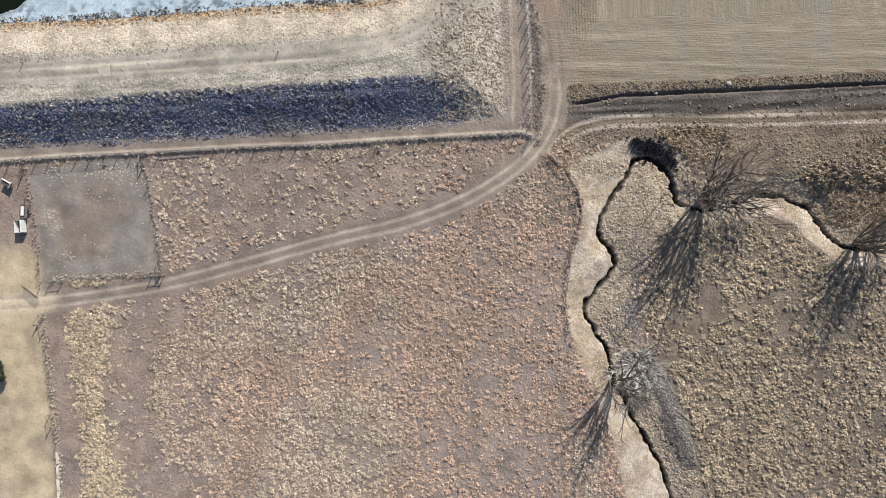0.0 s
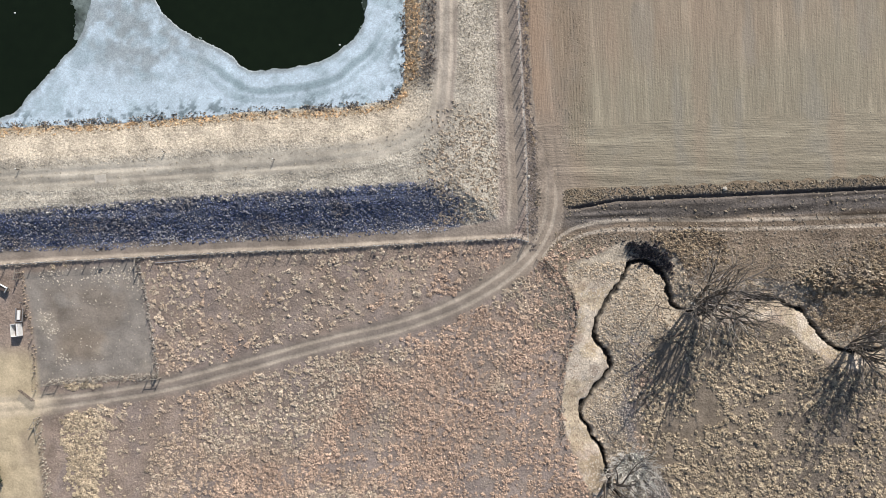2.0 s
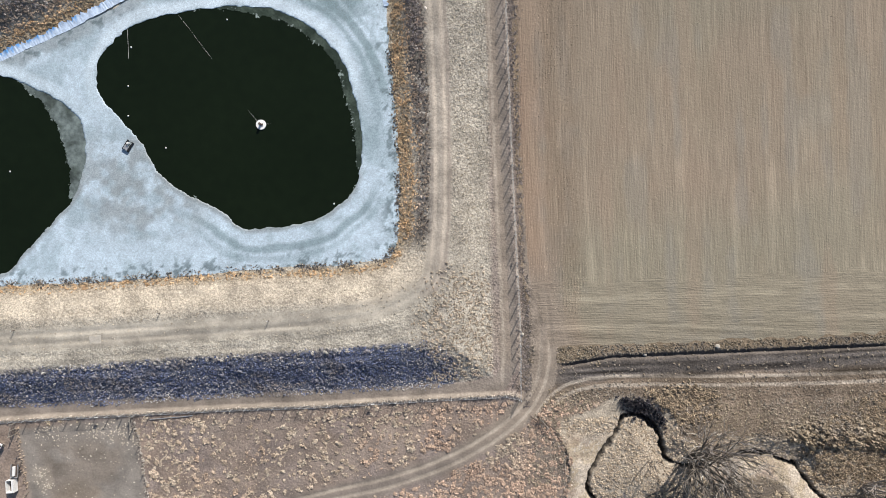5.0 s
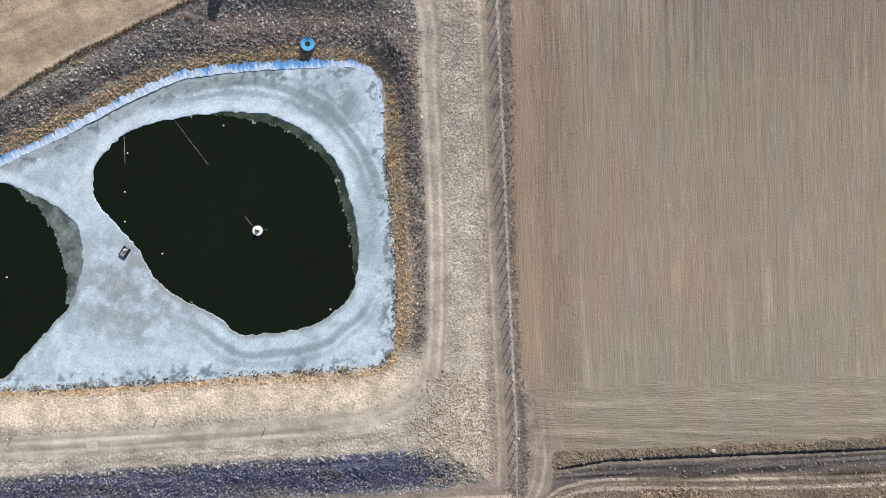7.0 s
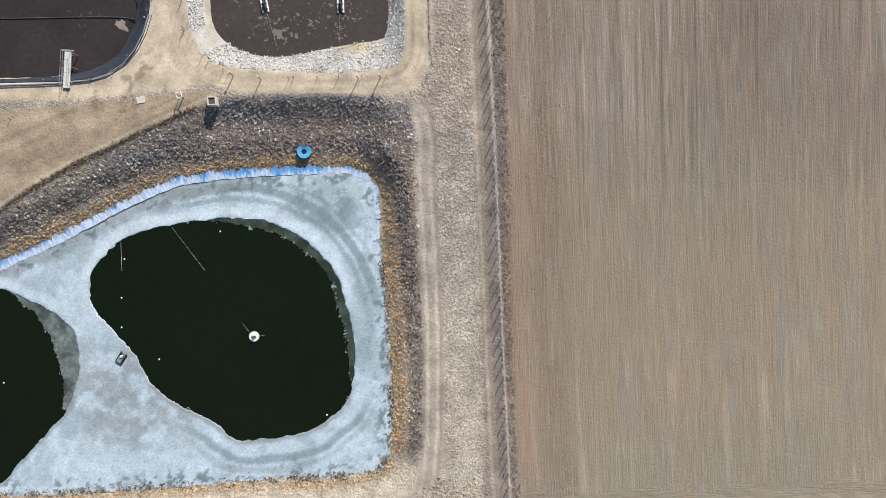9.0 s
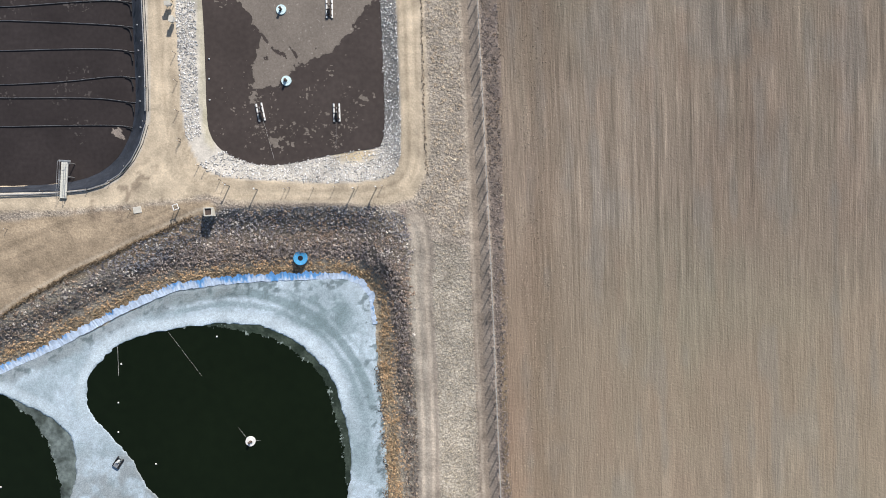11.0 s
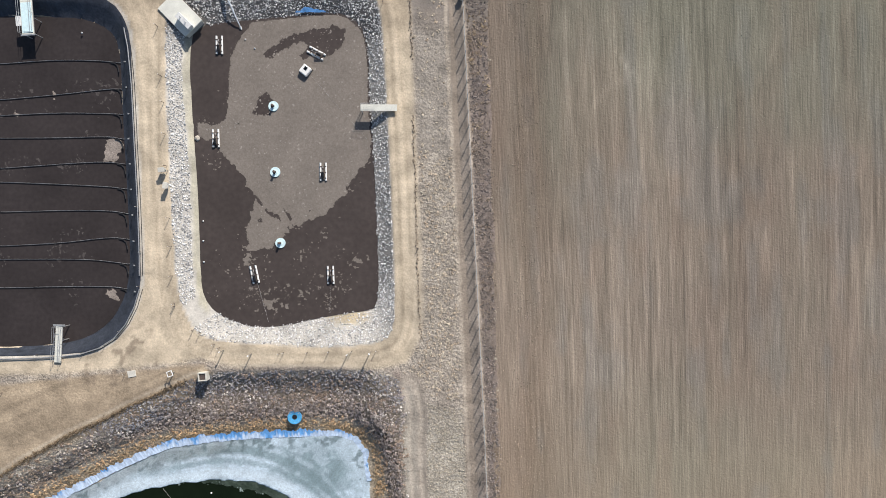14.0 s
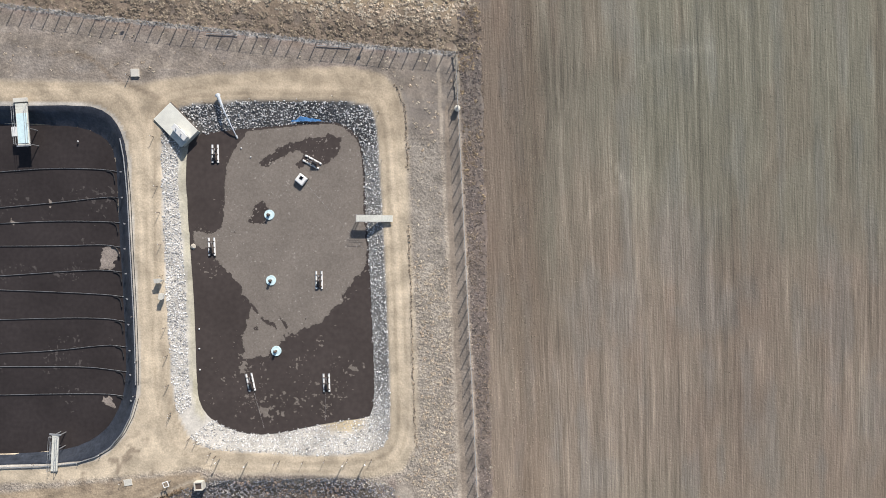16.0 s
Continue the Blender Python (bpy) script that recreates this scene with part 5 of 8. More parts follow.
for p in [(-28.3, 33.8), (-72.2, 32), (-47.1, 35)]:
    stake(*p, 1.0, "short dark stake on the bank crest", RUST, r=0.07)
for p in [(-40.7, 120.2), (-37.6, 115.8), (-36.4, 115.3), (-34, 113.4), (-33.2, 112.8), (-23.1, 111.9), (-22.3, 112.1), (-18.3, 112.1), (-14.7, 112.3), (-10.8, 112.4), (-6.7, 112.5)] + [(-42.9, 158.4), (-42.5, 154), (-42.3, 148.7), (-42.1, 143.4), (-41.6, 134.6), (-41.3, 129.9), (-41.1, 124.9), (-40.7, 119.8), (-43.5, 166.7), (-5.8, 170.9), (-5.2, 162.9), (-27.1, 172.9), (-34.9, 172.4), (-19.3, 172.9), (-13.4, 173.5)]:
    stake(*p, 1.4, "short steel marker stake with a pale cap beside the lagoon", RUST)
for p in [(-32.5, 112.4), (-27.8, 111.8), (-11.4, 112), (-7.7, 112.2)]:
    stake(*p, 2.3, "taller post with a white plate beside the dirt road", WOOD, True, "sign posts", 0.08)
for p in [(-63.9, 111.5), (-60.9, 111.2), (-56.3, 111.7), (-52.6, 113.1), (-49.9, 115.6), (-46.7, 123.1), (-46.4, 128.9), (-47, 136.5)] + [(-49.1, 108.3), (-69.9, 105)]:
    stake(*p, 0.9, "short steel marker stake with a pale cap on the lagoon rim", RUST)


def pad(x, y, w, d, turn, label, z=None, material=CONCRETE, tall=0.12):
    bm = block((w, d, tall), (0, 0, tall / 2), bevel=0.03)
    me = bpy.data.meshes.new("concrete_pad")
    bm.to_mesh(me), bm.free()
    me.materials.append(material)
    ob = new("concrete_pad", me)
    ob.matrix_world = pose(x, y, h1(x, y) - 0.01 if z is None else z, 0, 0, turn)
    return tagged(ob, label, "pad")


WORN = mat("worn_concrete", (0.47, 0.425, 0.36), var=0.15, scale=0.8, fine=8, bump=0.2)
pad(*(-58.2, 30.2), 2.0, 1.9, 5, "square pale patch of concrete on the bank crest", tall=0.1, material=WORN)
pad(*(-48, 108.3), 1.4, 1.1, 10, "small pale concrete pad at the yard edge")


def riser(x, y, turn, size, tall, label):
    """An open-topped concrete riser."""
    f = empty("manhole_riser", x, y, h1(x, y) - 0.3, turn, label, "manhole")
    for k in (-1, 1):
        part("wall", block((0.18, size, tall), (k * (size / 2 - 0.09), 0, tall / 2)), CONCRETE, f)
        part("wall", block((size - 0.36, 0.18, tall), (0, k * (size / 2 - 0.09), tall / 2)), CONCRETE, f)
    part("grating", block((size - 0.4, size - 0.4, 0.04), (0, 0, tall - 0.25)), RUST, f, "dark steel grating")
    return f


riser(*(-35.8, 108), 4, 1.45, 1.55, "tall square concrete riser with an open top on the bank")
f = empty("frame_sign", *(-40.8, 108.7), h1(*(-40.8, 108.7)), 20, "square white frame on a post at the bank edge", "sign")
part("post", tube([(0, 0, -0.3), (0, 0, 1.72)], 0.09), WOOD, f)
for k in (-0.42, 0.42):
    part("frame_bar", block((0.13, 0.97, 0.1), (k, 0, 1.75), (0, 8, 0)), WHITE, f)
    part("frame_bar", block((0.72, 0.13, 0.1), (0, k, 1.75)), WHITE, f)
part("brace", tube([(-0.6, 0.5, 0), (-0.3, 0.2, 1.9)], 0.05), WOOD, f)
pad(*(-46.5, 177.3), 1.35, 1.3, 2, "square white concrete cover beside the dirt road", tall=0.4)
stake(*(-47.5, 176.8), 1.3, "thin dark stake beside the concrete cover", RUST, r=0.06)
for (x, y), line in [(p, NORTH_FENCE) for p in [(-48.7, 184.2), (-9.8, 178.8)]] + [(p, SOUTH_FENCE) for p in [(-60, 14.4), (-11.2, 17.6)]] + [(p, EAST_FENCE) for p in [(12.8, 41.3), (11.2, 89.7)]]:
    # hung on the fence
    q = [(x + 0.42 * k * 0.1, y + 0.907 * k * 0.1) for k in range(45)]
    gaps = [float(line_dist(np.array([a]), np.array([b]), line)[0]) for a, b in q]
    x, y = q[gaps.index(min(gaps))]
    f = empty("warning_sign", x, y - 0.05, h1(x, y), -87 if line is EAST_FENCE else 0, "small square sign hung on the wire mesh fence", "sign", "fence signs")
    part("plate", block((0.6, 0.03, 0.45), (0, 0.02, 1.2)), WHITE, f)
    part("clip", block((0.06, 0.06, 0.06), (0, 0.05, 1.38)), STEEL, f)
    part("stem", tube([(0, 0.05, 0), (0, 0.05, 1.4)], 0.03), STEEL, f)


# ---- pond things ----
def float_disc(x, y, z, turn, label, group, size=0.9, wash=False):
    f = empty("floating_mixer", x, y, z, turn, label, "mixer", group)
    part("float", cyl(size, 0.25, (0, 0, 0.0), top=size * 0.96, sides=28), CYAN if wash else WHITE, f)
    part("dome", cyl(size * 0.5, 0.05, (0, 0, 0.25), top=size * 0.42, sides=24), CYAN if wash else WHITE, f)
    part("motor", cyl(0.2, 0.75, (0, 0, 0.28), sides=12), RUST, f, "dark upright motor")
    part("motor_cap", cyl(0.23, 0.1, (0, 0, 1.1), top=0.1, sides=12), RUST, f)
    part("cable_gland", block((0.2, 0.3, 0.18), (0.3, 0, 0.42)), RUST, f)
    return f


def cable(a, b, z, label, r=0.009, sag=0.0, material=WHITE, name="mooring_cable"):
    pts = [(a[0] + (b[0] - a[0]) * s, a[1] + (b[1] - a[1]) * s, z - sag * 4 * s * (1 - s)) for s in [i / 8 for i in range(9)]]
    bm = tube(pts, r, 5)
    me = bpy.data.meshes.new(name)
    bm.to_mesh(me), bm.free()
    me.materials.append(material)
    return tagged(new(name, me), label, "cable", "mooring cables")


d = (-30.2, 67.9)
float_disc(*d, -3.72, 0, "round white floating mixer on the dark pond", "pond mixer")
cable((-30.9, 68.5), (-32.4, 70.4), -3.6, "thin pale mooring cable on the water")
cable((-29.6, 68), (-28.4, 68.1), -3.6, "thin pale mooring cable on the water")
cable((-44.7, 87.1), (-38.8, 79.4), -3.6, "thin pale mooring cable on the water")
cable((-53.6, 84.5), (-53.4, 79.4), -3.6, "thin pale mooring cable on the water", 0.018)
for p in [(-53, 81.4), (-53.5, 74.6), (-53.5, 69.4), (-46.9, 63.8), (-36.2, 86.3), (-17.4, 54.1), (-74.2, 59.6)]:
    x, y = p
    f = empty("buoy", x, y, -3.7, 0, "small white ball buoy on the dark water", "buoy", "buoys")
    bm = bmesh.new()
    bmesh.ops.create_icosphere(bm, subdivisions=2, radius=0.17)
    part("ball", bm, WHITE, f)
    part("eye", cyl(0.04, 0.1, (0, 0, 0.15), sides=6), STEEL, f)

f = empty("raft", *(-53.4, 64.1), -3.54, -32, "small dark pontoon raft stranded on the ice", "raft")
for k in (-0.5, 0.5):
    part("pontoon", cyl(0.16, 1.9, (k, -0.95, 0.16), (-90, 0, 0), sides=10), BLACK, f)
part("deck", block((0.8, 0.8, 0.08), (0, -0.4, 0.4)), STEEL, f)
for k in (-0.8, 0.1, 0.85):
    part("cross_bar", block((1.15, 0.1, 0.1), (0, k, 0.34)), BLACK, f)
part("motor", cyl(0.2, 0.4, (0, 0.45, 0.38), sides=12), WHITE, f)

x, y = (-21.2, 100.2)
f = empty("inlet_collar", x, y, h1(x, y) + 0.2, 0, "round blue plastic inlet collar above the pond shore", "pipe inlet")
bm = bmesh.new()
for ra, rb, za, zb in ((1.25, 1.2, 0.0, 0.25), (1.2, 0.45, 0.25, 0.12)):
    rings = [[bm.verts.new((r * math.cos(a), r * math.sin(a), zz)) for a in [2 * math.pi * i / 32 for i in range(32)]] for r, zz in ((ra, za), (rb, zb))]
    for i in range(32):
        bm.faces.new((rings[0][i], rings[0][(i + 1) % 32], rings[1][(i + 1) % 32], rings[1][i]))
part("collar", bm, BLUE, f)
part("pipe", cyl(0.42, 1.1, (0, 0, -0.95), sides=20), BLACK, f, "black pipe mouth")
for k in range(8):
    part("bolt", cyl(0.05, 0.06, (0.95 * math.cos(k * 0.785), 0.95 * math.sin(k * 0.785), 0.2), sides=6), STEEL, f)


def ribbon(name, line, widths, material, label, category, lift=0.05, ragged_by=0.5, seed=5, blue=None):
    """A cloth or liner strip that lies on the slope along a line."""
    p = np.array([(x, y) for x, y, _ in along(line, 0.09)])
    d = np.gradient(p, axis=0)
    d /= np.hypot(d[:, 0], d[:, 1])[:, None]
    nrm = np.stack([-d[:, 1], d[:, 0]], 1)
    rows, tints, k = [], [], 7
    n = len(p)
    w0, w1 = np.interp(np.linspace(0, 1, n), np.linspace(0, 1, len(widths)), [w[0] for w in widths]), np.interp(np.linspace(0, 1, n), np.linspace(0, 1, len(widths)), [w[1] for w in widths])
    s = np.arange(n) * 0.09
    w1 = w1 + ragged_by * (1.6 * (rough_grain(s, s * 0, 0.9, seed) - 0.5) + 0.9 * (grain(s, s * 0, 0.3, seed + 1) - 0.5))
    w0 = w0 + ragged_by * 0.4 * (rough_grain(p[:, 0], p[:, 1], 1.1, seed + 4) - 0.5) * 2
    for i in range(k):
        f = i / (k - 1)
        q = p + nrm * (w0 + (w1 - w0) * f)[:, None]
        fold = 0.6 * grain(s + 0.1 * f, s * 0 + 0.3 * f, 0.22, seed + 7) + 0.4 * grain(s + 0.2 * f, s * 0 + 0.3 * f, 0.7, seed + 8)
        rows.append(np.column_stack([q, height(q[:, 0], q[:, 1]) + lift + 0.13 * (fold - 0.3)]))
        bare = np.clip(smooth(0.5, 0.85, 0.5 * grain(s, s * 0 + f * 0.7, 0.3, seed + 9) + 0.5 * grain(s, s * 0 + f * 0.4, 1.6, seed + 10) + blue(p[:, 0], p[:, 1]) - 0.35 + 0.45 * f), 0, 1)[:, None]
        tints.append((np.array((0.57, 0.68, 0.83)) * (1 - bare) + np.array((0.15, 0.38, 0.74)) * bare) * (0.8 + 0.35 * fold[:, None]))
    me = arrays_mesh(name, np.vstack(rows), grid_faces(n, k), material, np.vstack(tints), flat=False)
    return tagged(new(name, me), label, category, kind="structure")


def blue_pond(x, y):
    """Where the frost has gone from the liner."""
    return 0.4 * smooth(-29, -25.5, x) * smooth(-16, -19, x) + 0.16 * smooth(-47, -42, x) * smooth(-9, -13, x) + 0.1 * smooth(-60, -80, x)


LINER_LINE = [(-90, 73.3), (-75.2, 79.5), (-65.3, 83.9), (-57.4, 88.1), (-50.5, 91.6), (-43.6, 94.6), (-35.7, 95.7), (-27.8, 96.4), (-19.9, 96.7), (-14, 96.8), (-11, 96), (-9.2, 93.5), (-8.6, 88.6)]
ribbon("frosted_liner", LINER_LINE, [(-0.3, 0.8), (-0.3, 0.95), (-0.3, 1.05), (-0.3, 1.2), (-0.3, 1.0), (-0.2, 0.5)], FROST, "frosted pale blue pond liner with bare blue stretches along the shore", "liner", 0.16, blue=blue_pond)
ribbon("blue_liner", [(-20.8, 169.6), (-18.4, 169.7), (-15.1, 169.7)], [(0.0, 0.25), (0.0, 0.7), (0.0, 0.45), (0.0, 0.2)], FROST, "bright blue torn liner at the stone shore", "liner", 0.25, 0.35, blue=lambda x, y: 0.9)


# ---- lined lagoon ----
def strip_between(name, a, b, material, label, lift=0.03, n=420):
    """A sheet that lines the slope between two outlines."""
    def walkround(o):
        p = np.vstack([o, o[:1]])
        s = np.concatenate([[0], np.cumsum(np.hypot(*np.diff(p, axis=0).T))])
        return p, s
    pa, sa = walkround(np.array(a))
    t = np.linspace(0, sa[-1], n, endpoint=False)
    qa = np.stack([np.interp(t, sa, pa[:, 0]), np.interp(t, sa, pa[:, 1])], 1)
    pb = np.array(ragged(b, 0.3, 0.0))
    qb = np.array([pb[np.argmin(np.hypot(*(pb - q).T))] for q in qa])
    rows = []
    for s in (-0.12, 0.0, 0.3, 0.65, 1.0, 1.15):
        q = qa + (qb - qa) * s
        rows.append(np.column_stack([q, height(q[:, 0], q[:, 1]) + lift + 0.03 * grain(q[:, 0] + q[:, 1], q[:, 0] - q[:, 1], 0.5, 3)]))
    v = np.vstack(rows)
    i = np.arange(n * 6).reshape(6, n)
    f = np.stack([i[:-1], np.roll(i, -1, 1)[:-1], np.roll(i, -1, 1)[1:], i[1:]], -1).reshape(-1, 4)
    return tagged(new(name, arrays_mesh(name, v, f, material, flat=False)), label, "liner", kind="structure")


strip_between("lagoon_liner", W_RIM, W_WATER, LINER, "dark grey wrinkled plastic liner on the lagoon slope", 0.05)


def rim_fence(line, label):
    x0, y0 = line[0]
    f = empty("rim_rail", x0, y0, h1(x0, y0), 0, label, "rail", "lagoon rim rails")
    z0 = f.location.z
    spots = [(x - x0, y - y0, h1(x, y) - z0) for x, y, _ in along(line, 3.2)]
    for s in spots:
        part("post", tube([(s[0], s[1], s[2] - 0.2), (s[0], s[1], s[2] + 0.45)], 0.04, 5), STEEL, f)
    part("pipe", tube([(x, y, z + 0.3) for x, y, z in spots], 0.09, 6), STEEL, f, "pale air supply pipe")
    part("hose", tube([(x + 0.45, y, z + 0.08) for x, y, z in spots], 0.05, 5), BLACK, f, "black hose on the ground")


rim_fence([(-49.1, 166.4), (-48.3, 162.2), (-47.8, 156.5), (-47.4, 147), (-46.9, 136.5), (-46.6, 127.9), (-46.6, 122.6)], "pale header pipe on short posts along the lagoon rim")
rim_fence([(-46.6, 122.6), (-47.7, 118.8), (-49.8, 115.2), (-52.6, 112.9), (-57.2, 111.4), (-63.9, 110.9), (-73.5, 110.6)], "pale edge rail on short posts along the lagoon rim")


def lateral(pts, label="black floating air hose across the lined lagoon"):
    """A floating hose that climbs the slope to the header pipe."""
    x0, y0 = pts[0]
    f = empty("air_hose", x0, y0, -1.35, 0, label, "hose", "floating air hoses")
    p = rounded(pts, 2, False)
    n = len(p)
    far = [(-40.0, 0.15, 0.06)] + [(q[0] - x0, q[1] - y0, 0.06) for q in p[:-3]]
    a, b = p[-4], p[-1]
    lift = [(a[0] - x0 + (b[0] - a[0]) * s, a[1] - y0 + (b[1] - a[1]) * s, 0.06 + 1.95 * s ** 1.5) for s in (0.33, 0.66, 1.0)]
    part("hose", tube(far + lift, 0.065, 6), BLACK, f)
    part("float_line", tube([(q[0], q[1] + 0.1, 0.1) for q in far], 0.022, 4), STEEL, f, "pale float line")
    part("coupling", cyl(0.13, 0.3, (b[0] - x0, b[1] - y0, 1.85), (0, 60, 0), sides=8), STEEL, f)
    u, v = pts[-2][0] - x0, pts[-2][1] - y0
    part("drop_hose", tube([(u - 1.1, v + 0.02, 0.08), (u - 0.4, v - 0.12, 0.12), (u + 0.05, v - 0.5, 0.14), (u + 0.25, v - 1.1, 0.2), (u + 0.5, v - 1.7, 0.45)], 0.1, 6), BLACK, f)


for line in ([(-70.6, 160.8), (-61.9, 161.5), (-54.2, 161.4), (-51.3, 161.1), (-49.2, 160.8)], [(-70.6, 154.7), (-61, 155.6), (-52.7, 156.6), (-50.8, 156.6), (-49, 156.5)], [(-70.6, 152), (-61, 152.5), (-52.8, 152.4), (-50.8, 152.3), (-48.6, 152.1)], [(-70.6, 148.1), (-61, 148.2), (-52.8, 148.5), (-50.6, 148.1), (-48.6, 147.9)], [(-70.7, 143), (-56.2, 144.1), (-52.3, 144.1), (-50.2, 143.8), (-48.4, 143.7)],
             [(-70.7, 140.6), (-61, 140.3), (-52.3, 139.9), (-50.2, 139.6), (-48.2, 139.4)], [(-70.7, 135.5), (-58.2, 135.9), (-52.4, 135.8), (-50, 135.4), (-48, 135.1)], [(-70.8, 129.7), (-61.1, 130.2), (-52.4, 131.3), (-49.9, 131), (-47.8, 130.7)], [(-70.8, 127.4), (-56.3, 127.5), (-51.9, 127), (-49.8, 126.7), (-47.7, 126.6)], [(-70.8, 122.5), (-59.2, 122.8), (-51.9, 122.8), (-49.7, 122.4), (-47.6, 122.2)]):
    lateral(line)


def gangway(x, y, z, turn, length, width, label, rails=True, head=0.0):
    """A steel gangway with posts and rails, from its shore end along +y."""
    f = empty("gangway", x, y, z, turn, label, "gangway", "lagoon gangways")
    n = int(length / 0.5)
    for i in range(n):
        part("plank", block((width, length / n - 0.015, 0.07), (0, (i + 0.5) * length / n, 0), bevel=0.01), SLAB, f)
    for k in (-1, 1):
        part("beam", block((0.1, length, 0.18), (k * (width / 2 - 0.06), length / 2, -0.14)), STEEL, f)
    for v in (length * 0.6, length - 0.15):
        for k in (-1, 1):
            part("pile", tube([(k * (width / 2 - 0.1), v, -2.4), (k * (width / 2 - 0.1), v, -0.1)], 0.08), STEEL, f)
    if rails:
        for k in (-1, 1):
            for v in (0.3, length * 0.5, length - 0.1):
                part("rail_post", tube([(k * width / 2, v, 0), (k * width / 2, v, 1.05)], 0.03, 5), STEEL, f)
            for hh in (0.55, 1.05):
                part("handrail", tube([(k * width / 2, 0.3, hh), (k * width / 2, length - 0.1, hh)], 0.028, 5), STEEL, f)
        part("end_rail", tube([(-width / 2, length - 0.1, 1.05), (width / 2, length - 0.1, 1.05)], 0.028, 5), STEEL, f)
    if head:
        part("head_beam", block((head, 0.25, 0.14), (0, length + 0.1, 0.05)), STEEL, f)
    return f


g = gangway(*(-60.4, 110.2), 0.75, -3, 6.2, 1.1, "white steel gangway with rails over the lined lagoon", head=2.0)
part("ladder_rail", tube([(-1.15, 1.6, -0.6), (-1.15, 4.8, -0.6)], 0.05), STEEL, g)
part("ladder_rail", tube([(-0.75, 1.6, -0.6), (-0.75, 4.8, -0.6)], 0.05), STEEL, g)
for k in range(8):
    part("rung", tube([(-1.15, 1.7 + k * 0.42, -0.6), (-0.75, 1.7 + k * 0.42, -0.6)], 0.03, 5), STEEL, g)
g = gangway(*(-65.4, 172.1), 0.95, 184, 7.0, 2.0, "broad pale steel gangway reaching out over the lined lagoon", head=2.4)
part("cover", block((1.75, 5.0, 0.06), (0, 4.2, 0.1)), CYAN, g, "pale blue cover sheet")
part("step", block((2.4, 0.7, 0.3), (0, -0.5, 0.05)), CONCRETE, g)
part("side_stage", block((0.9, 1.6, 0.1), (1.6, 4.6, -0.2)), WHITE, g)

# ---- stone-edged lagoon ----
g = gangway(*(-3.3, 153.2), 1.15, 90, 6.1, 1.1, "narrow white concrete jetty on piles over the stone shore", rails=False)
for k in (-0.55, 0.55):
    for v in (3.8, 4.9, 6.0):
        part("rail_post", tube([(k, v, 0), (k, v, 1.05)], 0.022, 5), STEEL, g)
    for hh in (0.5, 1.05):
        part("handrail", tube([(k, 3.8, hh), (k, 6.0, hh)], 0.02, 5), STEEL, g)
part("end_rail", tube([(-0.55, 6.0, 1.05), (0.55, 6.0, 1.05)], 0.02, 5), STEEL, g)


def aerator(x, y, turn, label="twin-pontoon floating aerator with a dark motor on the lagoon"):
    f = empty("floating_aerator", x, y, -0.95, turn, label, "aerator", "floating aerators")
    for k in (-0.46, 0.46):
        p = part("pontoon", cyl(0.17, 3.0, (k, -1.5, 0.12), (-90, 0, 0), sides=12), WHITE, f)
        for v in (-1.55, 1.5):
            part("end_cap", cyl(0.18, 0.06, (k, v, 0.12), (-90, 0, 0), sides=12), STEEL, p)
    for v in (-1.1, -0.1, 0.9):
        part("cross_bar", block((1.1, 0.14, 0.1), (0, v, 0.32)), RUST, f)
    part("motor", cyl(0.22, 0.8, (0, -0.9, 0.5), (-70, 0, 0), sides=12), BLACK, f, "dark drive motor")
    part("shaft", tube([(0, -0.9, 0.55), (0, 0.9, 0.35)], 0.06), STEEL, f)
    part("mount", block((0.5, 0.7, 0.12), (0, -0.7, 0.44)), RUST, f)
    for k in (-1, 1):
        part("strut", tube([(0.4 * k, -1.1, 0.4), (0.0, 0.6, 0.55)], 0.045, 5), RUST, f)


for spot, turn in (((-33.7, 164.1), 1), ((-34.3, 148.3), 2), ((-16, 142.7), 1), ((-27.7, 125.1), 12), ((-14.7, 125.1), 2), ((-17.2, 162.8), 62)):
    aerator(*spot, turn)
for spot in ((-24.5, 153.8), (-24.2, 142.6), (-23.3, 130.5)):
    float_disc(*spot, -1.0, random.uniform(0, 360), "round white floating mixer with an upright motor on the lagoon", "lagoon mixers", 0.88, True)
cable((-27.2, 123.6), (-25.3, 117), -0.86, "thin pale mooring cable on the lagoon")
cable((-14.8, 123.5), (-14.8, 118.5), -0.86, "thin pale mooring cable on the lagoon")
cable((-18.3, 159.2), (-8.3, 148), -0.84, "long thin pale mooring cable on the lagoon", 0.006, material=STEEL)

f = empty("pump_float", *(-19, 159.8), -0.98, -38, "white boxy pump float with an open hatch on the lagoon", "pump float")
part("hull", block((1.6, 1.6, 0.9), (0, 0, 0.35), bevel=0.12), WHITE, f)
part("hatch", block((0.5, 0.6, 0.06), (-0.1, 0.25, 0.81)), BLACK, f, "dark open hatch")
part("lid", block((0.5, 0.06, 0.45), (-0.1, 0.6, 1.0), (15, 0, 0)), WHITE, f)
part("bumper", block((1.72, 1.72, 0.12), (0, 0, 0.1)), BLACK, f)

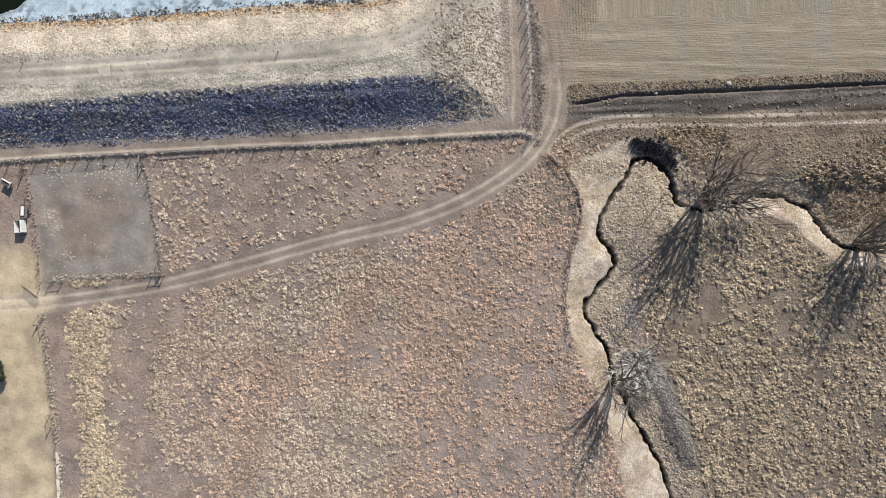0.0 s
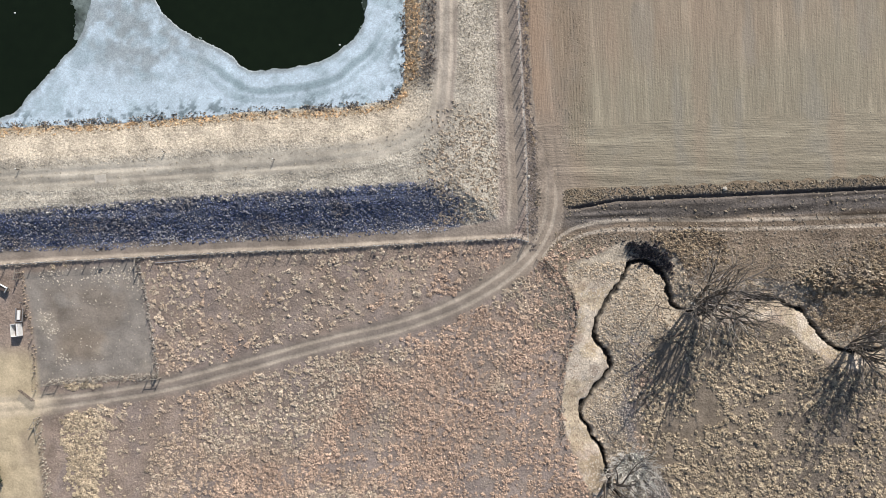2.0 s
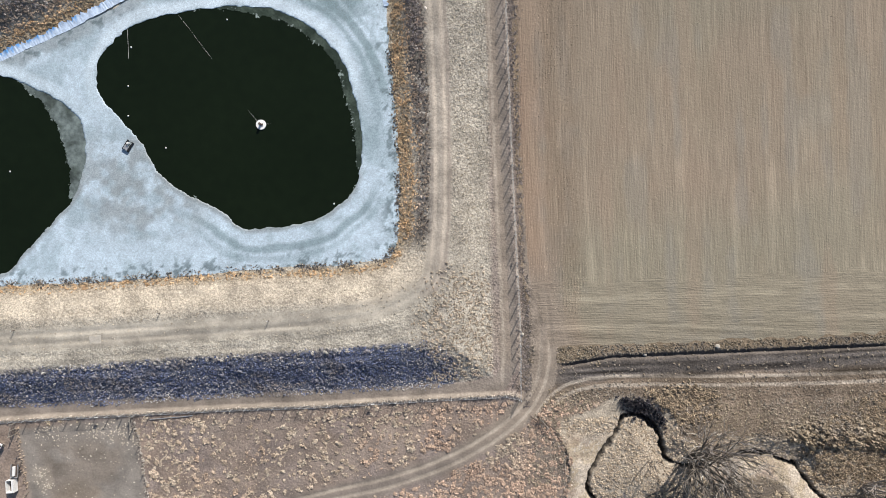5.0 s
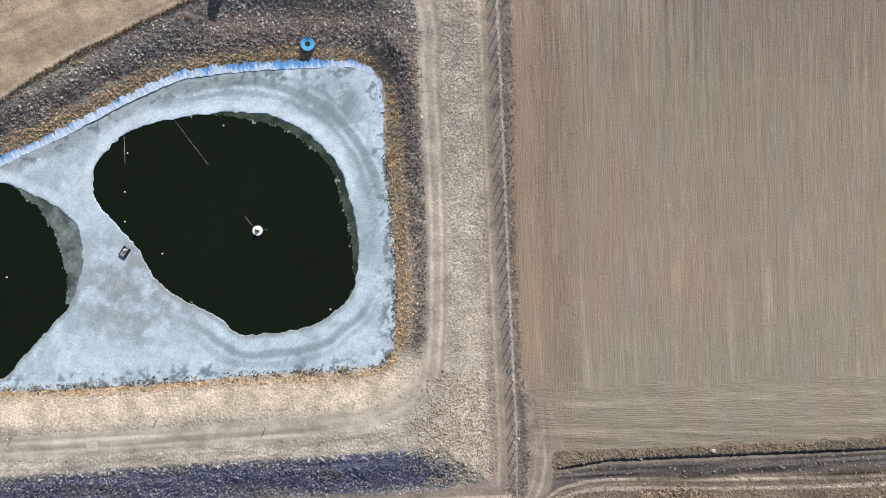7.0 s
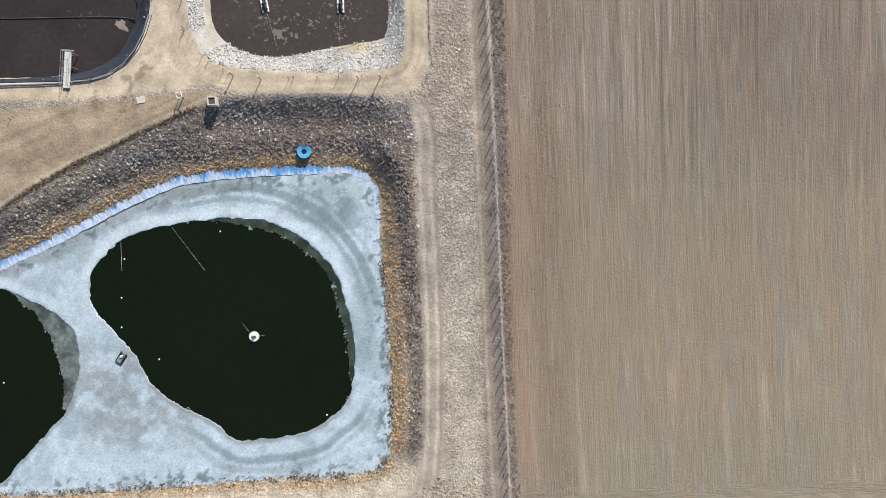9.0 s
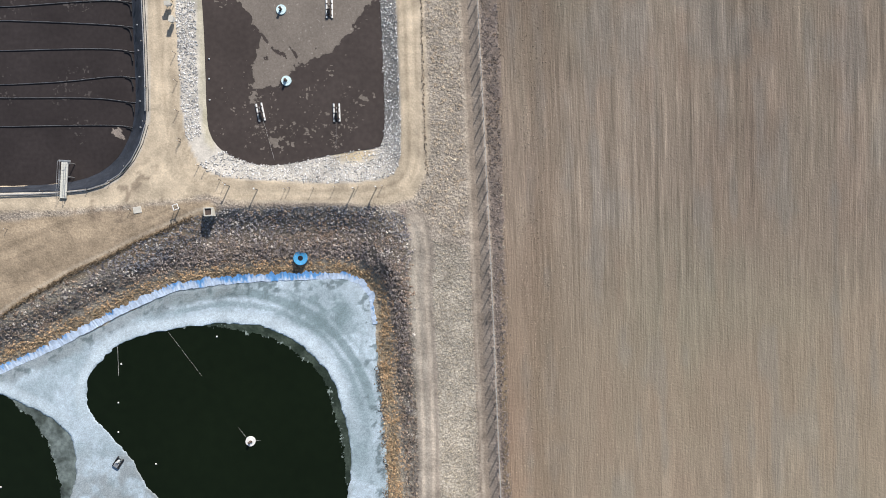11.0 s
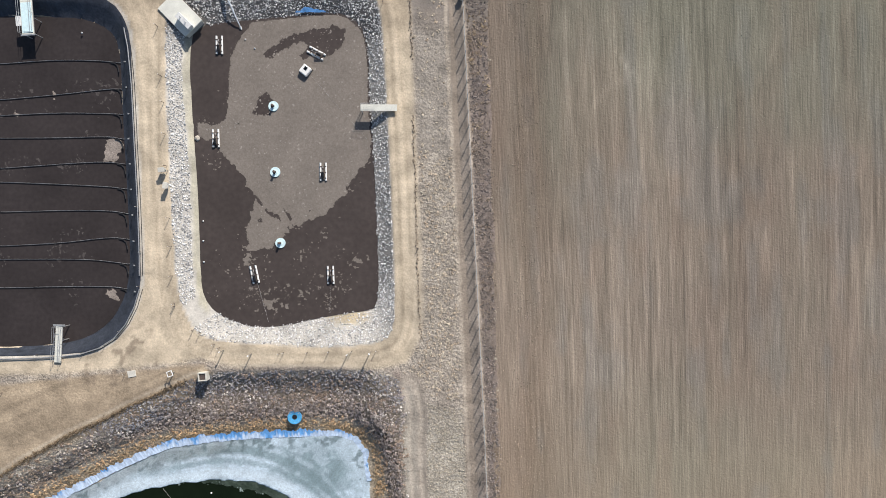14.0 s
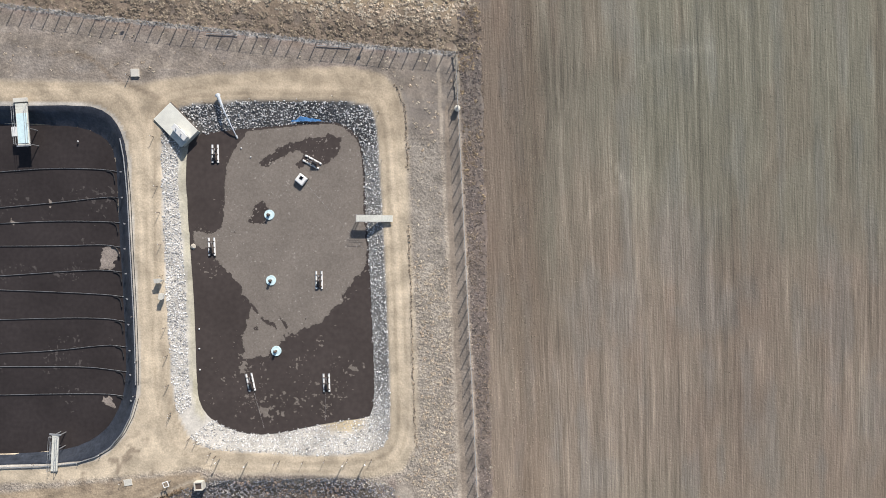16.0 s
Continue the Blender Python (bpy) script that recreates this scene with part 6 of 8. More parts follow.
cx, cy = (-39.7, 168.7)
f = empty("pump_slab", cx, cy, 0.55, -45, "tilted pale concrete slab at the lagoon corner with a hut", "slab")
part("slab", block((6.6, 4.0, 0.25), (0, 0, 0.1), bevel=0.04), SLAB, f)
part("edge_beam", block((6.6, 0.12, 0.35), (0, 2.05, 0.05)), RUST, f)
part("support", block((2.5, 3.6, 1.6), (1.8, 0, -0.85)), CONCRETE, f)
h = empty("pump_hut", *(-38.7, 167.3), 0.77, -45, "low white pump hut with a sloped lid on the slab", "hut")
part("body", block((2.9, 0.85, 0.9), (0, 0, 0.45)), WHITE, h)
part("lid", block((3.05, 1.0, 0.08), (0, 0, 0.96), (8, 0, 0)), WHITE, h)
part("vent", cyl(0.09, 0.35, (0.5, 0, 0.95), sides=8), STEEL, h)
part("vent", cyl(0.09, 0.35, (-0.7, 0, 0.95), sides=8), STEEL, h)
for k in (-0.9, 0.9):
    part("door", block((0.7, 0.04, 0.7), (k, 0.44, 0.42)), STEEL, h)

j0 = (-32.4, 173.3)
j1 = (-30.1, 167.2)
f = empty("discharge_pipe", *j0, h1(*j0), 0, "pale discharge pipe with a broad head running down the stones", "pipe")
dx, dy = j1[0] - j0[0], j1[1] - j0[1]
part("pipe", tube([(0, 0, 0.7), (dx * 0.4, dy * 0.4, 0.5), (dx * 0.8, dy * 0.8, -0.5), (dx, dy, -1.2)], 0.15, 8, 0.09), PALE_PIPE, f)
part("head", tube([(-0.15, 0.3, 0.6), (0, 0, 0.75), (dx * 0.3, dy * 0.3, 0.6)], 0.46, 10, 0.16), PALE_PIPE, f)
part("nozzle", tube([(dx * 1.0, dy * 1.0, -1.2), (dx * 1.07, dy * 1.07, -1.4)], 0.2, 8, 0.12), WHITE, f)
for s in (0.3, 0.55):
    part("stand", tube([(dx * s + 0.3, dy * s, -1.0), (dx * s, dy * s, 0.5)], 0.06), STEEL, f)
for p, t in (((-42.4, 142.6), 5), ((-41.8, 140), 80)):
    f = empty("control_box", *p, h1(*p), t, "pale control cabinet on a post frame beside the road", "control box", "control boxes")
    part("cabinet", block((0.9, 0.55, 0.8), (0, 0, 1.0)), CONCRETE, f)
    part("door", block((0.8, 0.03, 0.65), (0, -0.3, 1.0)), WHITE, f)
    part("roof", block((1.1, 0.75, 0.06), (0, 0, 1.45), (6, 0, 0)), CONCRETE, f)
    for k in (-0.5, 0.5):
        part("post", tube([(k, 0, -0.2), (k, 0, 1.4)], 0.05), STEEL, f)
for p in [(-36.5, 134.2), (-36.5, 130.8), (-36.4, 127.2), (-29.3, 165.1), (-27.7, 163.6), (-57.1, 166.1)]:
    x, y = p
    f = empty("float", x, y, -0.93, 0, "small pale float on the murky water", "float", "small floats")
    part("body", cyl(0.16, 0.2, (0, 0, -0.05), top=0.1, sides=10), WHITE, f)
    part("ring", cyl(0.05, 0.08, (0, 0, 0.14), sides=6), STEEL, f)

x, y = (7.4, 171.6)
f = empty("round_tank", x, y, h1(x, y), 0, "pale round tank standing by the fence corner", "tank")
part("shell", cyl(0.46, 0.8, sides=20), WORN, f)
part("lid", cyl(0.5, 0.12, (0, 0, 0.8), top=0.25, sides=20), CONCRETE, f)
part("cap", cyl(0.13, 0.12, (0, 0, 0.92), sides=10), STEEL, f)
for a, b in (((7.1, 179.3), 3), ((7.3, 176.5), -2), ((7.4, 174.5), 2)):
    f = empty("board_pile", *a, h1(*a), 90 + b, "pile of grey weathered boards along the fence", "boards", "board piles")
    for k in range(4):
        part("board", block((2.4, 0.22, 0.06), (random.uniform(-0.2, 0.2), -0.3 + 0.2 * k, 0.06 + 0.05 * (k % 2)), (0, 0, random.uniform(-5, 5))), WOOD, f)
for a, b in (([(-34.6, 183.9), (-31.3, 183.8), (-29.4, 183.6)], 1), ([(-16.2, 182.1), (-12.4, 181.9), (-10.5, 181.7)], 1), ([(-50.1, 15.9), (-44.1, 16.4), (-42.6, 16.6)], 1)):
    bm = tube([(x, y, h1(x, y) + 0.2) for x, y in a], 0.07, 6)
    me = bpy.data.meshes.new("fallen_rail")
    bm.to_mesh(me), bm.free()
    me.materials.append(STEEL)
    tagged(new("fallen_rail", me), "long pale steel rail lying along the fence", "rail", "fallen rails")




# ---- trees and brush ----
def branches(seed, spread, tall, stems, depth, lean, r0, up, thin=0.04):
    """Stems of a bare tree that fork down to twigs: for each stem its stout pieces, and all the twigs."""
    rnd = random.Random(seed)
    limbs, twigs = [], []

    def grow(p, d, length, r, level, own):
        pts = [p]
        g = 0.05 if level == 0 else 0.12
        for _ in range(4):
            d = (d + Vector((rnd.gauss(0, g), rnd.gauss(0, g), rnd.gauss(0.03, g)))).normalized()
            p = p + d * length / 4
            pts.append(p)
        (own if level < 2 else twigs).append((pts, r, r * 0.5))
        if level >= depth:
            return
        for _ in range((4, 3, 3, 3)[level]):
            q = pts[rnd.randint(2, 4)]
            wide = 0.33 if level == 0 else 0.45
            e = (d + Vector((rnd.gauss(0, wide), rnd.gauss(0, wide), rnd.gauss(0.05, 0.3)))).normalized()
            grow(q, e, length * rnd.uniform(0.45, 0.75), max(r * 0.58, thin), level + 1, own)

    for k in range(stems):
        a = 2 * math.pi * (k + rnd.uniform(-0.3, 0.3)) / stems
        out = spread * rnd.uniform(0.5, 1.2)
        d = Vector((math.cos(a) * out + lean[0], math.sin(a) * out + lean[1], up)).normalized()
        own = []
        grow(Vector((math.cos(a) * 0.4, math.sin(a) * 0.4, -0.2)), d, tall * rnd.uniform(0.45, 0.65), r0 * rnd.uniform(0.55, 1.0), 0, own)
        limbs.append(own)
    return limbs, twigs


def bare_tree(x, y, seed, spread, tall, stems, depth, label, lean=(0, 0), r0=0.25, up=0.5, material=BARK, name="bare_tree", category="tree", thin=0.03):
    f = empty(name, x, y, h1(x, y), 0, label, category)
    limbs, twigs = branches(seed, spread, tall, stems, depth, lean, r0, up, thin)
    part("trunk", cyl(r0 * 2.2, 0.7, (0, 0, -0.3), top=r0 * 1.2, sides=10), material, f)
    for own in limbs:
        bm = bmesh.new()
        for pts, a, b in own:
            tube(pts, a, 5, b, bm)
        part("limb", bm, material, f)
    bm = bmesh.new()
    for pts, a, b in twigs:
        tube(pts, a, 3, b, bm)
    part("crown", bm, material, f, "fine leafless twigs")
    return f


bare_tree(*(46.6, 8.9), 4, 0.42, 15, 9, 3, "large leafless many-stemmed tree over the creek", (-0.02, 0.05), 0.32, 1.0)
bare_tree(*(49.6, 10.4), 5, 0.5, 13, 6, 3, "leafless tree with limbs spread over the creek", (0.15, 0.2), 0.2, 1.0, GREY_BARK)
bare_tree(*(53.0, 8.8), 6, 0.35, 11, 4, 3, "leafless creek tree beside the larger ones", (0.15, 0.0), 0.16, 1.0)
bare_tree(*(51.0, 8.4), 9, 1.0, 7, 12, 2, "low leafless thicket with pale fallen limbs", (0.05, 0.1), 0.08, 0.3, PALE_BARK, "thicket", "bush")
bare_tree(*(47.5, 11.5), 10, 1.0, 6, 10, 2, "low leafless thicket with grey fallen limbs", (0.0, 0.2), 0.08, 0.35, GREY_BARK, "thicket", "bush")
bare_tree(*(74.5, 1.1), 13, 0.42, 15, 8, 3, "leafless many-stemmed tree on the creek bank", (-0.05, 0.1), 0.24, 1.0)
bare_tree(*(78.1, 3.2), 14, 0.45, 14, 6, 3, "leafless tree with dark limbs on the creek bank", (0.1, 0.2), 0.24, 1.0, GREY_BARK)
bare_tree(*(76.6, 1.6), 15, 0.8, 6, 14, 2, "dense grey leafless bush under the creek trees", (0.0, 0.0), 0.07, 0.4, GREY_BARK, "bush", "bush")
bare_tree(*(30.5, -24.3), 17, 0.22, 13, 5, 3, "slender leafless tree leaning over the creek", (0.02, 0.05), 0.3, 1.0)
bare_tree(*(34.6, -20.8), 21, 1.1, 5.6, 26, 2, "pale grey leafless bush beside the creek", (0.1, 0.05), 0.08, 0.35, PALE_BARK, "bush", "bush", 0.035)
bare_tree(*(36.6, -22.6), 22, 1.1, 4.0, 14, 2, "small pale leafless bush beside the creek", (0.1, -0.1), 0.07, 0.4, PALE_BARK, "bush", "bush", 0.03)
bare_tree(*(39.4, 8.1), 25, 0.5, 6.5, 3, 3, "small leafless tree on the creek bank", (0.0, 0.0), 0.1, 0.8)


# ---- many small things made from arrays ----
def tufts(name, pts, size, tall, tint, label, seed=1, kind="stuff", spikes=6):
    """Clumps of dead grass: a low ragged mound with leaning blades each."""
    r = np.random.default_rng(seed)
    n, k = len(pts), 6
    if not n:
        return
    a = np.linspace(0, 2 * np.pi, k, endpoint=False)[None] + r.uniform(0, 6.28, (n, 1)) + r.normal(0, 0.25, (n, k))
    rad = size[:, None] * r.uniform(0.3, 1.15, (n, k))
    squash, way = r.uniform(0.55, 1.0, (n, 1)), r.uniform(0, 3.14, (n, 1))
    rad = rad * (1 - (1 - squash) * np.sin(a - way) ** 2)
    z = height(pts[:, 0], pts[:, 1])
    ring = np.stack([pts[:, :1] + rad * np.cos(a), pts[:, 1:] + rad * np.sin(a), np.repeat(z[:, None] - 0.04, k, 1)], -1)
    top = np.stack([pts[:, 0] + size * r.normal(0, 0.2, n), pts[:, 1] + size * r.normal(0, 0.2, n), z + tall], -1)[:, None]
    b = r.uniform(0, 6.28, (n, spikes))
    out = size[:, None] * r.uniform(0.7, 1.25, (n, spikes))
    hgt = z[:, None] + tall[:, None] * r.uniform(0.5, 1.4, (n, spikes))
    tip = np.stack([pts[:, :1] + out * np.cos(b), pts[:, 1:] + out * np.sin(b), hgt], -1)
    w = size[:, None] * 0.12
    ra = np.stack([pts[:, :1] - w * np.sin(b), pts[:, 1:] + w * np.cos(b), np.repeat(z[:, None] + tall[:, None] * 0.3, spikes, 1)], -1)
    rb = np.stack([pts[:, :1] + w * np.sin(b), pts[:, 1:] - w * np.cos(b), np.repeat(z[:, None] + tall[:, None] * 0.3, spikes, 1)], -1)
    v = np.concatenate([ring, top, tip, ra, rb], 1)
    m = v.shape[1]
    f = [(i, (i + 1) % k, k) for i in range(k)] + [(k + 1 + i, k + 1 + spikes + i, k + 1 + 2 * spikes + i) for i in range(spikes)]
    faces = (np.array(f)[None] + (np.arange(n) * m)[:, None, None]).reshape(-1, 3)
    tint = np.repeat(np.asarray(tint)[:, None], m, 1).reshape(-1, 3)
    return tagged(new(name, arrays_mesh(name, v.reshape(-1, 3), faces, STRAW, tint)), label, "grass", kind=kind)


def clumps(name, pts, size, tall, tint, label, seed=1, subs=3, blades=6, spread=0.75):
    """Ragged bunch grass: every clump is a few tufts side by side, each a low crown with drooping blades."""
    r = np.random.default_rng(seed)
    n = len(pts)
    way = r.uniform(0, 6.28, (n, 1)) + np.linspace(0, 6.28, subs, endpoint=False)[None] * r.uniform(0.25, 1.0, (n, 1))
    off = size[:, None] * spread * r.uniform(0.2, 1.2, (n, subs))
    off[:, 0] *= 0.3
    cx, cy = (pts[:, :1] + off * np.cos(way)).ravel(), (pts[:, 1:] + off * np.sin(way)).ravel()
    m = n * subs
    rad = np.repeat(size, subs) * r.uniform(0.45, 0.85, m)
    up = np.repeat(tall, subs) * r.uniform(0.6, 1.15, m)
    z = height(cx, cy)
    a = np.linspace(0, 2 * np.pi, blades, endpoint=False)[None] + r.uniform(0, 6.28, (m, 1)) + r.normal(0, 0.35, (m, blades))
    out = rad[:, None] * r.uniform(0.5, 1.35, (m, blades))
    lean = r.normal(0, 0.25, (m, 2)) * rad[:, None]
    tip = np.stack([cx[:, None] + out * np.cos(a), cy[:, None] + out * np.sin(a), z[:, None] + up[:, None] * r.uniform(-0.1, 0.45, (m, blades))], -1)
    w = 0.52 * rad[:, None] * r.uniform(0.6, 1.2, (m, blades))
    ca, sa = cx[:, None] + lean[:, :1], cy[:, None] + lean[:, 1:]
    h = z[:, None] + up[:, None] * r.uniform(0.6, 1.15, (m, blades))
    q0 = np.stack([ca - w * np.sin(a) + 0.15 * out * np.cos(a), sa + w * np.cos(a) + 0.15 * out * np.sin(a), h], -1)
    q1 = np.stack([ca + w * np.sin(a) + 0.15 * out * np.cos(a), sa - w * np.cos(a) + 0.15 * out * np.sin(a), h * 1.0], -1)
    v = np.stack([q0, tip, q1], 2).reshape(-1, 3)
    f = np.arange(len(v)).reshape(-1, 3)[:, ::-1]
    shade = r.uniform(0.8, 1.2, (m, 1, 1)) * r.uniform(0.88, 1.12, (m, blades, 1))
    col = np.repeat((np.repeat(np.asarray(tint), subs, 0)[:, None] * shade).reshape(-1, 3), 3, 0)
    return tagged(new(name, arrays_mesh(name, v, f, STRAW, col)), label, "grass", kind="stuff")


def scatter(n, x0, x1, y0, y1, seed):
    r = np.random.default_rng(seed)
    return np.stack([r.uniform(x0, x1, n), r.uniform(y0, y1, n)], 1), r


def mixed(n, a, b, r, amount=1.0):
    k = r.uniform(0, 1, (n, 1)) * amount
    return np.array(a) + (np.array(b) - np.array(a)) * k


STRAWY, ORANGE, YELLOW, OLIVE, PALEG, GREY, DARK = (0.44, 0.345, 0.255), (0.46, 0.33, 0.245), (0.47, 0.38, 0.265), (0.37, 0.3, 0.215), (0.5, 0.435, 0.345), (0.27, 0.235, 0.205), (0.15, 0.13, 0.115)

# pasture below the fence
p, r = scatter(52000, -82, 38, -48, 19, 61)
x, y = p[:, 0], p[:, 1]
track = line_dist(x, y, MAIN_TRACK)
fence_y = np.interp(x, *np.array(SOUTH_FENCE[:-1]).T)
arc = smooth(5.5, 3.5, line_dist(x, y, [(-50, -10.5), (-55.5, -16.1), (-56.9, -24.2), (-56.3, -34.3), (-52.8, -41.4), (-45.9, -44.4)]))
bare = pasture_bare(x, y)
north = y > np.interp(x, (-80, -50, -20, 0, 12), (-8, -4, 3, 8, 15))
keep = np.where(north, 0.26, 0.56) * (1 - arc * 0.9) * (1 - bare) * smooth(1.6, 2.8, track) * smooth(0.5, 1.5, fence_y - y) * (1 - smooth(-1.0, 0.3, inside_dist(x, y, PEN))) * smooth(0.5, -0.5, inside_dist(x, y, VALLEY)) * smooth(-68.5, -65.5, x + 0.1 * (y + 12) + 2.5 * (rough_grain(x, y, 2.5, 74) - 0.5))
keep = keep * (1 + 1.1 * smooth(-57, -62, x + 0.1 * (y + 12)))
ok = r.uniform(0, 1, len(p)) < keep
p = p[ok]
lined = r.uniform(0, 1, len(p)) < 0.4
p[lined, 0] = np.round(p[lined, 0] / 0.95) * 0.95 + r.normal(0, 0.08, lined.sum())
n = len(p)
near_left = smooth(-57, -62, p[:, 0] + 0.1 * (p[:, 1] + 12) + 6 * (rough_grain(p[:, 0], p[:, 1], 5, 72) - 0.5))[:, None]
red = smooth(0.4, 0.6, rough_grain(p[:, 0], p[:, 1], 12, 71) + 0.12 * smooth(-20, 10, p[:, 0]))[:, None] * smooth(-60, -30, p[:, 0])[:, None]
tint = mixed(n, STRAWY, PALEG, r, 0.6) * (1 - red) + np.array(ORANGE) * red
tint = tint * (1 - near_left) + np.array(YELLOW) * near_left
size = (0.14 + 0.37 * r.uniform(0, 1, n) ** 1.3) * (1 + 0.12 * near_left[:, 0])
tint = tint * 0.95 + np.array((0.31, 0.24, 0.19)) * 0.08
clumps("pasture_tufts", p, size * 1.2, size * r.uniform(0.3, 0.62, n), tint * 1.04, "pale dead grass clumps across the grazed pasture", 62, 4, 6, 0.8)
p, r = scatter(46000, -80, 36, -48, 19, 161)
x, y = p[:, 0], p[:, 1]
lined = r.uniform(0, 1, len(p)) < 0.55
p[lined, 0] = np.round(p[lined, 0] / 0.475) * 0.475 + r.normal(0, 0.05, lined.sum())
keep = smooth(1.5, 2.4, line_dist(x, y, MAIN_TRACK)) * smooth(0.3, 1.0, np.interp(x, *np.array(SOUTH_FENCE[:-1]).T) - y) * (1 - 0.9 * smooth(-1.0, 0.5, inside_dist(x, y, PEN))) * smooth(0.5, -0.5, inside_dist(x, y, VALLEY)) * smooth(-70, -67, x)
p = p[r.uniform(0, 1, len(p)) < keep * 0.6]
n = len(p)
size = r.uniform(0.05, 0.13, n)
clumps("pasture_sprigs", p, size * 1.25, size * 1.1, mixed(n, (0.36, 0.29, 0.23), PALEG, r), "tiny dead grass sprigs in old drill rows", 162, 1, 5)

# meadow beyond the creek
p, r = scatter(8200, 28, 86, -50, 20, 63)
x, y = p[:, 0], p[:, 1]
v = inside_dist(x, y, VALLEY)
east = np.interp(y, (-45, -20, -8, 6), (45, 39, 34, 40))
keep = smooth(0, -1, v) * (x > east) * smooth(0.38, 0.5, 1 - rough_grain(x, y, 10, 73) * 0.75) * smooth(9, 5, y) * (1 - 0.4 * smooth(54, 68, x) * smooth(0, -14, y))
ok = r.uniform(0, 1, len(p)) < keep
p = p[ok]
n = len(p)
size = 0.26 + 0.46 * r.uniform(0, 1, n) ** 1.3
clumps("meadow_tufts", p, size * 0.95, size * r.uniform(0.35, 0.65, n), mixed(n, OLIVE, YELLOW, r), "thick yellowish dead bunch grass beyond the creek", 64, 5, 7, 0.95)

# creek banks
p, r = scatter(52000, 20, 88, -52, 16, 65)
x, y = p[:, 0], p[:, 1]
v, c = inside_dist(x, y, VALLEY), creek_dist(x, y)
ok = (v > 0) & (c > 0.6) & (r.uniform(0, 1, len(p)) < 0.9)
p, c = p[ok], c[ok]
n = len(p)
sunny_side = sunny_bank(p[:, 0], p[:, 1])
far = smooth(4.4, 6.2, c) * (1 - sunny_side) * smooth(-2, -8, p[:, 1])
ok = r.uniform(0, 1, len(p)) < 1 - 0.5 * sunny_side
p, c, sunny_side, far = p[ok], c[ok], sunny_side[ok][:, None], far[ok][:, None]
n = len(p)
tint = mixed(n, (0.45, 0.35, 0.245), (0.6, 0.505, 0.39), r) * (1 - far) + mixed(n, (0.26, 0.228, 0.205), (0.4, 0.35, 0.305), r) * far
# grass on the sun-facing bank is coloured lighter, as if more strongly lit
tint = tint * (1 - sunny_side) + mixed(n, (0.5, 0.43, 0.35), (0.66, 0.585, 0.5), r) * sunny_side
pink = sunny_side * smooth(0.45, 0.58, rough_grain(p[:, 0], p[:, 1], 3.5, 19))[:, None]
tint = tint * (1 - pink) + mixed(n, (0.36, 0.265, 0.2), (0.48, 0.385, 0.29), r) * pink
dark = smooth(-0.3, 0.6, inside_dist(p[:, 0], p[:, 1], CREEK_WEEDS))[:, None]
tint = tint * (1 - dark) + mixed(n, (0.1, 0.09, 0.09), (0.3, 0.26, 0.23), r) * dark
size = r.uniform(0.16, 0.36, n) * (1 - 0.4 * sunny_side[:, 0])
clumps("creek_grass", p, size * 1.1, size * r.uniform(0.3, 0.6, n) * (1 - 0.45 * sunny_side[:, 0]), tint, "dense pale matted grass on the creek banks", 66, 2, 6)

# pale tangle round the bush
r = np.random.default_rng(197)
a, k = r.uniform(0, 6.28, 420), r.uniform(0, 1, 420) ** 0.6
p = np.stack([35.2 + 3.6 * k * np.cos(a), -21.4 + 3.2 * k * np.sin(a)], 1)
p = p[(creek_dist(p[:, 0], p[:, 1]) > 0.7) & (rough_grain(p[:, 0], p[:, 1], 1.5, 198) > 0.4)]
n = len(p)
size = r.uniform(0.2, 0.45, n)
clumps("pale_tangle", p, size, size * r.uniform(0.6, 1.6, n), mixed(n, (0.42, 0.39, 0.33), (0.68, 0.65, 0.58), r), "pale tangled dead stems round the creek bush", 199, 3, 7, 1.0)

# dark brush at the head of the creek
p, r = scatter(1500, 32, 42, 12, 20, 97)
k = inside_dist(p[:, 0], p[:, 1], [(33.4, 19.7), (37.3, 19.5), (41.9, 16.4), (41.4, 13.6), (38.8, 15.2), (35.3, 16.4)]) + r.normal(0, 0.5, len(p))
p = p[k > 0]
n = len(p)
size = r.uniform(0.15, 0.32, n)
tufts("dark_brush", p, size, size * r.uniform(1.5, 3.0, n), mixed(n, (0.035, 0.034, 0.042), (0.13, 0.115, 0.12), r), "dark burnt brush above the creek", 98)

# golden brush and scrub above the creek
p, r = scatter(12000, 36, 88, 4, 24, 107)
k = np.maximum(inside_dist(p[:, 0], p[:, 1], [(38.1, 20.8), (45.8, 21.8), (50.8, 20.4), (51.5, 16.8), (46.3, 14.3), (41.8, 17.6)]), inside_dist(p[:, 0], p[:, 1], [(65, 13.3), (70.6, 15.8), (75.7, 18.6), (79.5, 20.6), (90.9, 22.9), (90.9, 2.1), (78.7, 4.7), (74.7, 1.6), (69.6, 3.7), (66.6, 7.2)]))
p = p[(k + r.normal(0, 0.6, len(p)) > 0) & (r.uniform(0, 1, len(p)) < smooth(0.3, 0.5, rough_grain(p[:, 0], p[:, 1], 2.5, 108)))]
n = len(p)
size = r.uniform(0.14, 0.36, n)
clumps("golden_brush", p, size * 1.1, size * r.uniform(0.5, 1.1, n), mixed(n, (0.2, 0.155, 0.11), (0.46, 0.36, 0.245), r), "tall golden-brown scrub and dead bushes above the creek", 109, 4, 6, 0.9)

